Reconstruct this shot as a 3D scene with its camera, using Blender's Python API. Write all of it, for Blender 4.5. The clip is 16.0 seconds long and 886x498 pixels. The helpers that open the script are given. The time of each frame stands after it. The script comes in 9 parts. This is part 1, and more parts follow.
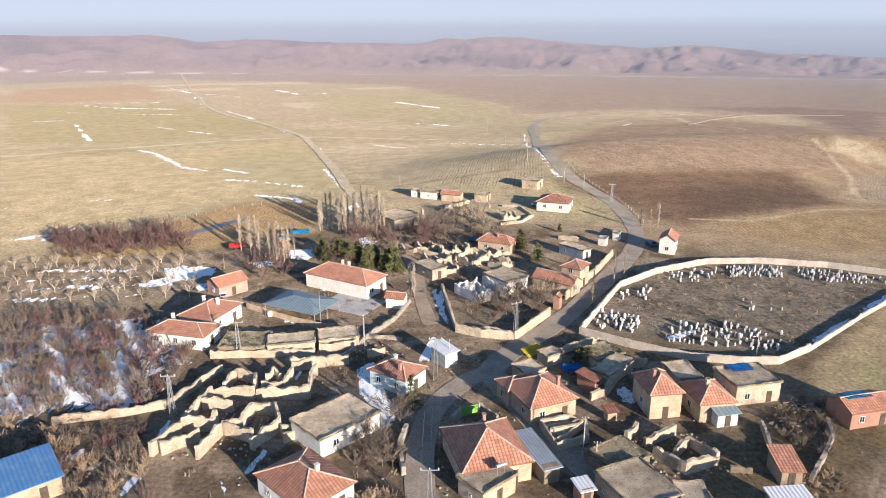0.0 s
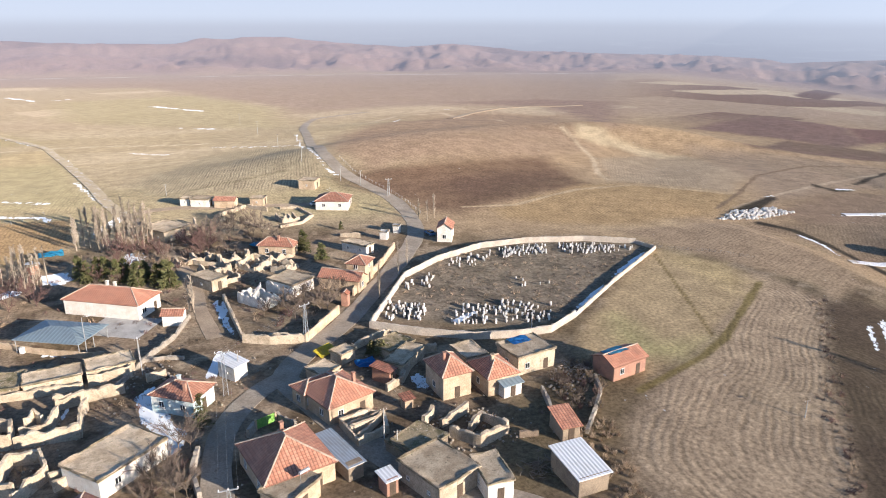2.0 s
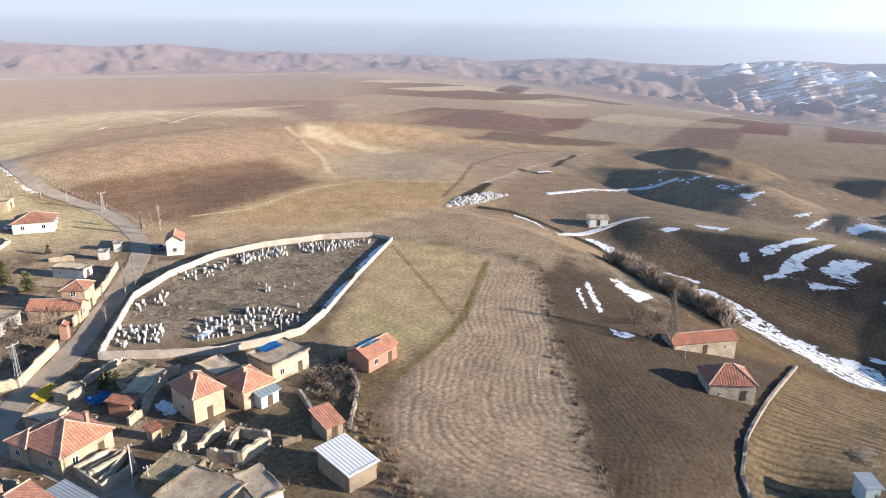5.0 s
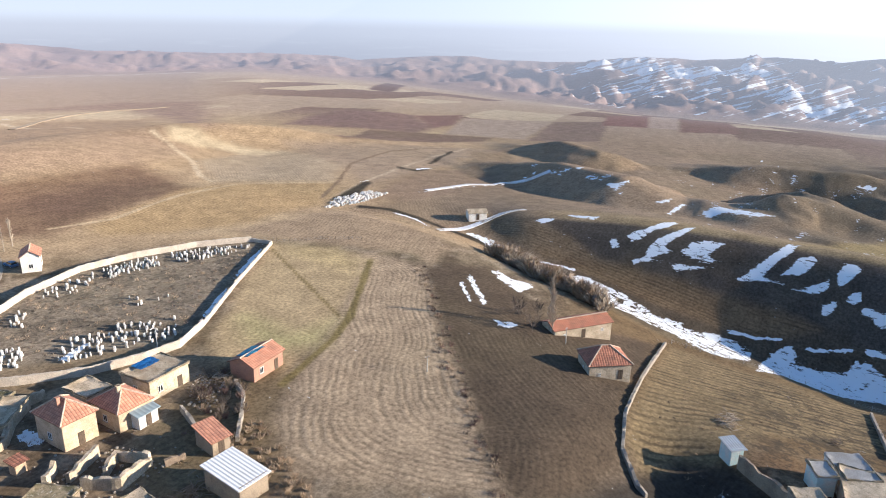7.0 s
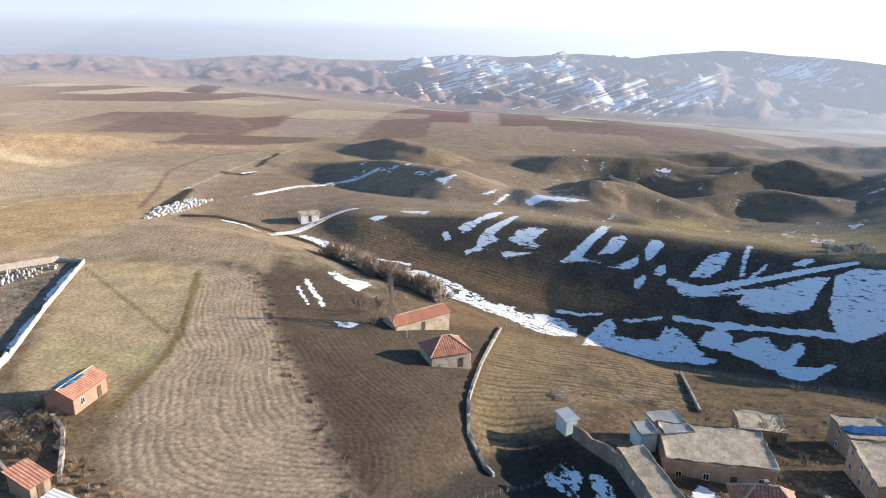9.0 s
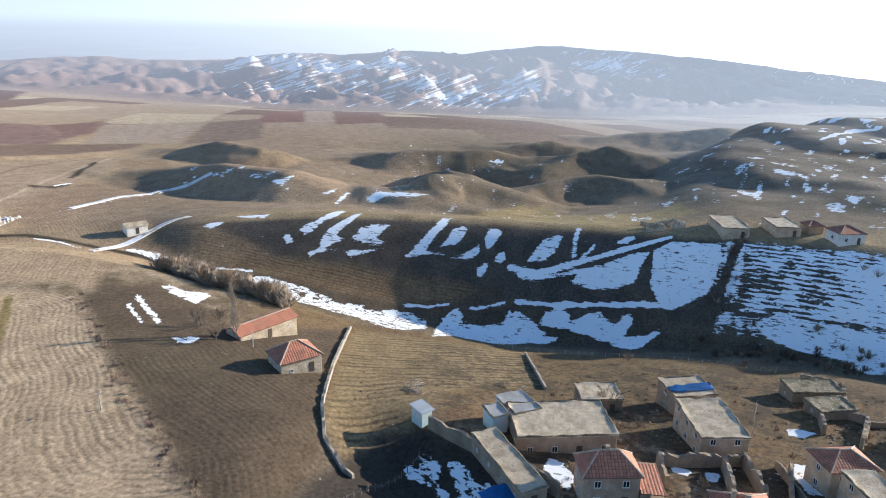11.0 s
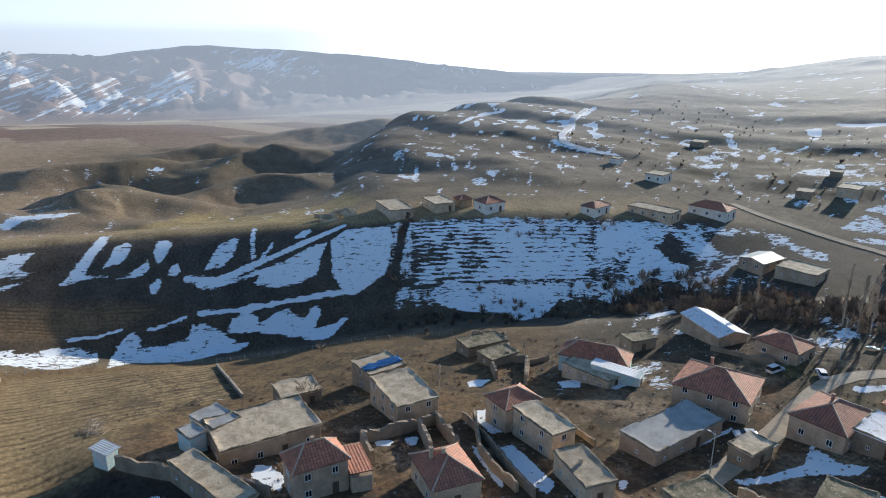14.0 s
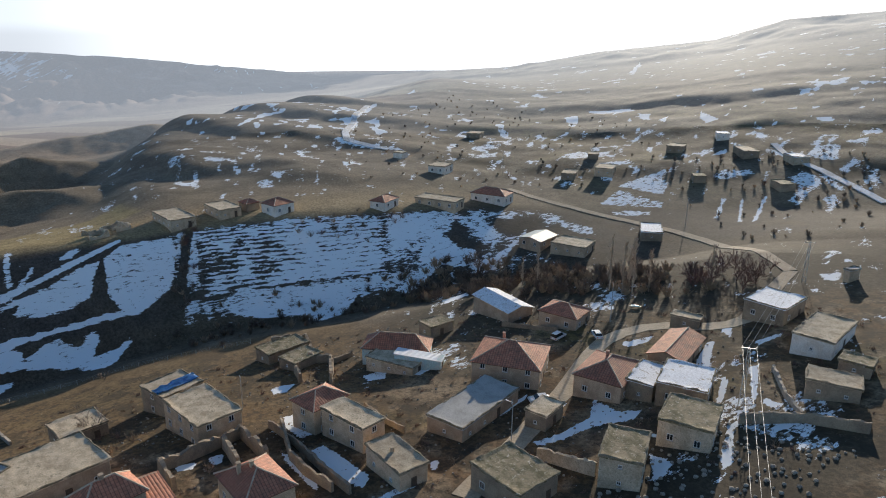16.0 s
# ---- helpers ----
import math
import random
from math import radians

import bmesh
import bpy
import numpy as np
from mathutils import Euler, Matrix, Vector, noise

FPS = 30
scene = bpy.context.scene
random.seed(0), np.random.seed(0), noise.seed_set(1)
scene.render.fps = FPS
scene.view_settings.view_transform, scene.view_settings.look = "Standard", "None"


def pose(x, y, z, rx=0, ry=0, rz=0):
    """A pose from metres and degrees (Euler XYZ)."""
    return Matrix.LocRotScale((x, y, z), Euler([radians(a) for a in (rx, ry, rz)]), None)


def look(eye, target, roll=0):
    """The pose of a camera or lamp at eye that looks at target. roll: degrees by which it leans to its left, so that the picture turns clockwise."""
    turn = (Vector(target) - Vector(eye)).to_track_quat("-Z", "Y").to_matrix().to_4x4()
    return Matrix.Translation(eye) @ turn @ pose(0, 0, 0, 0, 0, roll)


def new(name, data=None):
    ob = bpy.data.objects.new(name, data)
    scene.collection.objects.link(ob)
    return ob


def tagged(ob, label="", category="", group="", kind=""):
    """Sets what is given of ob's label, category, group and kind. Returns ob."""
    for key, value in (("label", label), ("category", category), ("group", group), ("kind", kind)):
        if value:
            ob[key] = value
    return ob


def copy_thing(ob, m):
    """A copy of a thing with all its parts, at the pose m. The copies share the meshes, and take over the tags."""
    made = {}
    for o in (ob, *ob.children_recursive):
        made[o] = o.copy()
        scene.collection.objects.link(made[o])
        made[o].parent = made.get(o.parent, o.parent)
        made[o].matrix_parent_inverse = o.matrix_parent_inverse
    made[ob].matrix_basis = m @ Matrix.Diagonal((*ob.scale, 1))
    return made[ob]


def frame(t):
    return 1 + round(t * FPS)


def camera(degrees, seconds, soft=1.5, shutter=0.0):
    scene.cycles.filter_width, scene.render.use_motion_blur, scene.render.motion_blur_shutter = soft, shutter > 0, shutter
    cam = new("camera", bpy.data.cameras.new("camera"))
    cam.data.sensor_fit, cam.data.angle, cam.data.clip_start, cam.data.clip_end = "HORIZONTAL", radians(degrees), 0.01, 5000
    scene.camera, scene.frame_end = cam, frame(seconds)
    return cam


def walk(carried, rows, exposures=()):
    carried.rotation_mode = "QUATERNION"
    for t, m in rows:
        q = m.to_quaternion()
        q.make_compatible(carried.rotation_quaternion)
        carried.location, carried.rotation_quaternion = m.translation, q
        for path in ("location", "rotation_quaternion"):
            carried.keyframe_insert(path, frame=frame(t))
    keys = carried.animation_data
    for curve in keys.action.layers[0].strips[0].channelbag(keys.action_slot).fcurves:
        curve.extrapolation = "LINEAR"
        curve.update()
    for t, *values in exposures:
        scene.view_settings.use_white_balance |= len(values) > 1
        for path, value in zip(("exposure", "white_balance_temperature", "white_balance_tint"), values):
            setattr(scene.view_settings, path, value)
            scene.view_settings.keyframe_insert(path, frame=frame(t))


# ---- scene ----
cam = camera(64.36, 16, 1.0)
PATH = [  # seconds, eye, target, lean
    (0, (0.87, -1.04, 61.69), (0.869, 93.960, 30.446), -0.24),
    (0.5, (1.03, -1.00, 61.53), (6.735, 93.821, 30.296), -0.15),
    (1, (1.13, -0.91, 61.39), (16.558, 92.816, 30.126), -0.14),
    (1.5, (1.14, -0.78, 61.26), (24.551, 91.256, 29.942), -0.03),
    (2, (1.07, -0.62, 61.18), (31.006, 89.507, 29.841), 0.07),
    (2.5, (0.97, -0.40, 61.11), (37.203, 87.381, 29.776), 0.23),
    (3, (0.82, -0.12, 61.03), (43.145, 84.912, 29.757), 0.38),
    (3.5, (0.68, 0.06, 60.92), (48.929, 81.905, 29.722), 0.60),
    (4, (0.57, 0.16, 60.85), (54.228, 78.597, 29.739), 0.73),
    (6.5, (0.44, 0.41, 60.85), (71.003, 64.110, 29.817), 1.03),
    (7, (0.48, 0.44, 60.85), (73.989, 60.734, 29.852), 1.06),
    (7.5, (0.50, 0.46, 60.86), (77.944, 55.654, 29.937), 1.14),
    (8, (0.48, 0.49, 60.87), (81.375, 50.520, 29.988), 1.19),
    (8.5, (0.50, 0.45, 60.84), (84.116, 45.837, 30.041), 1.20),
    (11, (1.24, 0.18, 60.64), (94.266, 20.339, 29.975), 1.00),
    (11.5, (1.34, 0.15, 60.61), (95.483, 14.292, 29.998), 1.02),
    (12, (1.39, 0.17, 60.60), (96.297, 7.814, 30.020), 0.97),
    (12.5, (1.48, 0.07, 60.53), (96.686, 0.834, 29.964), 0.95),
    (13, (1.55, -0.16, 60.45), (96.492, -7.713, 29.971), 0.93),
    (13.5, (1.53, -0.41, 60.27), (95.477, -16.236, 29.887), 0.83),
    (14, (1.49, -0.66, 60.01), (93.788, -24.497, 29.807), 0.75),
    (14.5, (1.43, -0.87, 59.78), (91.411, -32.491, 29.720), 0.65),
    (15, (1.45, -1.00, 59.61), (88.466, -40.127, 29.639), 0.68),
    (15.5, (1.51, -1.06, 59.46), (84.910, -47.399, 29.503), 0.68),
    (16, (1.55, -1.05, 59.34), (82.580, -51.398, 29.349), 0.59),
]
EXPOSURES = [(0, 0.78, 5800, 14), (4, 0.95, 5800, 13), (8.5, 1.12, 5850, 11), (11, 1.16, 5700, 8), (13.5, 0.9, 5600, 6), (14.5, 0.74, 5750, 7), (14.75, 0.78, 5750, 9), (15, 0.95, 5950, 34), (15.2, 0.95, 6000, 34), (15.4, 0.62, 6100, 12), (16, 0.56, 6100, 8)]
walk(cam, [(t, look(eye, target, roll)) for t, eye, target, roll in PATH], EXPOSURES)

# ---- daylight ----
SUN_BEARING, SUN_HEIGHT = 143.0, 13.2
world = bpy.data.worlds.new("sky")
scene.world = world
world.use_nodes = True
wn = world.node_tree
sky = wn.nodes.new("ShaderNodeTexSky")
sky.sky_type = "NISHITA"
sky.sun_disc = False
sky.sun_elevation, sky.sun_rotation = radians(SUN_HEIGHT), radians(SUN_BEARING)
sky.altitude, sky.air_density, sky.dust_density, sky.ozone_density = 1100, 1.0, 0.4, 2.0
wn.nodes["Background"].inputs["Strength"].default_value = 0.097
wn.links.new(sky.outputs[0], wn.nodes["Background"].inputs["Color"])
sun = new("sun", bpy.data.lights.new("sun", "SUN"))
sun.data.energy, sun.data.angle, sun.data.color = 5.0, radians(0.6), (1.0, 0.835, 0.63)
sun_way = Vector((math.sin(radians(SUN_BEARING)) * math.cos(radians(SUN_HEIGHT)), math.cos(radians(SUN_BEARING)) * math.cos(radians(SUN_HEIGHT)), math.sin(radians(SUN_HEIGHT))))
sun.matrix_world = look(sun_way * 300, (0, 0, 0))

# ---- the lie of the land ----
LAND = {}


def profile(name, *points):
    """A line of the land round the village: bearing in degrees, distance and height in metres."""
    LAND.setdefault(name, []).extend(points)


profile("inner", (-180, 110, 4), (-120, 110, 2), (-60, 110, 0), (40, 110, 0), (60, 110, -2), (75, 108, -5), (90, 105, -7), (115, 105, -8), (130, 105, -7), (145, 108, -3), (165, 110, 4))
profile("bank", (-180, 220, 10), (-60, 220, 0), (35, 222, 0), (43, 225, -0.1), (50.7, 204, -2), (57.4, 186, -6.2), (64.8, 178, -11.6), (70.3, 172, -16.2), (77.2, 172, -19.5), (85, 172, -22.8), (92.6, 174, -22.6), (96, 176, -21.7), (106, 180, -20.5), (114, 182, -18.4), (121, 184, -15.1), (126, 187, -11.8), (133, 195, -7.9), (140, 203, -5.6), (146, 213, -1.1), (160, 215, 5))
profile("stream", (-180, 240, 11), (-60, 250, 0), (35, 250, 0), (43, 236, -2.4), (50.7, 217, -4.3), (57.4, 203, -10.3), (64.8, 196, -15.6), (70, 193, -19.5), (77, 193, -24.7), (82, 193, -28), (88, 193, -29.6), (97, 196, -27.7), (104, 199, -25.7), (114, 202, -24.1), (121, 203, -19.6), (126, 206, -16.2), (133, 213, -11.7), (140, 222, -9.1), (146, 234, -4.5), (160, 235, 7))
profile("foot", (-180, 260, 12), (-60, 275, -1), (35, 275, -1), (43, 248, -1.8), (50.7, 230, -5.1), (57.4, 212, -10.1), (64.8, 207, -13.7), (70, 205, -16.2), (77, 204, -19.1), (82, 203, -21.2), (88, 202, -24.9), (97, 203, -25.3), (104, 205, -24.5), (114, 208, -22.4), (121, 209, -18.6), (126, 212, -15.5), (133, 220, -11.1), (140, 229, -9.1), (146, 242, -4.8), (160, 245, 8))
profile("crest", (-180, 300, 14), (-60, 300, -2), (40, 300, -2), (50, 256, -4.8), (54.5, 240, -3.9), (57, 232, -1.3), (67, 229, -0.1), (78, 229, -1.8), (85, 229, -2.6), (96, 231, -3.2), (110, 237, -1.7), (119, 246, -3.2), (128, 262, -6.3), (135, 270, -7.8), (146, 285, -5.3), (153, 290, -1.6), (165, 300, 2))
profile("hollow", (-180, 420, 20), (-60, 420, -8), (45, 420, -9), (57, 330, -13), (67, 320, -15), (78, 335, -24), (86, 350, -28), (95, 380, -18), (100.7, 500, 0), (106.9, 560, 3), (113.5, 640, 4), (120, 480, 1), (128, 340, -4), (146, 350, 3), (165, 360, 12))
profile("plain", (-180, 700, 30), (-60, 700, -21), (0, 700, -21), (45, 700, -21), (60, 700, -27), (78, 700, -30), (86, 660, -34), (95, 640, -42), (105, 700, -42), (113.5, 800, -28), (118, 820, -4), (121, 800, 9), (128, 680, 6), (135, 570, 10), (146, 540, 25), (165, 520, 40))
profile("mountain_foot", (-180, 1000, 50), (-120, 1200, 0), (-60, 1900, -56.2), (-32, 1900, -62.9), (0, 1900, -79.5), (26, 1900, -76.2), (35, 1900, -71.2), (46, 1700, -82.8), (56, 1500, -95), (66, 1400, -104.5), (80, 1350, -105.8), (91, 1350, -101), (100, 1400, -92.1), (109, 1500, -79.2), (116, 1300, -44.6), (121, 1000, -11.7), (127, 900, 0.2), (135, 850, 18.4), (142, 830, 32.5), (147, 800, 47.4), (153, 800, 60), (165, 800, 76.8))
profile("ridge", (-180, 1200, 70), (-120, 1800, 20), (-60, 2600, 14.6), (-31.1, 2600, 19.2), (-27.8, 2600, 9.2), (-21.6, 2600, 10.1), (-18.5, 2600, -12.6), (-12.4, 2600, -7.6), (-7.2, 2600, -21.7), (-1.9, 2600, -22.6), (0.7, 2600, -9), (5.9, 2600, -4.9), (8.6, 2600, -16.3), (12.1, 2600, -30.3), (15.4, 2600, -38.5), (18.7, 2600, -27.6), (21.8, 2600, -40.3), (25.5, 2600, -53.5), (33, 2600, -60.3), (37, 2600, -60.3), (41.5, 2600, -68.5), (43.7, 2500, -74.1), (48.7, 2500, -58.3), (51.7, 2500, -57))
profile("ridge", (55.2, 2450, -67.5), (61, 2400, -61.2), (65.8, 2400, -38.9), (69.8, 2400, -47.3), (74.9, 2400, -29.3), (79.1, 2400, -37.7), (85.2, 2400, -7), (90.3, 2400, -13.3), (95.1, 2400, -26.7), (101.4, 2400, -47.3), (106.9, 2400, -70), (112.2, 2200, -84.2), (115.7, 1700, -49.9), (121, 1300, -14.7), (127.3, 1200, -0.4), (133.7, 1150, 26.5), (141.9, 1100, 46.8), (146.6, 1050, 74.7), (153, 1050, 85.3), (165, 1050, 100.3))
profile("far", (-180, 3300, -60), (-60, 3300, -140), (110, 3300, -140), (130, 3000, -120))
profile("edge", (-180, 4900, -150), (0, 4900, -150), (90, 4900, -150))


def lattice(ix, iy, seed):
    """A random number from 0 to 1 for each corner of a square lattice."""
    n = (ix.astype(np.int64) * 374761393 + iy.astype(np.int64) * 668265263 + seed * 1442695041) & 0xFFFFFFFF
    n = ((n ^ (n >> 13)) * 1274126177) & 0xFFFFFFFF
    return ((n ^ (n >> 16)) & 0xFFFF) / 65535.0


def rough(x, y, size, seed=0, octaves=3):
    """Smooth noise from -1 to 1 whose largest lumps are about size metres wide."""
    total, amp, most = 0.0, 1.0, 0.0
    for k in range(octaves):
        u, v = np.asarray(x, float) / size, np.asarray(y, float) / size
        iu, iv = np.floor(u), np.floor(v)
        fu, fv = u - iu, v - iv
        fu, fv = fu * fu * (3 - 2 * fu), fv * fv * (3 - 2 * fv)
        a, b = lattice(iu, iv, seed + k), lattice(iu + 1, iv, seed + k)
        c, d = lattice(iu, iv + 1, seed + k), lattice(iu + 1, iv + 1, seed + k)
        total = total + amp * (2 * (a + (b - a) * fu + (c - a) * fv + (a - b - c + d) * fu * fv) - 1)
        most, amp, size = most + amp, amp * 0.5, size * 0.5
    return total / most


def step(lo, hi, v):
    t = np.clip((v - lo) / (hi - lo), 0, 1)
    return t * t * (3 - 2 * t)


BEARINGS = np.arange(-180, 180.01, 0.5)
KERNEL = np.exp(-0.5 * (np.arange(-6, 7) / 2.2) ** 2)


def smoothed(keys, column, soft):
    a = [k[0] for k in keys]
    v = np.interp(BEARINGS, a + [a[0] + 360], [k[column] for k in keys] + [keys[0][column]])
    return v if not soft else np.convolve(np.pad(v, 6, mode="wrap"), KERNEL / KERNEL.sum(), "valid")


FAR_OUT = np.array([smoothed(keys, 1, name != "ridge") for name, keys in LAND.items()])
HEIGHT = np.array([smoothed(keys, 2, name != "ridge") for name, keys in LAND.items()])

# scarps: crest points with their heights, width of the steep face and of the gentle back
SCARPS = []
SCARPS.append(([(282, 216, -9.0), (282, 194, -5.9), (278, 162, -0.3), (270, 126, -0.1), (262, 105, -5.6), (255, 90, -8.8)], 24, 50))
SCARPS.append(([(369, 240, -12.8), (372, 216, -7.3), (365, 186, -9.3)], 20, 30))
SCARPS.append(([(260, 116, -11.1), (267, 90, -5.6), (261, 62, -5.3), (252, 44, -6.7)], 20, 35))
SCARPS.append(([(315, 83, -9.3), (315, 67, -4.3), (305, 54, -6.5), (294, 36, -10.0)], 18, 24))
SCARPS.append(([(277, 73, -5.0), (281, 69, -2.0), (286, 65, -0.8), (291, 61, -1.4), (293, 54, -2.9), (291, 40, -6.5), (288, 31, -8.2)], 22, 30))
SCARPS.append(([(299, 35, -11.6), (318, 27, -11.0), (331, 15, -8.8), (338, -1, -7.4), (333, -17, -7.7), (318, -27, -10.4), (305, -35, -11.9)], 20, 40))
SCARPS.append(([(405, 117, -14.4), (414, 102, -13.5), (419, 79, -13.5), (427, 63, -13.5), (429, 45, -18.2)], 24, 55))
SCARPS.append(([(483, 91, -27.1), (491, 70, -24.7), (499, 49, -21.7), (506, 30, -19.5), (506, 18, -21.7)], 24, 60))
SCARPS.append(([(400, 30, -18.2), (426, 12, -12.8), (436, -8, -8.9), (433, -25, -12.4), (424, -48, -15.6), (406, -70, -14.4)], 26, 50))
SCARPS.append(([(601, 26, -35.1), (621, -12, -30.5), (630, -37, -27.6), (637, -73, -25.3), (643, -107, -21.7)], 30, 70))
# knolls: x, y, half-length, half-width, turn in degrees, height
KNOLLS = [(120, 330, 90, 50, 20, 12), (55, 300, 60, 40, 10, 4), (225, 330, 60, 18, -25, 11), (150, 430, 120, 60, 0, 8), (91, 22, 20, 8.5, 42, -5.5), (87, 35, 19, 8, 10, -3.0)]


def land(x, y):
    """The height of the ground."""
    x, y = np.asarray(x, float), np.asarray(y, float)
    r, b = np.hypot(x, y), np.degrees(np.arctan2(x, y))
    pos = np.clip((b + 180) / 0.5, 0, len(BEARINGS) - 1.001)
    i = pos.astype(int)
    f = pos - i
    at = FAR_OUT[:, i] * (1 - f) + FAR_OUT[:, i + 1] * f
    hi = HEIGHT[:, i] * (1 - f) + HEIGHT[:, i + 1] * f
    z = hi[0] * np.clip(r / at[0], 0, 1)
    slope = [(hi[0] / at[0])] + [(hi[k + 1] - hi[k]) / (at[k + 1] - at[k]) for k in range(len(LAND) - 1)]
    for k in range(len(LAND) - 1):
        t = np.clip((r - at[k]) / (at[k + 1] - at[k]), 0, 1)
        z = z + (hi[k + 1] - hi[k]) * t
    # round off the breaks, wide for the gentle ones and tight at the stream and on the ridge
    for k, wide in ((0, 14), (3, 5), (4, 9), (5, 30), (6, 60)):
        s = np.clip(1 - np.abs(r - at[k]) / wide, 0, 1)
        z = z + (slope[k + 1] - slope[k]) * wide * 0.25 * s * s
    wild = step(50, 62, b) * step(at[4] + 25, at[4] + 70, r) * (1 - step(at[7] * 0.6, at[7] * 0.85, r))
    wild = wild * step(96, 104, b)
    # long low ridges, steep on the side that the sun never reaches
    run = x * 0.55 - y * 0.83 + 34 * rough(x, y, 130, 3, 3) + 9 * rough(x, y, 34, 6, 2)
    turn = (run / 84.0 + 0.2) % 1.0
    saw = np.where(turn < 0.27, step(0.0, 0.27, turn), 1 - step(0.27, 1.0, turn))
    z = z + wild * (0.55 + 0.45 * rough(x, y, 150, 12, 2)) * (25.0 * saw - 11.0) * (0.8 - 0.3 * step(86, 98, b) - 0.24 * step(99, 107, b) - 0.14 * step(112, 122, b)) + wild * 1.4 * rough(x, y, 26, 9, 3)
    easy = step(205, 330, r) * (1 - step(1400, 1800, r)) * (1 - step(45, 60, b))
    z = z + easy * (2.2 * rough(x, y, 170, 21, 2) + 0.35 * rough(x, y, 25, 5, 2))
    up = np.clip((r - at[7]) / (at[8] - at[7]), 0, 2)
    mount = step(0, 0.3, up) * (1 - step(0.9, 1.0, up)) * (1 - step(110, 117, b)) * (0.42 + 0.58 * step(52, 68, b) - 0.7 * step(97, 105, b))
    sharp = np.abs(rough(x, y, 240, 31, 2)) + 0.5 * np.abs(rough(x, y, 105, 33, 2)) + 0.3 * np.abs(rough(x, y, 50, 35, 2))
    z = z + mount * 80 * (0.22 - sharp * 0.85)
    arc = b * 42 + 50 * rough(x, y, 210, 52, 2)
    z = z + mount * 30 * (np.abs(rough(arc, r * 0.3, 60, 51, 3)) - 0.24)
    z = z + step(0.75, 1.0, up) * (1 - step(1.0, 1.3, up)) * 6 * rough(x, y, 90, 37, 3) * (1 - step(110, 117, b))
    z = z + step(112, 122, b) * step(0, 0.2, up) * (1 - step(0.9, 1, up)) * 5 * rough(x, y, 60, 39, 3)
    if np.ndim(z) == 0:
        if 225 < r < 760 and 46 < b < 108:
            z = scarped(x[None], y[None], np.array([z]))[0]
        return float(knolled(x, y, z))
    some = (r > 225) & (r < 760) & (b > 46) & (b < 108)
    z[some] = scarped(x[some], y[some], z[some])
    return knolled(x, y, z)


def scarped(x, y, z):
    """Ridges behind the crest, steep towards the village."""
    r = np.hypot(x, y)
    for crest, face, back in SCARPS:
        best, ahead, top = np.full(np.shape(x), 1e9), np.zeros(np.shape(x)), np.zeros(np.shape(x))
        for (ax, ay, az), (bx, by, bz) in zip(crest, crest[1:]):
            dx, dy = bx - ax, by - ay
            t = np.clip(((x - ax) * dx + (y - ay) * dy) / (dx * dx + dy * dy), 0, 1)
            qx, qy = ax + t * dx, ay + t * dy
            d = np.hypot(x - qx, y - qy)
            nearer = d < best
            best, ahead, top = np.where(nearer, d, best), np.where(nearer, np.hypot(qx, qy) - r, ahead), np.where(nearer, az + (bz - az) * t, top)
        d = best * (1 + 0.35 * rough(x, y, 22, 44, 3))
        front = step(-4, 4, ahead)
        lift = front * np.clip(1 - d / face, 0, 1) ** 0.85 + (1 - front) * np.exp(-((d / (0.6 * back)) ** 2))
        z = z + np.maximum(top + 0.8 * rough(x, y, 14, 46, 2) - z, 0) * lift
    return z


def knolled(x, y, z):
    for kx, ky, long, wide, turn, tall in KNOLLS:
        c, s = np.cos(np.radians(turn)), np.sin(np.radians(turn))
        u, v = ((x - kx) * c + (y - ky) * s) / long, ((y - ky) * c - (x - kx) * s) / wide
        z = z + tall * np.exp(-(u * u + v * v))
    return z


# ---- materials ----
def nodes_of(name):
    m = bpy.data.materials.new(name)
    m.use_nodes = True
    t = m.node_tree
    return m, t, t.nodes["Principled BSDF"]


def add(t, kind, **values):
    n = t.nodes.new(kind)
    for key, v in values.items():
        n.inputs[key.replace("_", " ")].default_value = v
    return n


def noisy(t, where, scale, detail=3.0, rough_=0.6):
    n = add(t, "ShaderNodeTexNoise", Scale=scale, Detail=detail, Roughness=rough_)
    t.links.new(where, n.inputs["Vector"])
    return n.outputs["Fac"]


def math_(t, op, a, b=None, clamp=False):
    n = t.nodes.new("ShaderNodeMath")
    n.operation, n.use_clamp = op, clamp
    for i, v in enumerate((a, b)):
        if v is None:
            continue
        if isinstance(v, (int, float)):
            n.inputs[i].default_value = v
        else:
            t.links.new(v, n.inputs[i])
    return n.outputs[0]


def blend(t, fac, a, b, mode="MIX"):
    n = t.nodes.new("ShaderNodeMix")
    n.data_type, n.blend_type = "RGBA", mode
    for i, v in ((0, fac), (6, a), (7, b)):
        if isinstance(v, (int, float)):
            n.inputs[i].default_value = v
        elif isinstance(v, tuple):
            n.inputs[i].default_value = (*v, 1)
        else:
            t.links.new(v, n.inputs[i])
    return n.outputs[2]


def ramp(t, v, lo, hi):
    n = add(t, "ShaderNodeMapRange")
    n.interpolation_type = "SMOOTHSTEP"
    n.inputs["From Min"].default_value, n.inputs["From Max"].default_value = lo, hi
    t.links.new(v, n.inputs["Value"])
    return n.outputs[0]


def bumped(t, shader, height, strength, distance):
    n = add(t, "ShaderNodeBump", Strength=strength, Distance=distance)
    t.links.new(height, n.inputs["Height"])
    t.links.new(n.outputs[0], shader.inputs["Normal"])


def place_of(t):
    return t.nodes.new("ShaderNodeNewGeometry").outputs["Position"]


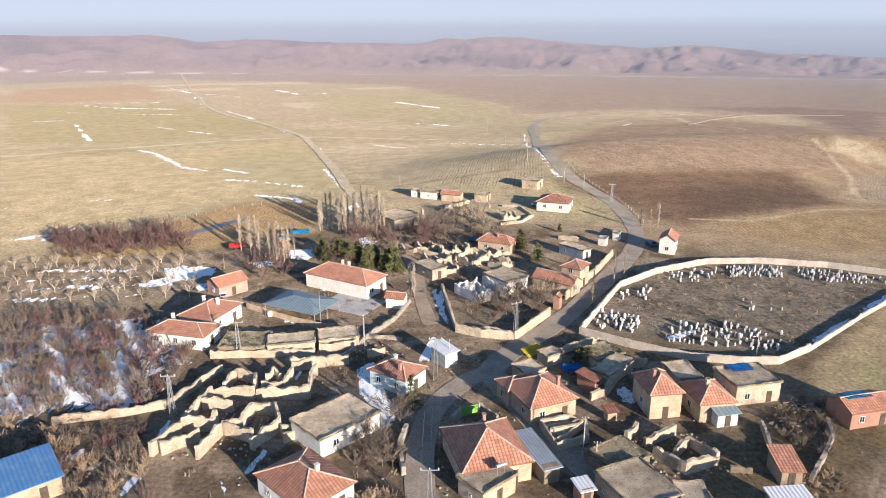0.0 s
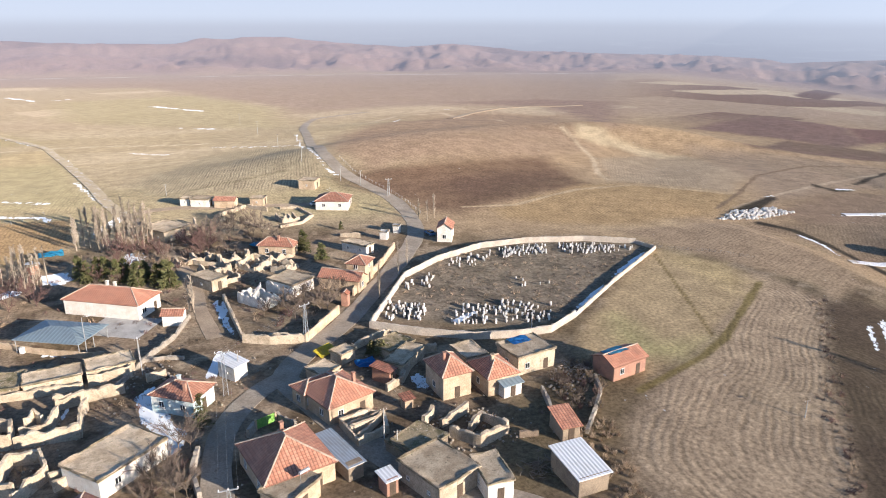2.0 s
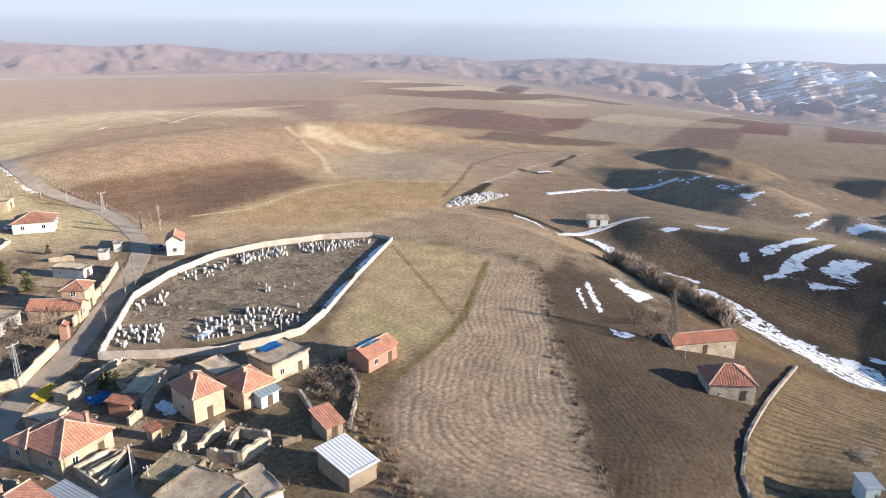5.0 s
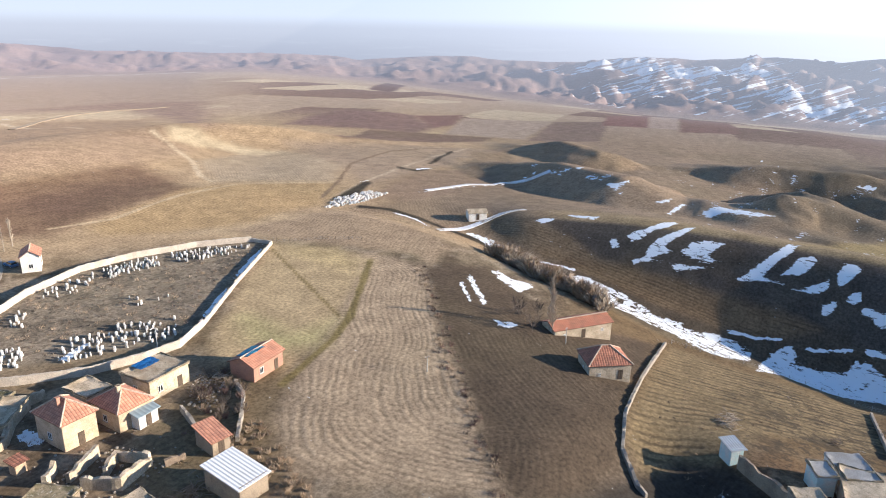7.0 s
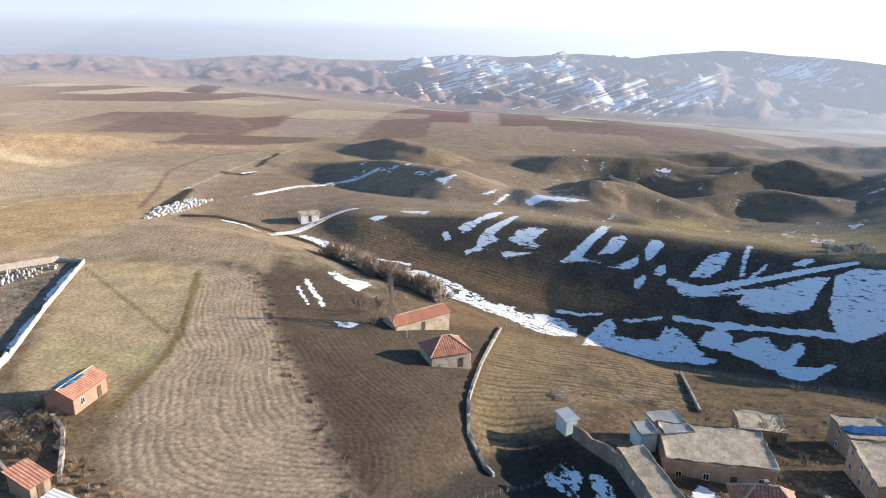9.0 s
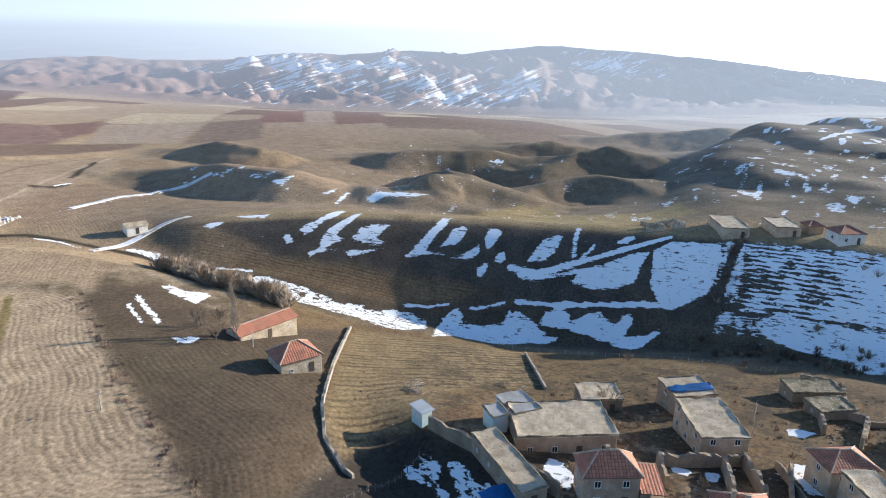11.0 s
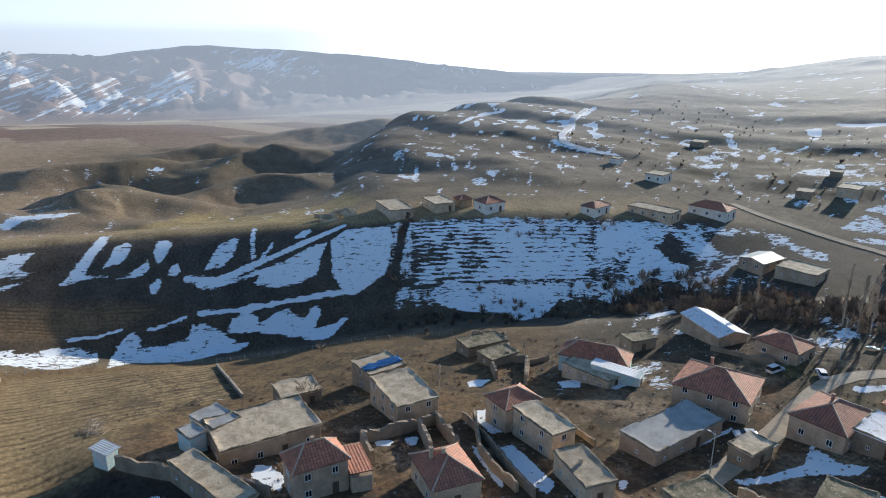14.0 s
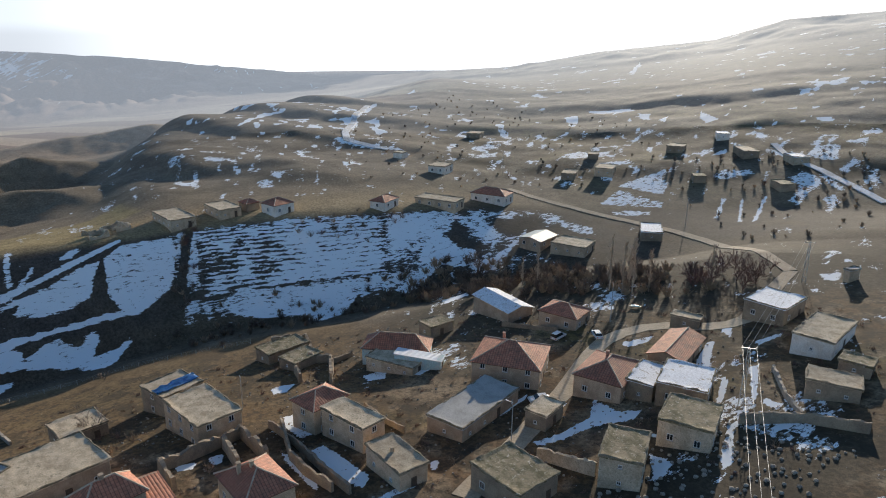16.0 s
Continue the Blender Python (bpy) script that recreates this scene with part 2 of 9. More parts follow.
def surface(name, colour, other, roughness=0.85, grain=6.0, patch=0.5, bump=0.3, depth=0.02, vary=0.0, metallic=0.0, spots=None):
    """A matt material with grain and patches at real size. other: the colour of its worn parts; spots: a third colour in small flecks."""
    m, t, s = nodes_of(name)
    p = place_of(t)
    big, fine = noisy(t, p, patch, 4), noisy(t, p, grain, 5, 0.7)
    c = blend(t, ramp(t, big, 0.36, 0.66), colour, other)
    if spots:
        c = blend(t, ramp(t, noisy(t, p, patch * 3.1, 5, 0.75), 0.56, 0.66), c, spots)
    c = blend(t, 1.0, c, blend(t, ramp(t, fine, 0.25, 0.75), (0.72, 0.72, 0.72), (1.2, 1.2, 1.2)), "MULTIPLY")
    if vary:
        info = t.nodes.new("ShaderNodeObjectInfo")
        v = math_(t, "ADD", math_(t, "MULTIPLY", info.outputs["Random"], 2 * vary), 1 - vary)
        n = t.nodes.new("ShaderNodeCombineColor")
        for k in range(3):
            t.links.new(v, n.inputs[k])
        c = blend(t, 1.0, c, n.outputs[0], "MULTIPLY")
    t.links.new(c, s.inputs["Base Color"])
    s.inputs["Roughness"].default_value, s.inputs["Metallic"].default_value = roughness, metallic
    s.inputs["Diffuse Roughness"].default_value = 0.4
    bumped(t, s, fine, bump, depth)
    return m


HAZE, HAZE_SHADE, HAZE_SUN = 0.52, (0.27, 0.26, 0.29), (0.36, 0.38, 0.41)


def toward_sun(t, p):
    """1 in the sun's bearing, 0 a quarter turn away from it."""
    n = t.nodes.new("ShaderNodeVectorMath")
    n.operation = "NORMALIZE"
    t.links.new(p, n.inputs[0])
    d = t.nodes.new("ShaderNodeVectorMath")
    d.operation = "DOT_PRODUCT"
    t.links.new(n.outputs[0], d.inputs[0])
    d.inputs[1].default_value = (math.sin(radians(SUN_BEARING)), math.cos(radians(SUN_BEARING)), 0)
    return ramp(t, d.outputs["Value"], -0.8, 0.95)


def ground_material(name, hazy):
    """Earth, stubble and snow; hazy: the far hills, with haze painted in as a glow that grows with distance."""
    m, t, s = nodes_of(name)
    p = place_of(t)
    tint = t.nodes.new("ShaderNodeAttribute")
    tint.attribute_name = "tint"
    marks = t.nodes.new("ShaderNodeAttribute")
    marks.attribute_name = "marks"
    part_ = t.nodes.new("ShaderNodeSeparateColor")
    t.links.new(marks.outputs["Color"], part_.inputs[0])
    snow, furrow, scrub = part_.outputs[0], part_.outputs[1], part_.outputs[2]
    plough = t.nodes.new("ShaderNodeAttribute")
    plough.attribute_name = "plough"
    fine, mid, wide = noisy(t, p, 1.3, 6, 0.7), noisy(t, p, 0.16, 5, 0.65), noisy(t, p, 0.02, 4)
    c = blend(t, 1.0, tint.outputs["Color"], blend(t, ramp(t, mid, 0.3, 0.7), (0.82, 0.815, 0.81), (1.15, 1.15, 1.14)), "MULTIPLY")
    c = blend(t, 1.0, c, blend(t, ramp(t, fine, 0.25, 0.75), (0.54, 0.53, 0.52), (1.42, 1.42, 1.42)), "MULTIPLY")
    c = blend(t, math_(t, "MULTIPLY", ramp(t, wide, 0.45, 0.7), 0.1), c, (0.22, 0.19, 0.09))
    wob = math_(t, "ADD", plough.outputs["Fac"], math_(t, "MULTIPLY", noisy(t, p, 0.13, 3.0), 1.9))
    wob = math_(t, "ADD", wob, math_(t, "MULTIPLY", wide, 3.0))
    lines = math_(t, "SINE", math_(t, "MULTIPLY", wob, 5.6))
    lines2 = math_(t, "SINE", math_(t, "MULTIPLY", wob, 3.7))
    ridge_ = math_(t, "ADD", math_(t, "MULTIPLY", lines, 0.72), math_(t, "MULTIPLY", lines2, 0.28))
    ridge_ = math_(t, "MULTIPLY", ridge_, ramp(t, noisy(t, p, 0.09, 5), 0.3, 0.62))
    c = blend(t, math_(t, "MULTIPLY", furrow, math_(t, "MULTIPLY", ramp(t, ridge_, -0.3, 0.8), 0.5)), c, (0.062, 0.047, 0.03))
    bush = ramp(t, noisy(t, p, 0.55, 6, 0.75), 0.5, 0.6)
    c = blend(t, math_(t, "MULTIPLY", scrub, bush), c, (0.07, 0.055, 0.038))
    clumps = ramp(t, noisy(t, p, 0.1, 6, 0.7), 0.5, 0.57)
    c = blend(t, math_(t, "MULTIPLY", math_(t, "MULTIPLY", scrub, clumps), 0.75), c, (0.05, 0.042, 0.03))
    edge = math_(t, "ADD", math_(t, "MULTIPLY", noisy(t, p, 0.33, 8, 0.7), 1.0), math_(t, "MULTIPLY", noisy(t, p, 0.06, 4, 0.6), 0.5))
    if hazy:
        # on the far slopes the snow lies in long slanting gullies
        split = t.nodes.new("ShaderNodeSeparateXYZ")
        t.links.new(p, split.inputs[0])
        flat = t.nodes.new("ShaderNodeCombineXYZ")
        t.links.new(math_(t, "MULTIPLY", split.outputs[1], -1.0), flat.inputs[0])
        t.links.new(split.outputs[2], flat.inputs[1])
        slant = t.nodes.new("ShaderNodeMapping")
        slant.vector_type = "TEXTURE"
        slant.inputs["Rotation"].default_value, slant.inputs["Scale"].default_value = (0, 0, radians(21)), (75, 6.5, 60)
        t.links.new(flat.outputs[0], slant.inputs["Vector"])
        edge = math_(t, "ADD", math_(t, "MULTIPLY", noisy(t, slant.outputs[0], 1.0, 4, 0.6), 1.7), math_(t, "MULTIPLY", noisy(t, p, 0.018, 5, 0.65), 0.9))
    else:
        # broken into short level strips along the slopes
        strips = t.nodes.new("ShaderNodeMapping")
        strips.inputs["Scale"].default_value = (0.75, 0.3, 2.4)
        t.links.new(p, strips.inputs["Vector"])
        edge = math_(t, "ADD", edge, math_(t, "MULTIPLY", noisy(t, strips.outputs[0], 1.0, 5, 0.72), 2.2))
        edge = math_(t, "ADD", edge, -0.55)
    lying = ramp(t, math_(t, "ADD", snow, edge), 1.8, 1.88)
    c = blend(t, lying, c, (0.88, 0.91, 0.93))
    # painted haze: base colour fades with distance and emission takes its place
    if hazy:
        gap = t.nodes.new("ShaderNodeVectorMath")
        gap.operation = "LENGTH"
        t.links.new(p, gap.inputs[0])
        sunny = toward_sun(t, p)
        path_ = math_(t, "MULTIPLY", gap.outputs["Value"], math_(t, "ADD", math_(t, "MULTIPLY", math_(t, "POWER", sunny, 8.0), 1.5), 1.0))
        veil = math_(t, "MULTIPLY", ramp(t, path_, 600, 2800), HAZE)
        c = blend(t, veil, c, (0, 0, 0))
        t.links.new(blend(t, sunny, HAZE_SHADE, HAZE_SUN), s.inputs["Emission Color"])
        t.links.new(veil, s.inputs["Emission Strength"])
    t.links.new(c, s.inputs["Base Color"])
    s.inputs["Roughness"].default_value, s.inputs["Diffuse Roughness"].default_value = 0.95, 0.5
    s.inputs["Specular IOR Level"].default_value = 0.15
    h = math_(t, "ADD", math_(t, "MULTIPLY", fine, 0.35), math_(t, "MULTIPLY", math_(t, "MULTIPLY", ridge_, furrow), 0.14))
    h = math_(t, "ADD", h, math_(t, "MULTIPLY", mid, 0.3))
    bumped(t, s, h, 0.4, 0.5)
    return m

# which edges of a field its furrows follow
FURROW_EDGES = {52: (6, 7, 8, 9, 10), 51: (7, 8), 60: (0,), 40: (0,), 10: (0,), 80: (0,)}
# fields: corners, colour, soft edge, furrow bearing, furrow depth, scrub
FIELDS = []
DRIFTS = []


def field(*spec):
    FIELDS.append(spec)


def drift(*spec):
    DRIFTS.append(spec)


PLOTS, TRAILS, BEDS, STREAKS = [], [], [], []


def plot(*spec):
    PLOTS.append(spec)


def trail(*spec):
    TRAILS.append(spec)


def bed(*spec):
    BEDS.append(spec)


def streak(*spec):
    STREAKS.append(spec)


field([(31.1, 135.9), (47.5, 161.8), (70.8, 175.8), (101.4, 172.6), (116.8, 161), (73, 126.7), (58.1, 121.9)], (0.26, 0.213, 0.155), 1.5, 60, 0, 0.55)
field([(115, 157.3), (119.4, 146.3), (122.8, 126.3), (94.3, 105.7), (76.5, 96.8), (63.3, 89.4), (55.5, 84.5), (59.3, 96.2), (70, 116), (85.3, 130.9)], (0.45, 0.34, 0.195), 2, 60, 0, 0)
field([(132.4, 115.7), (151.9, 108.2), (134.7, 76.6), (155.1, 58.4), (108.4, 45.7), (93.9, 38.2), (73.6, 37.9), (68.5, 44.8), (77.9, 56.1), (103.3, 85.2)], (0.115, 0.084, 0.056), 3, 51, 0.7, 0.1)
field([(116.3, 142.8), (130.5, 131.4), (132.4, 115.7), (103.3, 85.2), (90.6, 69.9), (77.9, 56.1), (68.3, 45.6), (52.4, 69), (57.2, 81.7), (67.5, 89.1), (85.6, 99.6), (115.8, 121.8)], (0.42, 0.318, 0.21), 2.5, 52, 0.65, 0)
field([(159.7, 57), (173, 14.9), (141.5, 6.9), (125.6, 25.3), (103.7, 26.6), (92.2, 34.5), (100.7, 41.7), (111.8, 46)], (0.27, 0.2, 0.108), 2, -33.5, 1.4, 0)
# pit by the stable: dark earth, with the shadow over it painted in
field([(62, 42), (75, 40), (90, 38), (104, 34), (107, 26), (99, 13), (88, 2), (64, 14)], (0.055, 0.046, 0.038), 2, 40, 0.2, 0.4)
field([(30, 60), (55, 84), (66, 92), (52, 98), (40, 90), (28, 70)], (0.20, 0.155, 0.09), 4, 40, 0, 0.3)
field([(-95, 140), (-60, 140), (-45, 118), (-47, 80), (-62, 70), (-85, 100)], (0.20, 0.155, 0.11), 5, 40, 0, 0.7)
field([(-110, 205), (-60, 225), (-40, 205), (-60, 190), (-100, 178)], (0.36, 0.26, 0.13), 5, 10, 0.3, 0)
field([(42, -100), (52, -112), (75, -95), (62, -60), (40, -60)], (0.09, 0.07, 0.046), 4, 40, 0, 0.5)
# drifts of snow: x, y, half-length, half-width, turn, depth
drift(31.9, 105.8, 1.2, 3.4, 20, .72)
drift(-21, 192.5, 4, 7, 0, .62)
drift(-64.4, 167.2, 8, 4, 0, .62)
drift(-95.8, 169.7, 9, 2.2, 0, .58)
drift(-84, 169.5, 7, 2, 0, .55)
drift(-121, 200, 9, 2.5, 30, .6)
drift(-30.5, 230, 2.4, 14, -20, .66)
drift(92, 15, 5, 2, 42, .5)
drift(97.8, 22.8, 4, 2, 42, .6)
drift(96, 17.2, 5, 1.6, 42, .6)
drift(97.1, 2.1, 1.6, 5, -60, .75)
drift(88.7, 15.4, 5, 4, 0, .45)
drift(133.3, -3.4, 3, 1, 50, .6)
drift(98.5, 1.7, 2, 5, -60, .8)
drift(96.3, 25, 4, 1.6, 42, .6)
drift(93, 20, 5, 1.4, 42, .6)
drift(88, 16, 4, 1.6, 42, .6)
drift(90.8, 13.9, 5, 2.5, -60, .6)
drift(-61.4, 167, 7, 2.4, 10, .62)
drift(-67.3, 162.6, 6, 2.4, 0, .7)
drift(-69.8, 159.7, 7, 2.4, 0, .7)
drift(-22.1, 192.8, 3, 6, 0, .8)
drift(0.2, 149.4, 1.2, 7, -6, .85)
drift(-86, 158, 8, 2, 0, .6)
drift(-95, 150, 7, 2, 0, .6)
drift(-84.0, 151.5, 25, 1.1, 5.4, .5)
drift(-85.2, 157.7, 25, 1.1, 5.4, .5)
drift(-86.4, 163.9, 25, 1.1, 5.4, .5)
drift(-87.6, 170.1, 25, 1.1, 5.4, .5)
drift(80.4, 131.2, 12, .9, 39.6, .85)
drift(102, 148.8, 15, .9, 37.5, .85)

# plots of the plain and the hills: corners, colour, soft edge, furrow bearing, furrow depth
plot([(-103.6, 198.3), (-88.4, 211.1), (-68.4, 243.1), (-42.6, 239.2), (-37.7, 210.1), (-59.7, 203.2), (-76.4, 188.1)], (0.36, 0.25, 0.13), 3, 0, 0)
plot([(-1058.7, 1734.2), (2.7, 1800.8), (992.5, 1611.1), (413.6, 660.3), (188.7, 643.6), (73.9, 624.3), (-77.2, 1200.6), (-555.8, 1472.9), (-797.6, 1300.1)], (0.36, 0.275, 0.21), 30, 0, 0)
plot([(-671.8, 1121), (-501.6, 1224.6), (-318.7, 837.5), (-422.7, 807.5), (-512.3, 828.4)], (0.42, 0.30, 0.19), 20, 0, 0)
plot([(-493.1, 796.8), (-267.7, 748.4), (-92.2, 476.7), (-168.6, 435.2), (-264.3, 419)], (0.40, 0.33, 0.185), 15, 0, 0.3)
plot([(-231.9, 365.5), (-128.9, 398.1), (-82.9, 437), (-45.7, 293.8), (-32.9, 249.3), (-69, 253.1), (-110, 211.8), (-128.2, 194.5)], (0.47, 0.375, 0.22), 8, 0, 0)
plot([(-117.5, 381.3), (-67.7, 379.3), (-42.2, 285.9), (-37.8, 254.8), (-68.8, 260.8), (-105.2, 322)], (0.42, 0.355, 0.205), 10, 0, 0)
plot([(-30.9, 290), (6.1, 385.6), (45.7, 377.8), (39.6, 267.2), (31.2, 250.5), (-17.2, 262.2)], (0.41, 0.34, 0.22), 6, 8, 0.9)
plot([(-150.6, 860.9), (-16, 936.4), (64.8, 688.3), (47.6, 499.1), (-35.7, 551.1), (-111.4, 633.2)], (0.42, 0.35, 0.215), 20, 0, 0)
# brown plough with the flank's shade painted in, darkest in the middle
plot([(46.3, 261.2), (59.5, 268.7), (94.8, 275.7), (145.5, 286.6), (143.4, 272.4), (143.3, 250.5), (139.9, 233.2), (124.7, 226.2), (105.6, 221.4), (91.6, 213.9), (77.1, 208), (65.7, 217.4), (59, 236.4), (51, 246.2)], (0.20, 0.13, 0.083), 7, 70, 0.5)
plot([(81.8, 246.8), (107.3, 260.3), (132, 257.6), (133.5, 243.6), (105.4, 225.4), (83.5, 221.5)], (0.15, 0.096, 0.066), 9, 70, 0.5)
plot([(50.4, 295.4), (70.3, 397.6), (105.3, 439.1), (211.6, 565.2), (276.2, 523), (185.7, 332.8), (182, 309.8), (146.3, 288.4), (94.9, 276.3), (59.8, 269.9)], (0.34, 0.245, 0.165), 10, 75, 0.2)
plot([(229.7, 691), (303.1, 614.6), (293.6, 524.1), (212, 333.6), (413.6, 660.3), (352.7, 718)], (0.30, 0.215, 0.17), 18, 0, 0)
plot([(88, 210.5), (107.1, 220.2), (136.1, 234.6), (155.5, 230.9), (186, 210.1), (175.2, 194.9), (155, 184.2), (125, 178.2), (102.1, 187.6), (87.5, 198.9)], (0.42, 0.295, 0.155), 5, 0, 0)
plot([(172.8, 286.2), (151.4, 240), (185.1, 210.7), (236.5, 254.1), (225.7, 293.2), (199.9, 295.2)], (0.43, 0.335, 0.225), 4, 30, 0.5)
# sunlit brow of a knoll, its sunlight painted as a paler strip
plot([(190.6, 339.2), (199.1, 332.4), (204.5, 320.9), (214.5, 306.4), (224.7, 289.7), (207.4, 289.7), (197.2, 310.2), (182.5, 326.1)], (0.56, 0.45, 0.29), 4, 0, 0)
plot([(113.9, 176.7), (132.9, 174.5), (167.3, 174.6), (156.4, 138.4), (152.7, 121.9), (135, 115.4), (139.7, 123.5), (131.7, 135.5), (124.9, 149), (121.7, 160.2)], (0.38, 0.28, 0.18), 3, 60, 0.4)
plot([(80.2, 120.6), (82, 105.9), (93.7, 105.3), (82.4, 97.8), (75, 102.3), (74.4, 110.4)], (0.44, 0.375, 0.185), 5, 0, 0)
plot([(116.1, 158.1), (125.8, 140.6), (125.5, 128.1), (114.7, 120.2), (112.2, 134.2)], (0.47, 0.36, 0.19), 5, 0, 0)
plot([(317.8, 411.3), (374.4, 451.2), (439.6, 478.4), (444.9, 447.8), (452.3, 404.2), (405.7, 342.7), (362.1, 321), (348.5, 356.5)], (0.25, 0.165, 0.135), 8, 0, 0)
plot([(452.3, 404.2), (507.8, 395.7), (433.2, 346.8), (404.3, 343.2)], (0.24, 0.145, 0.12), 4, 0, 0)
plot([(270.3, 304.1), (344.2, 352.2), (401.7, 285), (372.3, 275.4), (272.7, 297.3)], (0.22, 0.15, 0.11), 4, 0, 0)
plot([(379.7, 312.9), (483.3, 376.5), (557.4, 330.8), (420.3, 272.4)], (0.40, 0.31, 0.235), 3, 0, 0)
plot([(418, 267.5), (552.7, 328), (607.9, 302.1), (464.1, 236.9)], (0.25, 0.18, 0.14), 3, 0, 0)
plot([(569, 288.4), (770, 383.3), (1137, 490.9), (591.5, 255.4)], (0.26, 0.15, 0.125), 3, 0, 0)
plot([(591.5, 255.4), (1059.1, 457.2), (1158, 448.6), (602.8, 234.5)], (0.42, 0.32, 0.25), 3, 0, 0)
plot([(1063.4, 413.6), (1020.1, 323.6), (629.5, 188.3), (586.4, 225)], (0.25, 0.155, 0.125), 3, 0, 0)
plot([(859.4, 875), (1203.4, 1169.2), (1178, 1078.5), (810.6, 775.5)], (0.16, 0.10, 0.085), 6, 0, 0)
plot([(235.6, 305.7), (278.1, 289.3), (364, 247.2), (250.4, 214.6), (190.1, 198.1), (219.4, 243.6)], (0.36, 0.27, 0.185), 6, 0, 0)
plot([(183.6, 185.3), (253.9, 214.1), (279.4, 195.9), (269.5, 182.2), (213.5, 171), (187, 165.5)], (0.30, 0.215, 0.145), 4, 20, 0.8)
plot([(166.1, 170.6), (200.8, 172), (268.4, 175.1), (218.3, 122.6), (198.4, 133.5), (173.8, 143.8)], (0.30, 0.22, 0.145), 4, 40, 0.3)
plot([(190, 121.6), (194.6, 106.7), (192, 95.4), (199.4, 68.8), (201.9, 55.4), (204.7, 38.3), (203.8, 32.8), (196.8, 40.4), (191.1, 52.8), (188.3, 65.5), (186.4, 78.2), (185.6, 89.5), (185.2, 97.6), (184.1, 110.3)], (0.21, 0.145, 0.085), 2, -8, 0.9)
plot([(192.1, 149.6), (196.1, 134.1), (193.6, 106.3), (191.4, 96.9), (183.7, 110.1), (182.9, 133)], (0.25, 0.18, 0.11), 3, -10, 0.8)
plot([(330.6, 250.9), (353.6, 236.2), (274.1, 179.3), (264.5, 193), (247.8, 190.3)], (0.30, 0.22, 0.14), 4, 20, 0.8)
plot([(261.2, 30.9), (286, 19.7), (257.4, 0.8), (259, -20.2), (235.2, -14.9), (235.2, 4.4), (244.2, 28.9)], (0.36, 0.27, 0.13), 2, 0, 0)
plot([(232.8, 47.1), (249.1, 25.3), (236.9, 4.4), (235.2, -14.9), (249.8, -23.6), (264, -37.4), (287.3, -33.4), (272.1, -21), (267.9, 3.1), (279.6, 28.5)], (0.34, 0.255, 0.12), 3, 0, 0)
plot([(52, 97.7), (62.7, 105.8), (73.7, 100.7), (70, 93.1), (58.6, 83.4), (50.4, 68.3), (45.3, 69.6), (48.6, 82.7)], (0.19, 0.14, 0.08), 3, 0, 0)
# pale lines, and gullies whose shade and growth are painted dark on uncut ground: points, width, colour
trail([(-1059.3, 1735.5), (-542.4, 1817.4), (2.7, 1800.8), (530.4, 1620.7), (969.9, 1574)], 9, (0.62, 0.54, 0.46))
trail([(-83.5, 440.2), (-132.7, 432.6), (-181.3, 407.2), (-240.5, 379.7)], 2.4, (0.58, 0.49, 0.34))
trail([(-84.2, 444), (-46.3, 439.7), (1.1, 426.7)], 2, (0.58, 0.49, 0.34))
trail([(-35.7, 271.6), (-17.2, 262.2), (1, 269.4), (27.3, 277.1)], 1.5, (0.3, 0.25, 0.15))
trail([(114.7, 513.7), (146.7, 558.4), (190.6, 570), (185.5, 428.4)], 2.5, (0.52, 0.42, 0.3))
trail([(180.9, 338.6), (179.4, 320.9), (170.4, 286.9), (154.2, 254.3), (151.1, 240.3)], 1.6, (0.54, 0.43, 0.29))
trail([(80.5, 215.5), (97.8, 212.8), (129.3, 227), (154.8, 230), (185.3, 209.3)], 1.4, (0.52, 0.40, 0.25))
trail([(172, 191.4), (200.7, 205.8), (279.5, 239.7), (341.7, 261.2)], 1.3, (0.50, 0.39, 0.27))
trail([(164.3, 192), (189.6, 210.7), (224.2, 241), (275.1, 264.3), (328.6, 264)], 1.2, (0.24, 0.17, 0.11))
trail([(113, 154), (99.3, 119.1), (94.1, 105.8)], 0.6, (0.24, 0.18, 0.08))
trail([(124.9, 127.4), (95.8, 104.1), (85.7, 98.2), (67.4, 90.9)], 1.2, (0.22, 0.17, 0.07))
# gullies and stream: no cut in the land, their shade is dark colour
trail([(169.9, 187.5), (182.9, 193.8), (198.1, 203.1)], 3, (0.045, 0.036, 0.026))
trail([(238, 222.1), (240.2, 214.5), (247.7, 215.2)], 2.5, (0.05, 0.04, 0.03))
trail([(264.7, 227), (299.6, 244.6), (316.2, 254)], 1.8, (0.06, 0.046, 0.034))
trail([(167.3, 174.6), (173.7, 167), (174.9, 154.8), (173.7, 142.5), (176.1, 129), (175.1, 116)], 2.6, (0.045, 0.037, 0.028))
# snow lying on the bank above the stream: corners, soft edge, depth
bed([(204.3, 92), (202.8, 89.1), (205.2, 87.3), (209.6, 86.2), (216.3, 83), (223.8, 82.4), (229.1, 85.7), (220.6, 86.5), (210.6, 88.3), (206.6, 91.4)], 0.7, 0.8)
bed([(196.7, 86.6), (200.4, 83.9), (204, 84.2), (208.7, 83.1), (213.9, 80.3), (220.3, 78.7), (225.2, 75.9), (218.4, 76.2), (212.4, 78), (206.7, 79.7), (206.5, 77), (203.8, 78.9), (200.9, 81.4), (202.5, 75.8), (207.7, 63.9), (204.4, 68.4), (200.7, 73.5), (202.2, 76.6), (198.9, 82.5), (196, 85)], 0.7, 0.8)
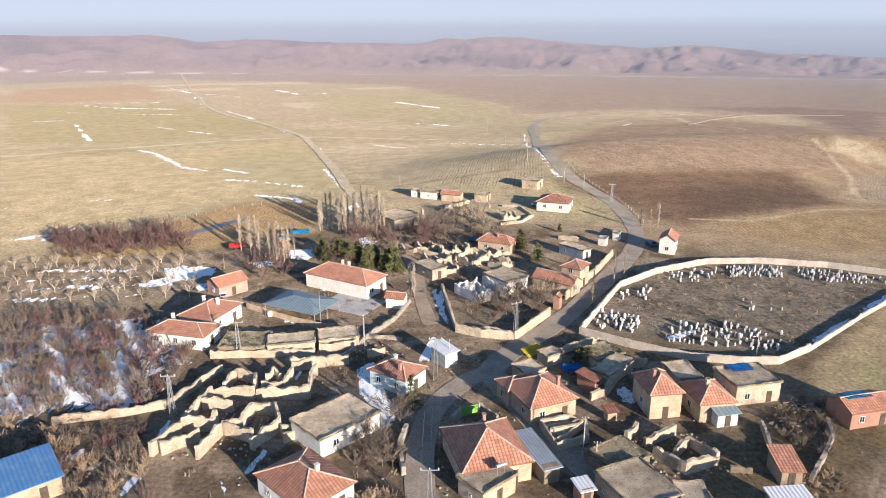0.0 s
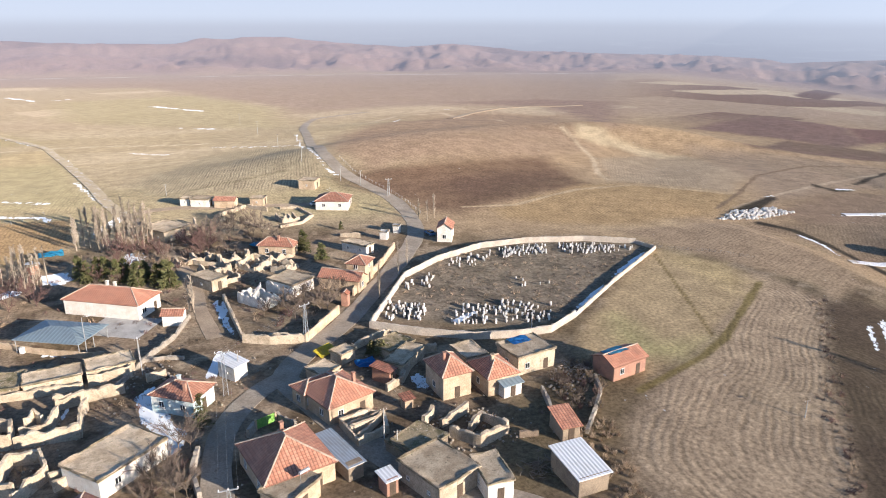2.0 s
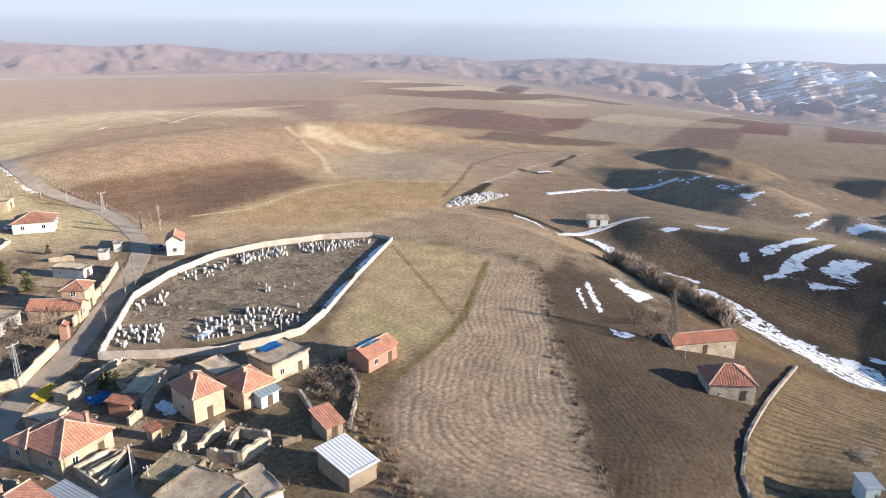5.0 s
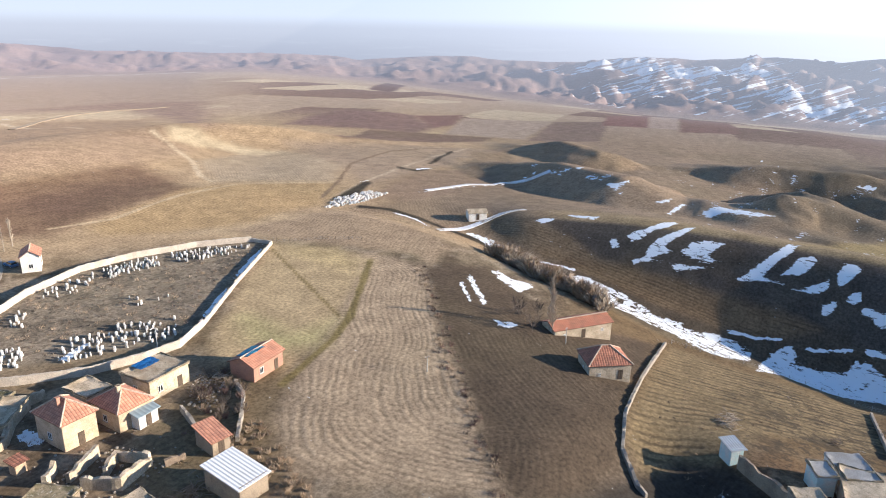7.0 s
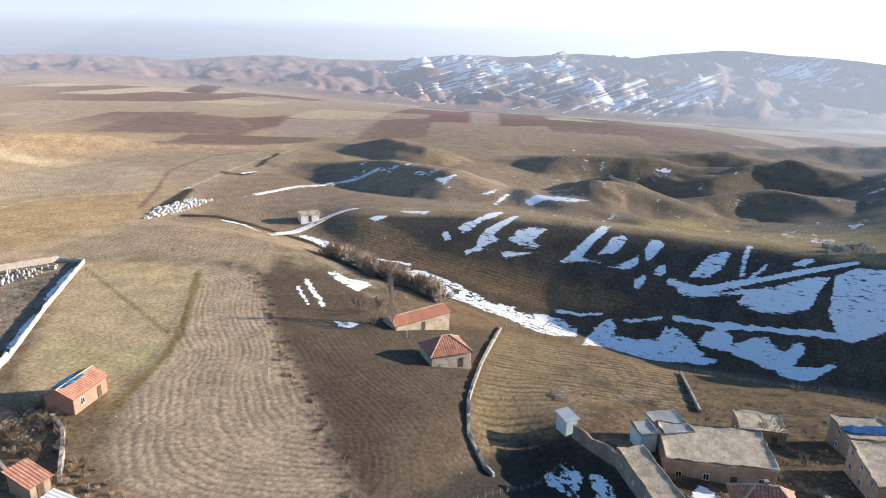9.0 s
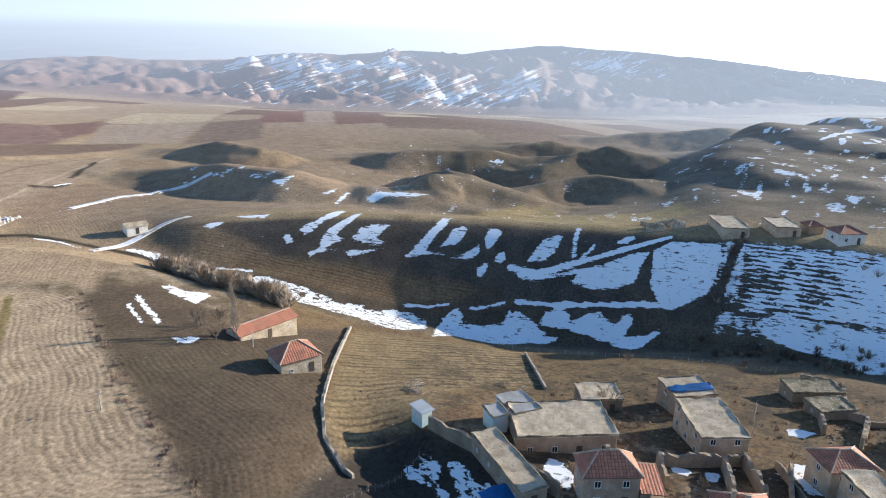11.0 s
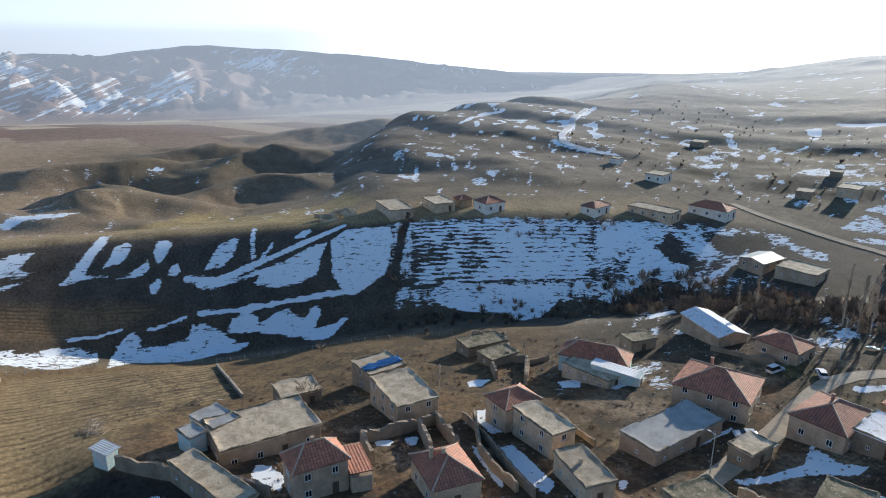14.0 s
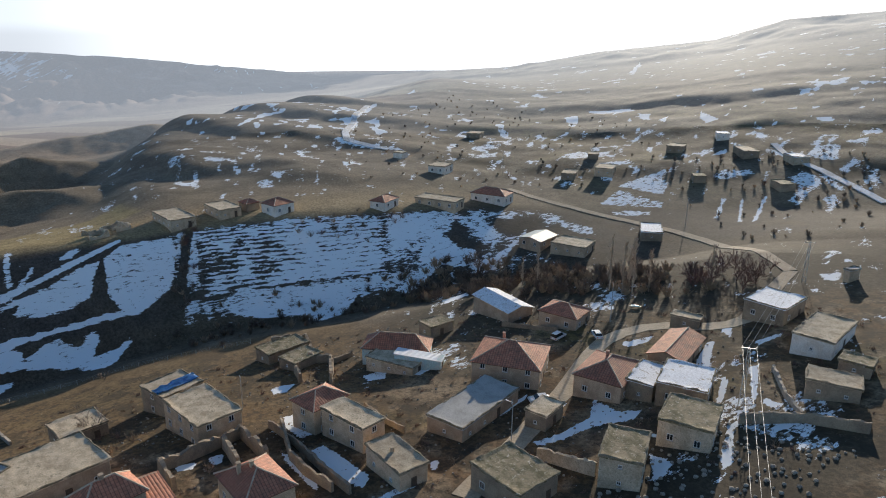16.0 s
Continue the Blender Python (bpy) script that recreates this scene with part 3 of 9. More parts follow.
bed([(207.1, 75.4), (213, 73.6), (216, 69.8), (217.5, 64.7), (213.5, 66.4), (209.9, 67.2), (210, 63.6), (207.4, 67.4), (207, 70.9)], 0.7, 0.8)
bed([(200.2, 96.1), (201.6, 93.9), (199.5, 91.4), (197.9, 93.4)], 0.7, 0.8)
bed([(206.2, 58.6), (209.6, 56.3), (216.1, 53.2), (222.7, 50.8), (228.9, 49.9), (229.8, 46.5), (222.9, 47.1), (216, 49.5), (211.6, 51.3), (212.3, 43.2), (210, 50.1), (207.7, 55)], 0.7, 0.8)
bed([(213.4, 48), (216.9, 45.9), (221.9, 45), (224.2, 41.6), (223.2, 39.6), (218.1, 40.6), (215.2, 42.8)], 0.7, 0.8)
bed([(211, 43.9), (213.5, 39.8), (217.1, 35.8), (218.3, 35), (215, 34.2), (212.3, 36.3), (211.3, 41.2)], 0.7, 0.8)
bed([(216.7, 33), (220.6, 33.9), (225.3, 33.3), (226.1, 29.6), (224.2, 27.8), (219.2, 30), (217, 31.5)], 0.7, 0.8)
bed([(213.3, 29.7), (216, 29.2), (218, 26.6), (215.5, 25.4), (213.4, 27)], 0.7, 0.8)
bed([(210, 34.7), (213.7, 31.6), (211.8, 30.4), (207.9, 31.7), (207.4, 34.3)], 0.7, 0.8)
bed([(215.7, 19.6), (219.5, 17.6), (223.9, 15.2), (227.5, 10.7), (226.7, 8.8), (221.6, 9.7), (216.7, 13.6)], 0.7, 0.8)
bed([(219.5, 5.5), (225.2, 5.5), (233.3, 4.7), (233.5, 2.8), (225.4, 3.6), (220, 3.7)], 0.7, 0.8)
bed([(219.3, 3.7), (223.2, 0.2), (226.4, -2.5), (223.4, -1.7), (220.2, 1)], 0.7, 0.8)
bed([(225.9, -8.1), (229.5, -11), (230.6, -13.8), (229.2, -14.7), (226.6, -11.9)], 0.7, 0.8)
bed([(211.8, 23.1), (214.7, 19.8), (212.8, 16), (214.4, 10.7), (217.1, 1.7), (219.5, -5.5), (223.8, -15.5), (224.3, -19.2), (219.1, -16.4), (214, -14.6), (211.8, -7.5), (211.3, -0.4), (212.4, 5.1), (215.3, 3.1), (211.2, 14), (209.8, 19.3)], 0.7, 0.8)
bed([(224.7, -20.2), (229.1, -25.9), (229.2, -31.5), (228.3, -40.6), (222.6, -40.9), (217.3, -38.7), (212.3, -36.5), (208.4, -28.5), (209.3, -21.6), (214.1, -19.1)], 0.7, 0.8)
bed([(192.6, 22.6), (199.6, 22.6), (201, 20.1), (199.5, 14.7), (196.6, 11), (195.5, 5.8), (192.7, 9), (188.1, 17.1)], 0.7, 0.8)
bed([(198, 13.7), (202.8, 11.5), (204.9, 7.3), (203.9, 4.6), (201.4, 3.6), (204.3, -0.7), (205.5, -5), (202.3, -9.4), (205.9, -12.8), (204.3, -14.9), (198.6, -12.8), (199.8, -18.8), (202.3, -22.2), (200.8, -23), (196.2, -18.6), (190.3, -14.1), (194.9, -7.7), (197.6, -0.9), (198.4, 4.3)], 0.7, 0.8)
bed([(169.8, 39.6), (187.8, 42), (194, 39.9), (196.6, 37.7), (194.6, 34.8), (191.5, 36), (193.5, 29.5), (196.6, 23.9), (200.4, 22.7), (200.7, 17.5), (199.3, 15.8), (188.5, 14.8), (177.4, 23.9), (177, 34.9)], 0.7, 0.8)
bed([(196.4, 121.6), (198.9, 120.3), (201.4, 116.2), (198.2, 116.3), (195.1, 118.2)], 0.7, 0.8)
bed([(206.6, 116.1), (209.5, 110.1), (211.7, 105.2), (206.9, 105.2), (205.8, 112)], 0.7, 0.8)
bed([(204.4, -46.8), (206.4, -55.4), (202, -70.8), (195.1, -84.7), (190.6, -87.8), (187.2, -82.3), (181.3, -71.2), (191.2, -68.4), (194.3, -59.8), (198.2, -52.5)], 0.7, 0.8)
bed([(178.4, 104.1), (184.3, 93.9), (184.4, 89), (184.9, 82.6), (183.9, 78.1), (183.1, 70.4), (184.7, 64.4), (183.9, 60.9), (187.9, 55.4), (189.9, 49.2), (189, 45.3), (178.7, 43.2), (170.2, 47.3), (169.5, 53.2), (172.6, 62), (171.3, 67.7), (171.9, 74.1), (170.6, 79.7), (176.5, 90.4), (177.7, 95.7)], 0.7, 0.64)
bed([(177.2, 139.1), (179.8, 134.4), (181.4, 128.8), (180.5, 123.2), (178.4, 119.5), (174.7, 119.7), (174.5, 123.5), (176.6, 130.6)], 0.7, 0.64)
streak([(213, 24.2), (213, 16), (217.6, 5.4), (221.9, -5.4), (226.6, -16.5), (231.1, -25.7)], 1.3, 0.95)
streak([(203.5, 20.4), (205.3, 10), (207.4, -4.1), (208.5, -16.3), (208.5, -26.8)], 1.1, 0.95)
streak([(180.2, 108.3), (182.9, 103.1), (184, 98.7)], 0.8, 0.8)
streak([(191.1, 52.8), (193.3, 46.5), (196.8, 40.4)], 0.8, 0.8)
streak([(197.5, 33.6), (199.1, 29.5), (202.1, 24.1)], 0.7, 0.8)
bed([(187.2, -96.5), (186.9, -105.4), (195.5, -112.3), (204.8, -119.8), (205, -124.4), (199.5, -125.8), (192.3, -125.9), (188.2, -130), (180.5, -126.1), (181.5, -121.3), (187.1, -116.1), (183.8, -109.9), (181.3, -104.4), (182.3, -98.9)], 1.2, 0.75)
bed([(177.2, -123.9), (180.7, -131.8), (184.5, -140.1), (191.7, -154), (187.5, -152), (180.1, -138.1), (176.1, -128.5), (173.8, -122.7)], 1.2, 0.75)
# snow in yards and gardens
bed([(100.1, -107.9), (97.9, -116.2), (96.2, -112.2), (97.4, -107.2)], 0.4, 0.95)
bed([(82.1, -109.5), (87.4, -120.1), (85.8, -120.2), (79, -110.2)], 0.4, 0.95)
bed([(69.4, -99.6), (75, -108.7), (72.8, -107.7), (68.8, -101.1)], 0.4, 0.95)
bed([(57, -84.7), (65.5, -98.2), (60.6, -93.1), (55.7, -86.2), (55.4, -83.5)], 0.4, 0.95)
bed([(80.9, -67.8), (79.8, -74.6), (80.8, -81.1), (85.3, -86.1), (81.7, -86.1), (78.2, -86.1), (76.3, -89.2), (74.9, -86), (77.7, -79), (77.7, -74.3), (78.9, -68.5)], 0.4, 0.95)
bed([(69.7, -83.8), (67.9, -85.9), (61.2, -86.9), (60.9, -85.7), (65.3, -82.9)], 0.4, 0.95)
bed([(65.7, -79.1), (61.2, -80.6), (60.5, -77.5), (60.1, -74.2)], 0.4, 0.95)
bed([(90.9, -64.9), (93.7, -72.9), (95.9, -79.6), (94, -77.3), (91.8, -70.7)], 0.4, 0.95)
bed([(89.9, -79.9), (87.2, -81.8), (86.6, -80.4), (88.3, -79)], 0.4, 0.95)
bed([(93.4, -88.1), (91, -89.5), (89.8, -87.5), (91.4, -86.8)], 0.4, 0.95)
bed([(91.3, -128.4), (89.5, -131.2), (85, -124.6), (88.3, -125.6)], 0.4, 0.95)
bed([(80, -125.5), (78.9, -133), (78.1, -131.2), (78.5, -124.5)], 0.4, 0.95)
bed([(73.9, -115.1), (73.1, -117), (64.7, -104.3), (66.1, -104.8)], 0.4, 0.95)
bed([(64.9, -106), (60.6, -106.7), (61.4, -104.2), (63.4, -104.3)], 0.4, 0.95)
bed([(164.5, -102.1), (165.1, -111.2), (159.9, -108.4), (157.2, -98.7)], 0.4, 0.95)
bed([(94.4, -171.3), (91.1, -175.2), (88.5, -169.3), (90.1, -167)], 0.4, 0.95)
bed([(115.8, -37.2), (116.2, -40), (105.7, -40.5), (104.5, -36.5), (110.4, -35.8)], 0.4, 0.95)
bed([(99.7, -36.4), (100.5, -39.1), (94.7, -40.1), (86.8, -41.2), (84.5, -38.8), (88.3, -37.3), (95.3, -36.4)], 0.4, 0.95)
bed([(102.3, -31.7), (100, -32.9), (87.8, -33.4), (87.3, -32.3), (97.9, -31.5)], 0.4, 0.95)
bed([(106.2, -15.6), (106.2, -19.5), (103.8, -18.4), (104.4, -16.1)], 0.4, 0.95)
bed([(105.9, -21.2), (106.7, -23.9), (103.4, -22.8), (102.9, -21.1)], 0.4, 0.95)
bed([(127.1, -58.5), (125.2, -63.9), (121.5, -61.6), (123, -58.3)], 0.4, 0.95)
bed([(123.9, -67), (119, -71.7), (117.7, -68.2), (120.7, -65.7)], 0.4, 0.95)
bed([(132.8, -40), (132.1, -45.7), (127.8, -41.7), (128.9, -39.6)], 0.4, 0.95)
bed([(85.5, -50.9), (85.2, -52.5), (82.8, -51), (83.4, -50)], 0.4, 0.95)
bed([(81.4, -39.2), (81.9, -45.2), (82.1, -48.9), (80.4, -45.7), (79.9, -40.9)], 0.4, 0.95)
bed([(131.8, -0.9), (132, -6), (130.1, -6.2), (129.1, -2)], 0.4, 0.95)
bed([(-86.9, 125.3), (-85, 127.9), (-76.4, 121.5), (-73.9, 120.9), (-73.2, 118.6), (-77.4, 117.5), (-85, 122.2)], 0.5, 0.8)
bed([(-71.8, 118), (-70.1, 120.9), (-67.6, 120.3), (-65.9, 116.2), (-67.4, 113.5), (-70.3, 113)], 0.5, 0.8)
bed([(-63.7, 125.1), (-62, 129), (-60, 128.3), (-59.8, 125.1), (-62.4, 123.2)], 0.5, 0.8)
bed([(-52.7, 119.5), (-50.5, 120.9), (-47.8, 119.5), (-47.5, 117.2), (-50.4, 116.4)], 0.5, 0.8)
bed([(-78.6, 111.5), (-73.5, 111.5), (-71.2, 106.5), (-73.6, 105.5), (-75.1, 105.5)], 0.5, 0.8)
bed([(-74.8, 105.1), (-72.6, 105.5), (-71.5, 101.8), (-72.1, 100.5)], 0.5, 0.8)
bed([(-44.2, 94.1), (-43.8, 98.6), (-43.1, 99), (-42.6, 94.1), (-43.3, 92.6)], 0.5, 0.8)
bed([(-37.2, 92.5), (-36.5, 94.5), (-35.7, 94.1), (-36.1, 91.8)], 0.5, 0.8)
bed([(-27.9, 84), (-27.3, 88.1), (-26.1, 90.6), (-25.6, 89.5), (-26.4, 86), (-27.1, 83)], 0.5, 0.8)
bed([(-31.1, 83), (-30.4, 83.4), (-28.5, 79.6), (-29.1, 79)], 0.5, 0.8)
bed([(-43.9, 80.3), (-43.8, 83.4), (-42.8, 84.7), (-41.9, 83.8), (-42.5, 80.3), (-42.7, 79)], 0.5, 0.8)
bed([(-54.1, 85.8), (-54.6, 89.7), (-53.4, 90.8), (-53, 90), (-53.8, 88.2), (-53.3, 85.5)], 0.5, 0.8)
bed([(-57.8, 120.2), (-54.3, 119.5), (-54.4, 118.4), (-56.5, 118.4)], 0.5, 0.8)
bed([(-33.4, 127.4), (-31, 129.3), (-30.3, 126), (-32.3, 125)], 0.5, 0.8)
bed([(-26.2, 111.6), (-25.7, 117), (-24.8, 114.8), (-25.4, 111.1)], 0.5, 0.8)
bed([(-15.3, 115.4), (-13, 118.7), (-9, 115.3), (-10.3, 112.1), (-8.1, 102.4), (-9.2, 98.9), (-11.5, 103.3), (-13.7, 106.2)], 0.5, 0.8)
bed([(-2.1, 154.8), (-0.7, 155.7), (0.9, 146.1), (2.1, 136.8), (1.2, 135.3), (-1, 146.1)], 0.5, 0.8)
bed([(-72.9, 172.6), (-62.9, 173.6), (-57.8, 171.3), (-57.6, 166.1), (-60.9, 163.1), (-68.7, 165.2)], 0.5, 0.8)
bed([(-51.6, 175.7), (-46.1, 177.9), (-43, 174.5), (-46.7, 171.2)], 0.5, 0.8)
bed([(-42.5, 186.3), (-36.4, 187.5), (-33.5, 180.1), (-36.7, 176.6), (-40.2, 179)], 0.5, 0.8)
bed([(-33.7, 127.5), (-31.7, 128.7), (-30.4, 125.5), (-32.5, 124.9)], 0.5, 0.8)
bed([(-34.9, 137.9), (-31.4, 138.6), (-27.3, 136.3), (-28.9, 135.3)], 0.5, 0.8)
bed([(-60.2, 161.1), (-56.7, 161), (-54.9, 155.4), (-58, 155.4)], 0.5, 0.8)
bed([(-13.9, 107.6), (-10.3, 106.1), (-6.7, 102.4), (-6.8, 97.2), (-9.4, 95.6), (-10.2, 98.9), (-12, 103.3)], 0.5, 0.8)
bed([(31.2, 108.3), (33, 109.4), (33.9, 104.3), (32.4, 102.7), (31, 103.7)], 0.4, 0.9)
bed([(46, 129.2), (52.5, 132.3), (52.6, 130.7), (46.6, 126.8)], 0.4, 0.9)
bed([(-3.9, 119.3), (-1.5, 129.6), (-0.2, 128.1), (-2, 118)], 0.4, 0.9)
bed([(20.3, 120.5), (22.5, 121.9), (22.5, 119.8), (20.8, 119.1)], 0.4, 0.9)
# snow on the shaded scarps and the fields
bed([(271.3, 162.9), (272.6, 158.5), (274.1, 150.4), (278.8, 149.2), (273.4, 147.7), (271.8, 154.4), (270.7, 158.9), (268.1, 149.1), (269.2, 159.5)], 1.5, 0.85)
bed([(268.5, 143.2), (269.9, 135.3), (273.6, 131), (268.9, 130.1), (268, 135.7), (265.8, 132.4), (265, 138)], 1.5, 0.85)
bed([(263, 130.1), (267.6, 124.8), (271.5, 123), (269.4, 120.5), (263.3, 123.1), (261, 124.5), (257.9, 117.1), (257.6, 120.8)], 1.5, 0.85)
bed([(259.9, 107.1), (272.2, 103.6), (265.8, 102.5), (259.4, 105.8)], 1.5, 0.85)
bed([(251.9, 98.5), (268.5, 100), (272.4, 95.6), (266.1, 96.9), (252, 96.3)], 1.5, 0.85)
bed([(259, 88.1), (268.2, 86.1), (269, 72.5), (269.3, 64.2), (261.7, 68.4), (261.8, 79.6), (256, 84.5)], 1.5, 0.85)
bed([(276.6, 177.5), (279, 174.2), (277.3, 171.3), (275.6, 173.4)], 1.5, 0.85)
bed([(138.2, 105.4), (140.5, 105.4), (133.8, 97.7), (127.5, 90.7), (125.2, 90.1), (129.1, 95.1), (134.1, 101)], 0.4, 0.72)
bed([(132.6, 103.8), (133.8, 103.1), (124.7, 92.8), (123.7, 93.3), (126.4, 96.9)], 0.4, 0.72)
bed([(148.3, 105.2), (151.7, 104.6), (150.8, 98.5), (153, 92.8), (146.9, 92.1), (142.1, 91.3), (144, 95.7), (145.6, 100.8)], 0.4, 0.72)
bed([(120.2, 83.7), (122.3, 81.9), (124.5, 78.8), (119.2, 78.3), (118.1, 81)], 0.4, 0.72)
streak([(172.3, 162.9), (172.8, 154.2), (170.1, 146.3)], 1.1, 0.75)
streak([(179, 134.7), (179.7, 127), (176, 119.3)], 2.2, 0.75)
streak([(242.4, 216.5), (251.9, 217)], 1.2, 0.8)
streak([(204.4, 181), (242.3, 178.5), (271.9, 168.4)], 1, 0.55)
streak([(196.7, 204.9), (202, 206.4)], 1, 0.7)
# snow on the hillside beyond the ravine
bed([(438, -187), (431.8, -198.6), (412.2, -192.3), (370.8, -168.7), (427.9, -190.7)], 1.2, 0.66)
bed([(280.6, -84.2), (285.2, -89.3), (277, -91.9), (268.7, -87.4), (271.2, -83.6)], 1.2, 0.66)
bed([(339.2, -60.7), (347.7, -66.4), (346.9, -69.7), (332, -63.9)], 1.2, 0.66)
bed([(365.2, -263.4), (373.9, -276.3), (347.3, -261.2), (325.9, -250.3), (329.7, -246.3), (349.6, -254.5)], 1.2, 0.66)
bed([(312.4, -263.1), (318.8, -280.8), (330.8, -295.5), (364.9, -320.4), (364.7, -332.5), (340.8, -313.5), (314.4, -282.5), (308.9, -266.3)], 1.2, 0.66)
bed([(317, -213.6), (319.2, -228.9), (303.6, -223.8), (306, -207.1)], 1.2, 0.66)
bed([(294, -200.7), (299.2, -220.2), (286.5, -209.3), (287.7, -198.2)], 1.2, 0.66)
bed([(273.4, -243.7), (272.5, -252.3), (263.6, -265.8), (254, -253.7), (256.9, -231.1)], 1.2, 0.66)
bed([(282.4, -304), (284.5, -314.7), (276.9, -313.9), (275.9, -301.6)], 1.2, 0.66)
bed([(330.1, -352.5), (321.9, -358.2), (303.7, -335.1), (313.2, -338.1)], 1.2, 0.66)
bed([(296.1, -335.2), (310.2, -362.5), (285.3, -328.8)], 1.2, 0.66)
bed([(308.1, -385.9), (288.6, -368), (265.8, -352.6), (264.2, -338.2), (279.9, -350.7)], 1.2, 0.66)
bed([(269.4, -357.5), (277.1, -379.2), (266.2, -359.2)], 1.2, 0.66)
bed([(276.1, -383.2), (285.1, -407.6), (270.7, -382.1)], 1.2, 0.66)
bed([(226.5, -285.9), (228.9, -299.5), (223, -296.9), (219.4, -280)], 1.2, 0.66)
bed([(200.5, -305), (207.5, -323.9), (208.6, -339.2), (202.3, -320.6), (198.7, -307.2)], 1.2, 0.66)
bed([(184.1, -309.3), (189.8, -326.3), (183.8, -332.4), (169.1, -308.2), (175, -303)], 1.2, 0.66)
bed([(213.7, -218.3), (215.4, -236.4), (215.7, -253.7), (215.6, -265.1), (211.5, -254.3), (208.7, -242.7), (200.9, -239.6), (192.5, -225.1), (200.4, -220.9), (207, -221.3)], 1.2, 0.66)
bed([(199.7, -196.8), (209.8, -217.8), (200.2, -217.6), (186.1, -218.8), (180.4, -212), (190.6, -204.8), (195.4, -197.7)], 1.2, 0.66)
bed([(192.7, -188.8), (187.8, -201.9), (178.2, -207.1), (179.9, -196.8)], 1.2, 0.66)
bed([(194.5, -256.4), (198.6, -267.4), (190.4, -276.8), (184.4, -273), (189.1, -257.4)], 1.2, 0.66)
bed([(155.6, -251.9), (162.6, -269.6), (172.3, -276.9), (172.6, -288.1), (162.4, -284.3), (157.2, -277.8), (155.1, -265.1), (148.3, -248.2)], 1.2, 0.66)
bed([(148.2, -262.2), (148.7, -272.9), (140, -260.6), (133.3, -241.7)], 1.2, 0.66)
bed([(196.5, -164.8), (201.1, -173.1), (191.9, -172.2), (180.6, -175.5), (173.8, -171), (178.8, -166), (189.8, -166.4)], 1.2, 0.66)
bed([(195.6, -327), (195.7, -337.7), (190.5, -331.5), (191.4, -322.6)], 1.2, 0.66)
bed([(222.1, -371.3), (216.2, -376.9), (207.3, -371.1), (212.9, -362.6)], 1.2, 0.66)
bed([(373.9, -348.2), (352.6, -368.9), (339.4, -365.7), (354, -344.9)], 1.2, 0.66)
bed([(247.3, -381.1), (249.5, -399.5), (241.4, -389.6)], 1.2, 0.66)
bed([(239.2, -341.2), (234.5, -347), (228.4, -340.8)], 1.2, 0.66)
bed([(245.5, -238.3), (238.5, -252.9), (231.4, -249.3), (237.7, -234.5)], 1.2, 0.66)
bed([(438.9, -181.3), (440.2, -188), (436.8, -190.6), (432.7, -182.7)], 1.2, 0.66)
bed([(575.7, -315.8), (609.5, -343.7), (574.3, -326.9)], 1.2, 0.66)
bed([(408.3, -331.4), (407.9, -341.4), (398, -331.4)], 1.2, 0.66)
bed([(422.7, -332.3), (464.8, -371.8), (444.6, -358.1)], 1.2, 0.66)
bed([(527.6, -547), (598, -636), (580.2, -622.7), (502, -528.3)], 1.2, 0.66)
bed([(428.7, -267.2), (432.5, -293.8), (419.2, -275.4)], 1.2, 0.66)
streak([(359.1, -154.9), (348.7, -154.3), (337.8, -158.5), (327.9, -166.9), (321, -171.5), (310.7, -171.6)], 2.6, 0.9)
streak([(433, -199.2), (499.4, -246.6)], 3, 0.9)
streak([(422, -119), (486.6, -154.2), (482.4, -166.1)], 2.6, 0.9)
streak([(199.7, -305.9), (189.1, -303.2), (177.9, -296.8)], 2.2, 0.9)
streak([(173.6, -238.1), (167, -227.5), (160.2, -216.7)], 1, 0.9)
streak([(169.2, -243.4), (151.5, -218.5)], 1, 0.9)
streak([(164.1, -250.5), (148.1, -221.3)], 1.2, 0.9)
streak([(273.7, -266.8), (268.2, -285.4)], 1.6, 0.9)
streak([(163.9, -287.6), (152.3, -278), (148.9, -275.4)], 1.5, 0.9)
streak([(371.6, -227.9), (356.4, -242.7), (334.9, -242)], 1.5, 0.9)
# thin snow lines over the plain
streak([(-175.3, 400.7), (-156.3, 381.4), (-137.8, 352.8), (-120.2, 327), (-106.9, 316.6)], 3, 0.6)
streak([(-99.9, 321.7), (-86.6, 306.5)], 3, 0.6)
streak([(-88, 286.1), (-76.4, 282)], 3, 0.6)
streak([(-71, 278.7), (-55.9, 268.7)], 3, 0.6)
streak([(-249.9, 547.2), (-212, 528.5), (-189.5, 501.9), (-129.6, 453)], 3, 0.6)
streak([(-461.8, 808.7), (-313.4, 789.5)], 5, 0.6)
streak([(-382.9, 764.9), (-253.7, 695.6)], 5, 0.6)
streak([(-382, 705.6), (-267.5, 644.8), (-220.7, 628.3)], 4, 0.6)
streak([(-233.9, 1018.5), (-176.8, 890.6), (-149, 914.6)], 6, 0.6)
streak([(-446.2, 1143.2), (-334.4, 960.6), (-243.1, 851.4)], 5, 0.6)
streak([(-67.6, 251.9), (-52.5, 244.4), (-49.2, 239.5)], 3.2, 0.6)
streak([(-128.6, 250.3), (-121.1, 250.4)], 1.5, 0.6)
streak([(-155.8, 240.3), (-152.3, 239.7)], 1.5, 0.6)
streak([(-39.4, 404.8), (-20.1, 391.9)], 2.5, 0.6)
streak([(-49.1, 761.1), (-3.5, 690.3)], 5, 0.6)
streak([(-22, 538.5), (3.8, 521.6)], 4, 0.6)
streak([(1.1, 411.5), (46, 380.4)], 1.8, 0.6)
streak([(50.9, 439), (42.4, 307.1), (43.6, 272.7), (46.5, 262.5)], 1.3, 0.6)
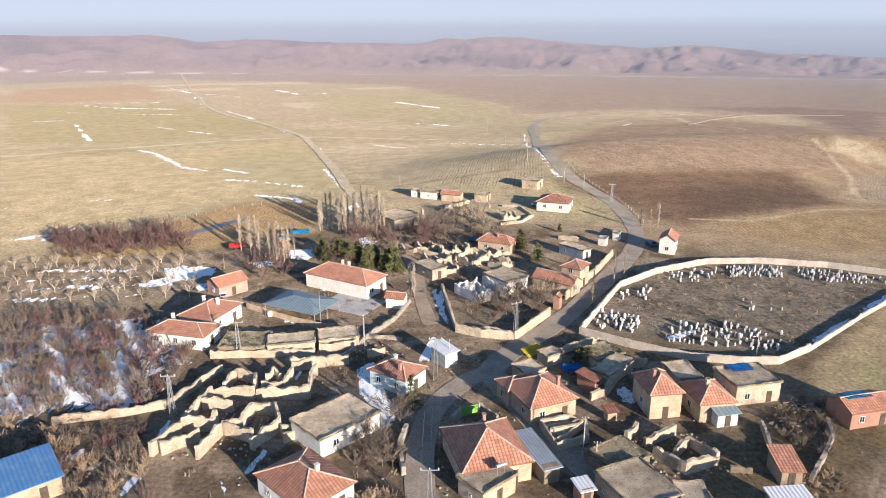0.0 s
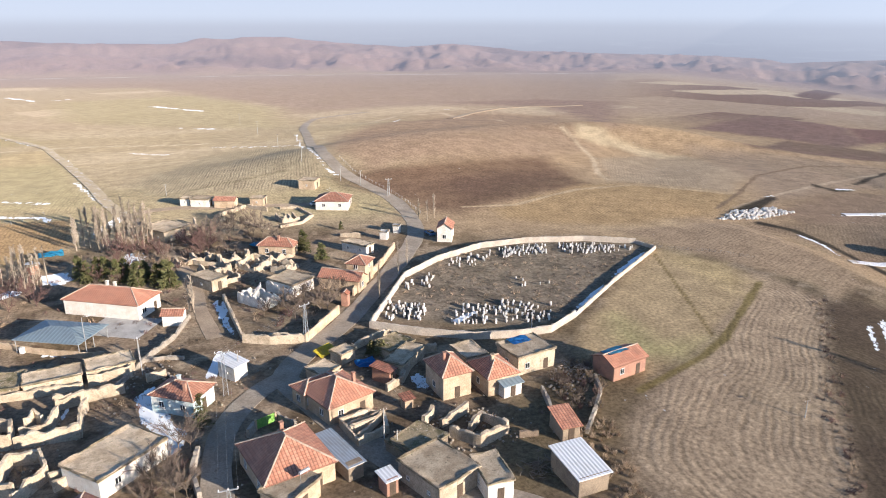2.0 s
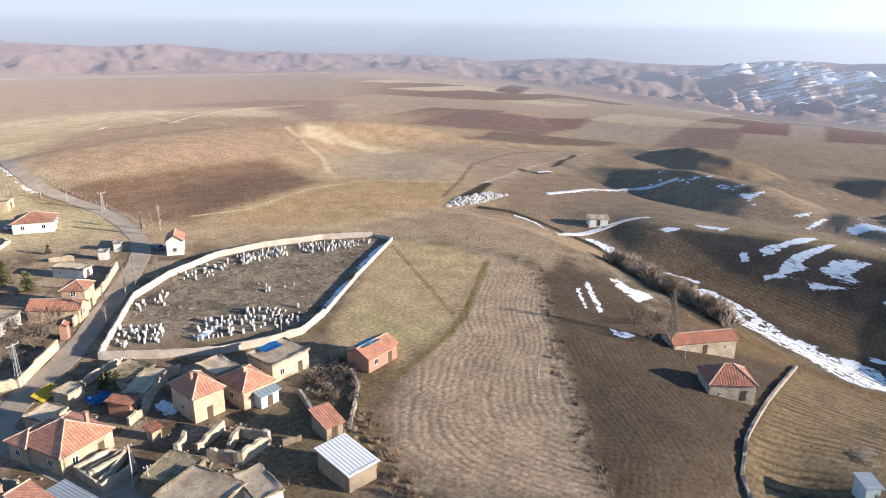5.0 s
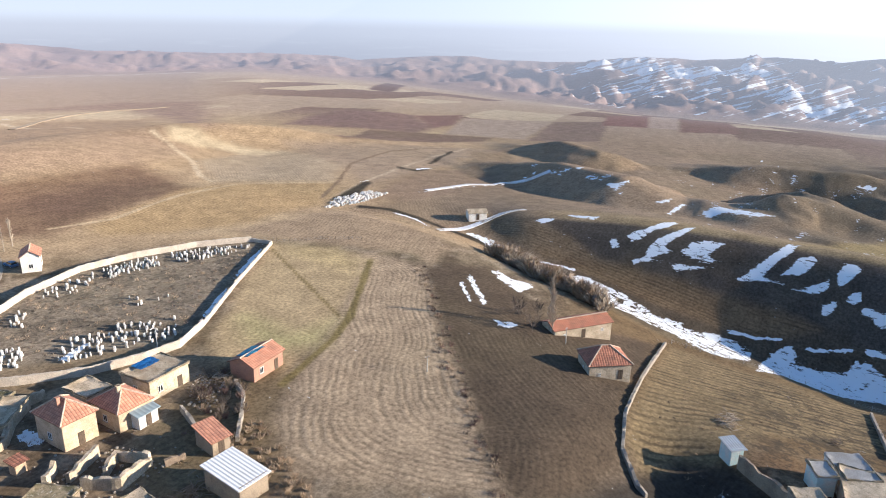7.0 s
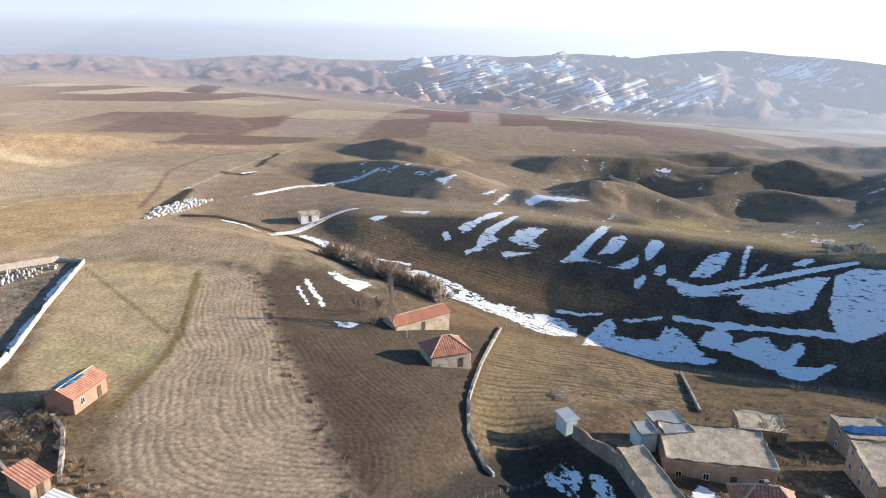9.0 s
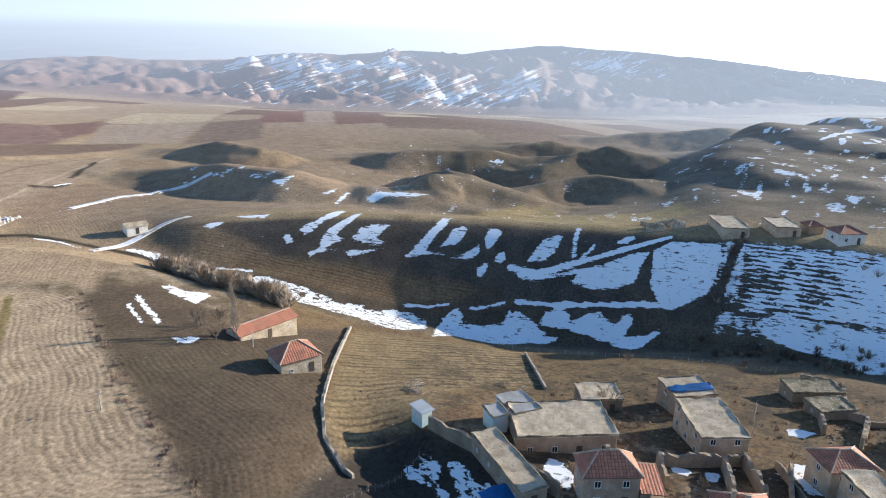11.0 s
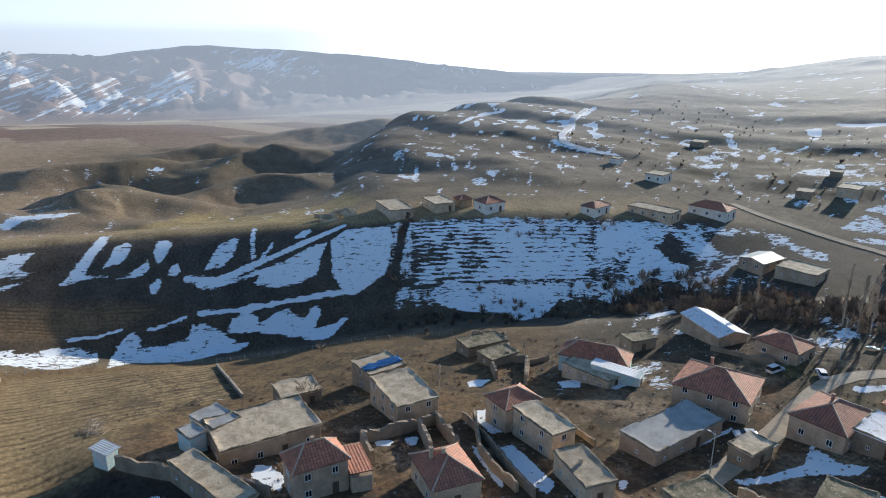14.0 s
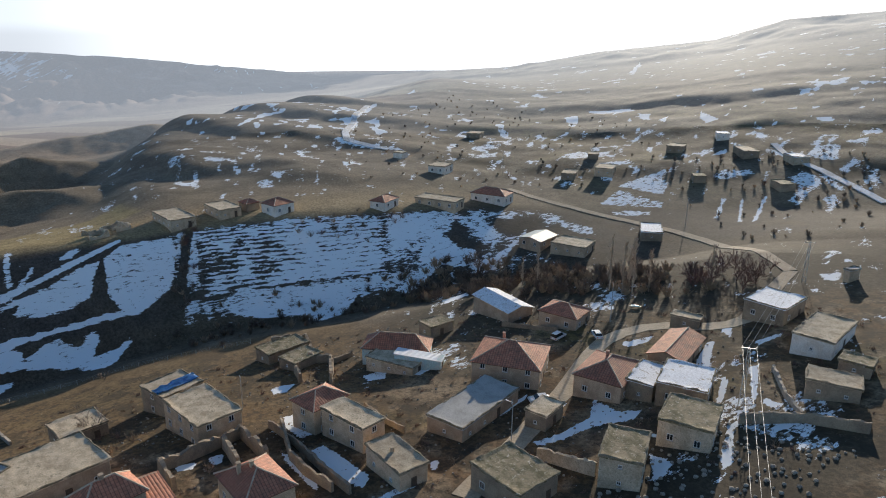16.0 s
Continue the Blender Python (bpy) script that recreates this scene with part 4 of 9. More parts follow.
streak([(-68.5, 392.8), (-55.1, 341.3), (-38.4, 278.4)], 1.2, 0.6)
streak([(-97.3, 464.4), (-143.2, 558.6), (-204.2, 673.9)], 2.5, 0.6)
streak([(-334.4, 960.6), (-236.7, 716.7)], 4, 0.6)
streak([(-52.5, 313.7), (-39.4, 266.2)], 1.2, 0.6)
streak([(-303.5, 583.4), (-220.9, 441.6)], 2.5, 0.6)
streak([(-353.4, 613.9), (-327.7, 611.9)], 4, 0.6)
streak([(99.4, 443.9), (143.7, 530.1)], 2.5, 0.6)
streak([(196, 617.5), (207.2, 599.3)], 3, 0.6)
streak([(-116.3, 196.9), (-113.8, 208.7)], 2, 0.6)


# ---- ground ----
def near(x, y, ax, ay, bx, by):
    """How far a place is from the line from a to b, and how far along it lies (0 to 1)."""
    dx, dy = bx - ax, by - ay
    t = np.clip(((x - ax) * dx + (y - ay) * dy) / (dx * dx + dy * dy), 0, 1)
    return np.hypot(x - ax - t * dx, y - ay - t * dy), t


def inside(x, y, corners, soft):
    """1 inside a polygon, falling to 0 over soft metres beyond its edge."""
    odd, far = np.zeros(np.shape(x), bool), np.full(np.shape(x), 1e9)
    for (ax, ay), (bx, by) in zip(corners, corners[1:] + corners[:1]):
        odd ^= ((ay > y) != (by > y)) & (x < (bx - ax) * (y - ay) / ((by - ay) or 1e-9) + ax)
        far = np.minimum(far, near(x, y, ax, ay, bx, by)[0])
    ragged = 0.5 * soft * rough(x, y, 9, 33, 3)
    return 1 - step(-soft, soft, np.where(odd, -far, far) + ragged)


def close_by(x, y, points, gap):
    """The places within gap of the box round the points."""
    px, py = [p[0] for p in points], [p[1] for p in points]
    return np.nonzero((x > min(px) - gap) & (x < max(px) + gap) & (y > min(py) - gap) & (y < max(py) + gap))[0]


def beside(x, y, points):
    """How far places lie from a line through points."""
    return np.min([near(x, y, *a, *b)[0] for a, b in zip(points, points[1:])], 0)


def ground_looks(x, y):
    """Colour, snow, furrows, scrub and furrow course of the ground at places."""
    r, b = np.hypot(x, y), np.degrees(np.arctan2(x, y))
    pos = np.clip((b + 180) / 0.5, 0, len(BEARINGS) - 1.001).astype(int)
    at = FAR_OUT[:, pos]
    colour = np.zeros((len(x), 3))

    def lay(mask, c):
        colour[:] += (np.array(c) - colour) * mask[:, None]

    n1, n2 = rough(x, y, 60, 40, 4), rough(x, y, 14, 50, 4)
    colour[:] = (0.27, 0.205, 0.14)
    lay(step(-0.1, 0.5, n1) * 0.7, (0.17, 0.135, 0.075))
    lay(step(0.0, 0.35, rough(x, y, 10, 52, 4)) * 0.7, (0.10, 0.074, 0.047))
    lay(step(0.1, 0.6, n2) * 0.5, (0.30, 0.25, 0.18))
    town = step(70, 82, b) * (1 - step(165, 175, b)) * (1 - step(at[1] - 12, at[1], r))
    lay(town, (0.18, 0.112, 0.06))
    lay(town * step(-0.05, 0.25, rough(x, y, 22, 41, 4)) * 0.85, (0.08, 0.058, 0.034))
    lay(town * step(0.1, 0.4, rough(x, y, 16, 42, 4)) * 0.75, (0.33, 0.245, 0.155))
    lay(town * step(0.12, 0.4, rough(x, y, 26, 43, 4)) * 0.6, (0.15, 0.135, 0.05))
    lay(town * step(0.1, 0.35, rough(x, y, 5, 44, 3)) * 0.7, (0.10, 0.072, 0.045))
    lay(town * step(0.15, 0.4, rough(x, y, 4, 45, 3)) * 0.6, (0.34, 0.26, 0.17))
    yards = (1 - step(200, 225, r)) * (1 - step(60, 70, b))
    lay(yards * step(0.1, 0.35, rough(x, y, 5, 54, 3)) * 0.7, (0.12, 0.088, 0.055))
    lay(yards * step(0.15, 0.4, rough(x, y, 4, 55, 3)) * 0.6, (0.38, 0.305, 0.215))
    strip = step(58, 66, b) * (1 - step(112, 118, b)) * step(112, 124, r) * (1 - step(at[1] + 2, at[1] + 8, r))
    lay(strip * 0.85, (0.18, 0.12, 0.06))
    # open land
    north = step(200, 225, r) * (1 - step(12, 22, b))
    strips = rough(x * 0.25 + y * 0.05, y * 1.4, 60, 61, 3)
    lay(north, (0.44, 0.355, 0.225))
    lay(north * step(0.0, 0.5, strips), (0.49, 0.40, 0.265))
    lay(north * step(0.05, 0.4, rough(x, y * 2, 160, 66, 3)) * 0.6, (0.36, 0.31, 0.17))
    east = step(190, 215, r) * step(12, 22, b) * (1 - step(60, 70, b))
    lay(east, (0.42, 0.305, 0.185))
    lay(east * step(0.0, 0.5, n1) * 0.7, (0.54, 0.41, 0.25))
    shelf = step(43, 48, b) * (1 - step(58, 63, b)) * step(at[2] + 4, at[2] + 16, r) * (1 - step(300, 360, r))
    lay(shelf * 0.85, (0.25, 0.18, 0.118))
    back = step(at[4] + 5, at[4] + 25, r) * step(50, 62, b)
    lay(back, (0.35, 0.255, 0.17))
    lay(back * step(0.0, 0.4, n1) * 0.6, (0.27, 0.205, 0.13))
    lay(back * step(72, 80, b) * (1 - step(560, 640, r)) * 0.8, (0.21, 0.16, 0.105))
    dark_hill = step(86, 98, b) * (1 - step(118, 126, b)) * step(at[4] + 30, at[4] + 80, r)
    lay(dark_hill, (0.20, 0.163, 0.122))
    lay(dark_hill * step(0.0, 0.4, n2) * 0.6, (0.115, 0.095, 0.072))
    wide = step(500, 700, r) * (1 - step(90, 97, b) * (1 - step(at[5] + 20, at[5] + 90, r)))
    lay(wide, (0.42, 0.32, 0.23))
    lay(wide * (1 - step(10, 30, b)), (0.43, 0.345, 0.23))
    plots = lattice(np.floor((x * 0.9 + y * 0.4) / 150), np.floor((y * 0.9 - x * 0.4) / 75), 77)
    lay(wide * (plots > 0.66) * (1 - step(1300, 1500, r)) * step(30, 40, b), (0.23, 0.155, 0.12))
    lay(wide * (plots < 0.2) * (1 - step(1300, 1500, r)), (0.52, 0.42, 0.29))
    mount = step(at[7] * 0.9, at[7] * 1.1, r)
    lay(mount, (0.31, 0.22, 0.19))
    lay(mount * step(0.0, 0.5, rough(x, y, 200, 80, 4)), (0.20, 0.145, 0.135))
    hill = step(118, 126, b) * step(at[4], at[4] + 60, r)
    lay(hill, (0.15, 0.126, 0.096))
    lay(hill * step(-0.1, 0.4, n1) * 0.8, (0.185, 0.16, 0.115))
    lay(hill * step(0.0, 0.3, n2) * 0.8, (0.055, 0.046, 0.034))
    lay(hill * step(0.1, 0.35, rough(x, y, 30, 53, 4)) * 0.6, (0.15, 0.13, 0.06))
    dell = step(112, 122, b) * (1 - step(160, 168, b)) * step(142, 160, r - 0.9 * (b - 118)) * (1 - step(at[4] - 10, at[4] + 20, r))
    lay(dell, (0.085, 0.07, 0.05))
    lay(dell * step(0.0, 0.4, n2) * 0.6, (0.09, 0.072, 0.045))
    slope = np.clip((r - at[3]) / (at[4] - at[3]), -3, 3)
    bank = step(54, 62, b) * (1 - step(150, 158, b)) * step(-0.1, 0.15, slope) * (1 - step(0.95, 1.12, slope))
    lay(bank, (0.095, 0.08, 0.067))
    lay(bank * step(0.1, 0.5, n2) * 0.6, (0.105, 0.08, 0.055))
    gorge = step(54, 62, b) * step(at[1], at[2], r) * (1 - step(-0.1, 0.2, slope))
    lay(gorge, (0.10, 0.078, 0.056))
    top = step(56, 62, b) * (1 - step(118, 126, b)) * step(0.98, 1.15, slope) * (1 - step(1.5, 2.2, slope))
    lay(top * (0.5 + 0.5 * n1), (0.36, 0.265, 0.14))
    furrow, scrub, course = np.zeros(len(x)), np.zeros(len(x)), x * 0.0
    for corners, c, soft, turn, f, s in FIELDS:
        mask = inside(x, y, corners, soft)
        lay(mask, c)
        scrub = scrub * (1 - mask) + s * mask
        furrow = furrow * (1 - mask) + f * mask
        mine = x * math.cos(radians(turn)) - y * math.sin(radians(turn))
        if turn < 0:
            mine = mine * 0.55
        if f > 0.5 and turn > 0:
            # furrows that follow the long western edge of the field and bend round its near end
            mine = -7 * np.log(sum(np.exp(-near(x, y, *corners[k], *corners[k + 1])[0] / 7) for k in FURROW_EDGES[turn]) + 1e-12)
        course = np.where(mask > 0.3, mine, course)
    for corners, c, soft, turn, f in PLOTS:
        k = close_by(x, y, corners, 2 * soft)
        mask = inside(x[k], y[k], corners, soft)
        colour[k] += (np.array(c) - colour[k]) * mask[:, None]
        furrow[k] = furrow[k] * (1 - mask) + f * mask
        scrub[k] = scrub[k] * (1 - mask)
        course[k] = np.where(mask > 0.3, x[k] * math.cos(radians(turn)) - y[k] * math.sin(radians(turn)), course[k])
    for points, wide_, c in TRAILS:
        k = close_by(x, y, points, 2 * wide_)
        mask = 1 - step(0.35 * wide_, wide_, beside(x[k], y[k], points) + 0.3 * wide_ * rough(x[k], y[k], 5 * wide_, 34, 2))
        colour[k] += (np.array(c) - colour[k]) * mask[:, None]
    course = np.where(course == 0, y * 0.8 + x * 0.2, course)
    course = course + 0.8 * rough(x, y, 45, 90, 2)
    furrow = np.maximum(furrow, 0.45 * (north + east) * (1 - wide))
    scrub = np.maximum(scrub, np.maximum(hill * 0.8, town * 0.8))
    # snow
    snow = np.full(len(x), -0.15)
    dense = bank * step(86, 91, b) * (1 - step(128, 136, b))
    snow = np.maximum(snow, dense * step(99.5, 101, b) * (0.6 + 0.45 * rough(x, y, 14, 110, 3) - 0.3 * step(0.5, 0.2, slope) + 0.35 * step(-0.05, 0.05, slope) * (1 - step(0.2, 0.26, slope)) - 0.5 * step(119, 123, b) * step(-0.1, 0.2, n2)))
    terraces = dense * step(101.5, 102.5, b) * (1 - step(116, 118, b)) * step(0.24, 0.3, slope) * (1 - step(0.95, 1, slope))
    snow = np.maximum(snow * (1 - terraces), terraces * (0.76 + 0.36 * np.sin(slope * 118 + 3 * n1 + 1.0 * n2) + 0.5 * n2 + 0.3 * rough(x, y, 5, 113, 2)))
    gully = bank * (1 - step(0.8, 1.8, np.abs((b - 100.6) * 4 - (slope - 0.5) * 6)))
    snow = snow * (1 - gully)
    high = mount * step(50, 62, b) * (1 - step(112, 122, b)) * (1 - 0.3 * step(0.85, 1, (r - at[7]) / (at[8] - at[7])))
    snow = np.maximum(snow, high * np.clip(0.36 + 0.55 * rough(x, y, 330, 132, 3), -0.2, 0.7))
    cold = np.maximum(np.maximum(hill, 0.6 * dell), back * step(60, 75, b) * (1 - wide) * (0.5 + 0.4 * step(92, 100, b)))
    across, along = b * 4.4, (r - 250) * 0.24
    snow = np.maximum(snow, cold * np.clip(0.30 + 1.8 * (rough(across + 2 * n2, along + 2 * n1, 2.6, 140, 3) - 0.3) + 0.45 * rough(x, y, 80, 141, 2), -0.2, 0.9))
    snow = np.maximum(snow, town * (1 - strip) * np.clip(0.25 + 1.4 * (rough(x, y, 11, 143, 3) - 0.34), -0.2, 0.6))
    snow = snow - 0.14 * hill * step(400, 440, r)
    brush = inside(x, y, [(-100, 141), (-64, 141), (-44, 122), (-45, 104), (-58, 97), (-78, 99)], 5)
    snow = np.maximum(snow, brush * (0.56 + 0.6 * rough(x, y, 12, 145, 3)))
    for corners, soft, much in BEDS:
        k = close_by(x, y, corners, 2 * soft)
        mask = inside(x[k], y[k], corners, soft)
        snow[k] = np.maximum(snow[k], (much + 0.15) * mask - 0.15)
    for points, wide_, much in STREAKS:
        k = close_by(x, y, points, 2 * wide_)
        mask = 1 - step(0.5 * wide_, wide_, beside(x[k], y[k], points) + 0.3 * wide_ * rough(x[k], y[k], 6 * wide_, 35, 2))
        snow[k] = np.maximum(snow[k], (much + 0.15) * mask - 0.15)
    for sx, sy, long, wide_, turn, much in DRIFTS:
        c, s = math.cos(radians(turn)), math.sin(radians(turn))
        u, v = ((x - sx) * c + (y - sy) * s) / long, ((y - sy) * c - (x - sx) * s) / wide_
        snow = np.maximum(snow, much * (1 - step(0.55, 1.15, np.hypot(u, v))) + -0.15 * step(0.55, 1.15, np.hypot(u, v)))
    return colour, snow, furrow, scrub, course


def sheet(name, bear, dist, closed, material):
    """A piece of the land between the given distances, all round."""
    bb, rr = np.meshgrid(bear, dist)
    x, y = (rr * np.sin(bb)).ravel(), (rr * np.cos(bb)).ravel()
    w, h = len(bear), len(dist)
    i, j = np.meshgrid(np.arange(w), np.arange(h - 1))
    i2 = (i + 1) % w
    quads = np.stack([j * w + i, (j + 1) * w + i, (j + 1) * w + i2, j * w + i2], -1).reshape(-1, 4)
    fan = np.zeros((0, 3), int)
    if closed:
        x, y = np.append(x, 0), np.append(y, 0)
        k = np.arange(w)
        fan = np.stack([np.full(w, w * h), k, (k + 1) % w], -1)
    z = land(x, y)
    me = bpy.data.meshes.new(name)
    me.vertices.add(len(x))
    me.vertices.foreach_set("co", np.stack([x, y, z], -1).ravel())
    loops = np.concatenate([quads.ravel(), fan.ravel()])
    me.loops.add(len(loops))
    me.loops.foreach_set("vertex_index", loops.astype(np.int32))
    starts = np.concatenate([np.arange(len(quads)) * 4, len(quads) * 4 + np.arange(len(fan)) * 3])
    me.polygons.add(len(starts))
    me.polygons.foreach_set("loop_start", starts.astype(np.int32))
    me.update(calc_edges=True)
    me.validate()
    colour, snow, furrow, scrub, course = ground_looks(x, y)
    one = np.ones(len(x))
    a = me.attributes.new("tint", "FLOAT_COLOR", "POINT")
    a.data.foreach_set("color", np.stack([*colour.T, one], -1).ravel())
    a = me.attributes.new("marks", "FLOAT_COLOR", "POINT")
    a.data.foreach_set("color", np.stack([snow, furrow, scrub, one], -1).ravel())
    a = me.attributes.new("plough", "FLOAT", "POINT")
    a.data.foreach_set("value", course)
    me.polygons.foreach_set("use_smooth", np.ones(len(starts), bool))
    me.materials.append(material)
    return new(name, me)


def build_ground():
    bear = np.radians(np.concatenate([np.arange(-42, 168, 0.2), np.arange(168, 318, 3.0)]))
    dist = [25.0, 45.0, 60.0, 70.0]
    while dist[-1] < 4600:
        dist.append(dist[-1] * (1.003 if 196 < dist[-1] < 262 else 1.0085 if dist[-1] < 800 else 1.0125))
    dist = np.array(dist)
    k = int(np.searchsorted(dist, 420))
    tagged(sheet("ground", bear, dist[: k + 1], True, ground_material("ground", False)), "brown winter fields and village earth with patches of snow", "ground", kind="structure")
    tagged(sheet("backdrop_hills", bear, dist[k:], False, ground_material("far_hills", True)), "far hills and mountains with haze painted in", "backdrop", kind="structure")


build_ground()


def build_backdrop():
    bm = bmesh.new()
    ring = []
    for k in range(240):
        a = 2 * math.pi * k / 240
        ring.append([bm.verts.new((3400 * math.sin(a), 3400 * math.cos(a), z)) for z in (-170, -20, 42, 380)])
    for a, b in zip(ring, ring[1:] + ring[:1]):
        for k in range(3):
            bm.faces.new((a[k], a[k + 1], b[k + 1], b[k]))
    me = bpy.data.meshes.new("backdrop")
    bm.to_mesh(me)
    bm.free()
    m, t, s = nodes_of("far_haze")
    p = place_of(t)
    xyz = t.nodes.new("ShaderNodeSeparateXYZ")
    t.links.new(p, xyz.inputs[0])
    stretch = t.nodes.new("ShaderNodeMapping")
    stretch.inputs["Scale"].default_value = (1, 1, 14)
    t.links.new(p, stretch.inputs["Vector"])
    # glowing ring: haze, low sky and glare round the sun painted into emission
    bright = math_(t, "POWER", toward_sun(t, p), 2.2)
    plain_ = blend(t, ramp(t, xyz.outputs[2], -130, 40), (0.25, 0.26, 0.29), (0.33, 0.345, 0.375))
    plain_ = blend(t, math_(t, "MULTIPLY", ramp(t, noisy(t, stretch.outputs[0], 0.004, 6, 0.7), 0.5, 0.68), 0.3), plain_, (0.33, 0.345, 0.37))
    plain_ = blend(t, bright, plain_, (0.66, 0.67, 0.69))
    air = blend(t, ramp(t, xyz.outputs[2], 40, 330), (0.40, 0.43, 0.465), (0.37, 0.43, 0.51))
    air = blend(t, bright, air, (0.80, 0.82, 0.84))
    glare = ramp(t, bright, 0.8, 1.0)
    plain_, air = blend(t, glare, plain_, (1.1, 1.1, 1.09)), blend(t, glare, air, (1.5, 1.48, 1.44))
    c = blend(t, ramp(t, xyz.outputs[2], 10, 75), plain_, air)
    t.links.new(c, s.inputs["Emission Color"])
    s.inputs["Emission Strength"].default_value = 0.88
    s.inputs["Base Color"].default_value = (0.02, 0.02, 0.02, 1)
    s.inputs["Roughness"].default_value = 1
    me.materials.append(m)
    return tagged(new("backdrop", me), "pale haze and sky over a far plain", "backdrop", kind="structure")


build_backdrop()
# things


# ---- building blocks ----
def upright(bm):
    """Turns the faces of a sheet on the ground upwards."""
    bm.normal_update()
    bmesh.ops.reverse_faces(bm, faces=[f for f in bm.faces if f.normal.z < 0])


def part(name, bm, material, parent=None, label="", smooth=False, solid=True):
    """One mesh object from a bmesh, under a thing or a part."""
    if solid and len(bm.faces) < 3000:
        bmesh.ops.recalc_face_normals(bm, faces=bm.faces[:])
    me = bpy.data.meshes.new(name)
    bm.to_mesh(me)
    bm.free()
    if smooth:
        me.polygons.foreach_set("use_smooth", np.ones(len(me.polygons), bool))
    if material:
        me.materials.append(material)
    return share(name, me, parent, None, label)


def share(name, me, parent=None, m=None, label=""):
    ob = new(name, me)
    if parent:
        ob.parent = parent
    if m is not None:
        ob.matrix_local = m
    if label:
        ob["label"] = label
    return ob


def thing(name, x, y, z, turn, label, category, group=""):
    ob = new(name)
    ob.empty_display_size = 0.3
    ob.matrix_world = pose(x, y, z, 0, 0, turn)
    return tagged(ob, label, category, group)


def ring_faces(bm, loops, closed=True):
    n = len(loops[0])
    for a, b in zip(loops, loops[1:]):
        for k in range(n if closed else n - 1):
            bm.faces.new((a[k], a[(k + 1) % n], b[(k + 1) % n], b[k]))


def box(bm, x0, y0, z0, x1, y1, z1):
    lo = [bm.verts.new(p) for p in ((x0, y0, z0), (x1, y0, z0), (x1, y1, z0), (x0, y1, z0))]
    hi = [bm.verts.new(p) for p in ((x0, y0, z1), (x1, y0, z1), (x1, y1, z1), (x0, y1, z1))]
    ring_faces(bm, [lo, hi])
    bm.faces.new(lo[::-1])
    bm.faces.new(hi)


def tube(bm, points, radii, sides=6, cap=True):
    """A round bar along points."""
    loops, side = [], None
    for k, p in enumerate(points):
        way = Vector(points[min(k + 1, len(points) - 1)]) - Vector(points[max(k - 1, 0)])
        way = way.normalized() if way.length > 1e-9 else Vector((0, 0, 1))
        if side is None:
            side = way.orthogonal().normalized()
        side = (side - way * side.dot(way)).normalized()
        up = way.cross(side)
        r = radii[k] if isinstance(radii, (list, tuple)) else radii
        loops.append([bm.verts.new(Vector(p) + r * (math.cos(2 * math.pi * j / sides) * side + math.sin(2 * math.pi * j / sides) * up)) for j in range(sides)])
    ring_faces(bm, loops)
    if cap:
        bm.faces.new(loops[0][::-1])
        bm.faces.new(loops[-1])


def new_bm(fill, *args):
    bm = bmesh.new()
    fill(bm, *args)
    return bm


def tile_material(name, colour, other, dark):
    """Clay pan tiles: rows down the slope and courses across it, laid by the roof's own coordinates."""
    m, t, s = nodes_of(name)
    uv = t.nodes.new("ShaderNodeUVMap").outputs[0]
    xyz = t.nodes.new("ShaderNodeSeparateXYZ")
    t.links.new(uv, xyz.inputs[0])
    u, v = math_(t, "MULTIPLY", xyz.outputs[0], 2.0), math_(t, "MULTIPLY", xyz.outputs[1], 2.0)
    cell = t.nodes.new("ShaderNodeCombineXYZ")
    t.links.new(math_(t, "FLOOR", u), cell.inputs[0])
    t.links.new(math_(t, "FLOOR", v), cell.inputs[1])
    info = t.nodes.new("ShaderNodeObjectInfo")
    t.links.new(math_(t, "MULTIPLY", info.outputs["Random"], 50.0), cell.inputs[2])
    white = t.nodes.new("ShaderNodeTexWhiteNoise")
    t.links.new(cell.outputs[0], white.inputs["Vector"])
    p = place_of(t)
    c = blend(t, ramp(t, white.outputs["Value"], 0.1, 0.9), colour, other)
    c = blend(t, ramp(t, noisy(t, p, 0.7, 5, 0.7), 0.42, 0.7), c, dark)
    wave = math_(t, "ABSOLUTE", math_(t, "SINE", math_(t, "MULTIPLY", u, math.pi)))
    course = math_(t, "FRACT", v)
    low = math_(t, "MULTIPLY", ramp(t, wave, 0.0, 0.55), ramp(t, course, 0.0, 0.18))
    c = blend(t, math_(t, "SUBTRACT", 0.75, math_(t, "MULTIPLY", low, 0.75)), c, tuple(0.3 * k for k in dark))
    c = blend(t, 1.0, c, blend(t, info.outputs["Random"], (0.82, 0.8, 0.8), (1.15, 1.1, 1.05)), "MULTIPLY")
    t.links.new(c, s.inputs["Base Color"])
    s.inputs["Roughness"].default_value = 0.8
    bumped(t, s, math_(t, "ADD", wave, math_(t, "MULTIPLY", course, -0.3)), 0.7, 0.06)
    return m


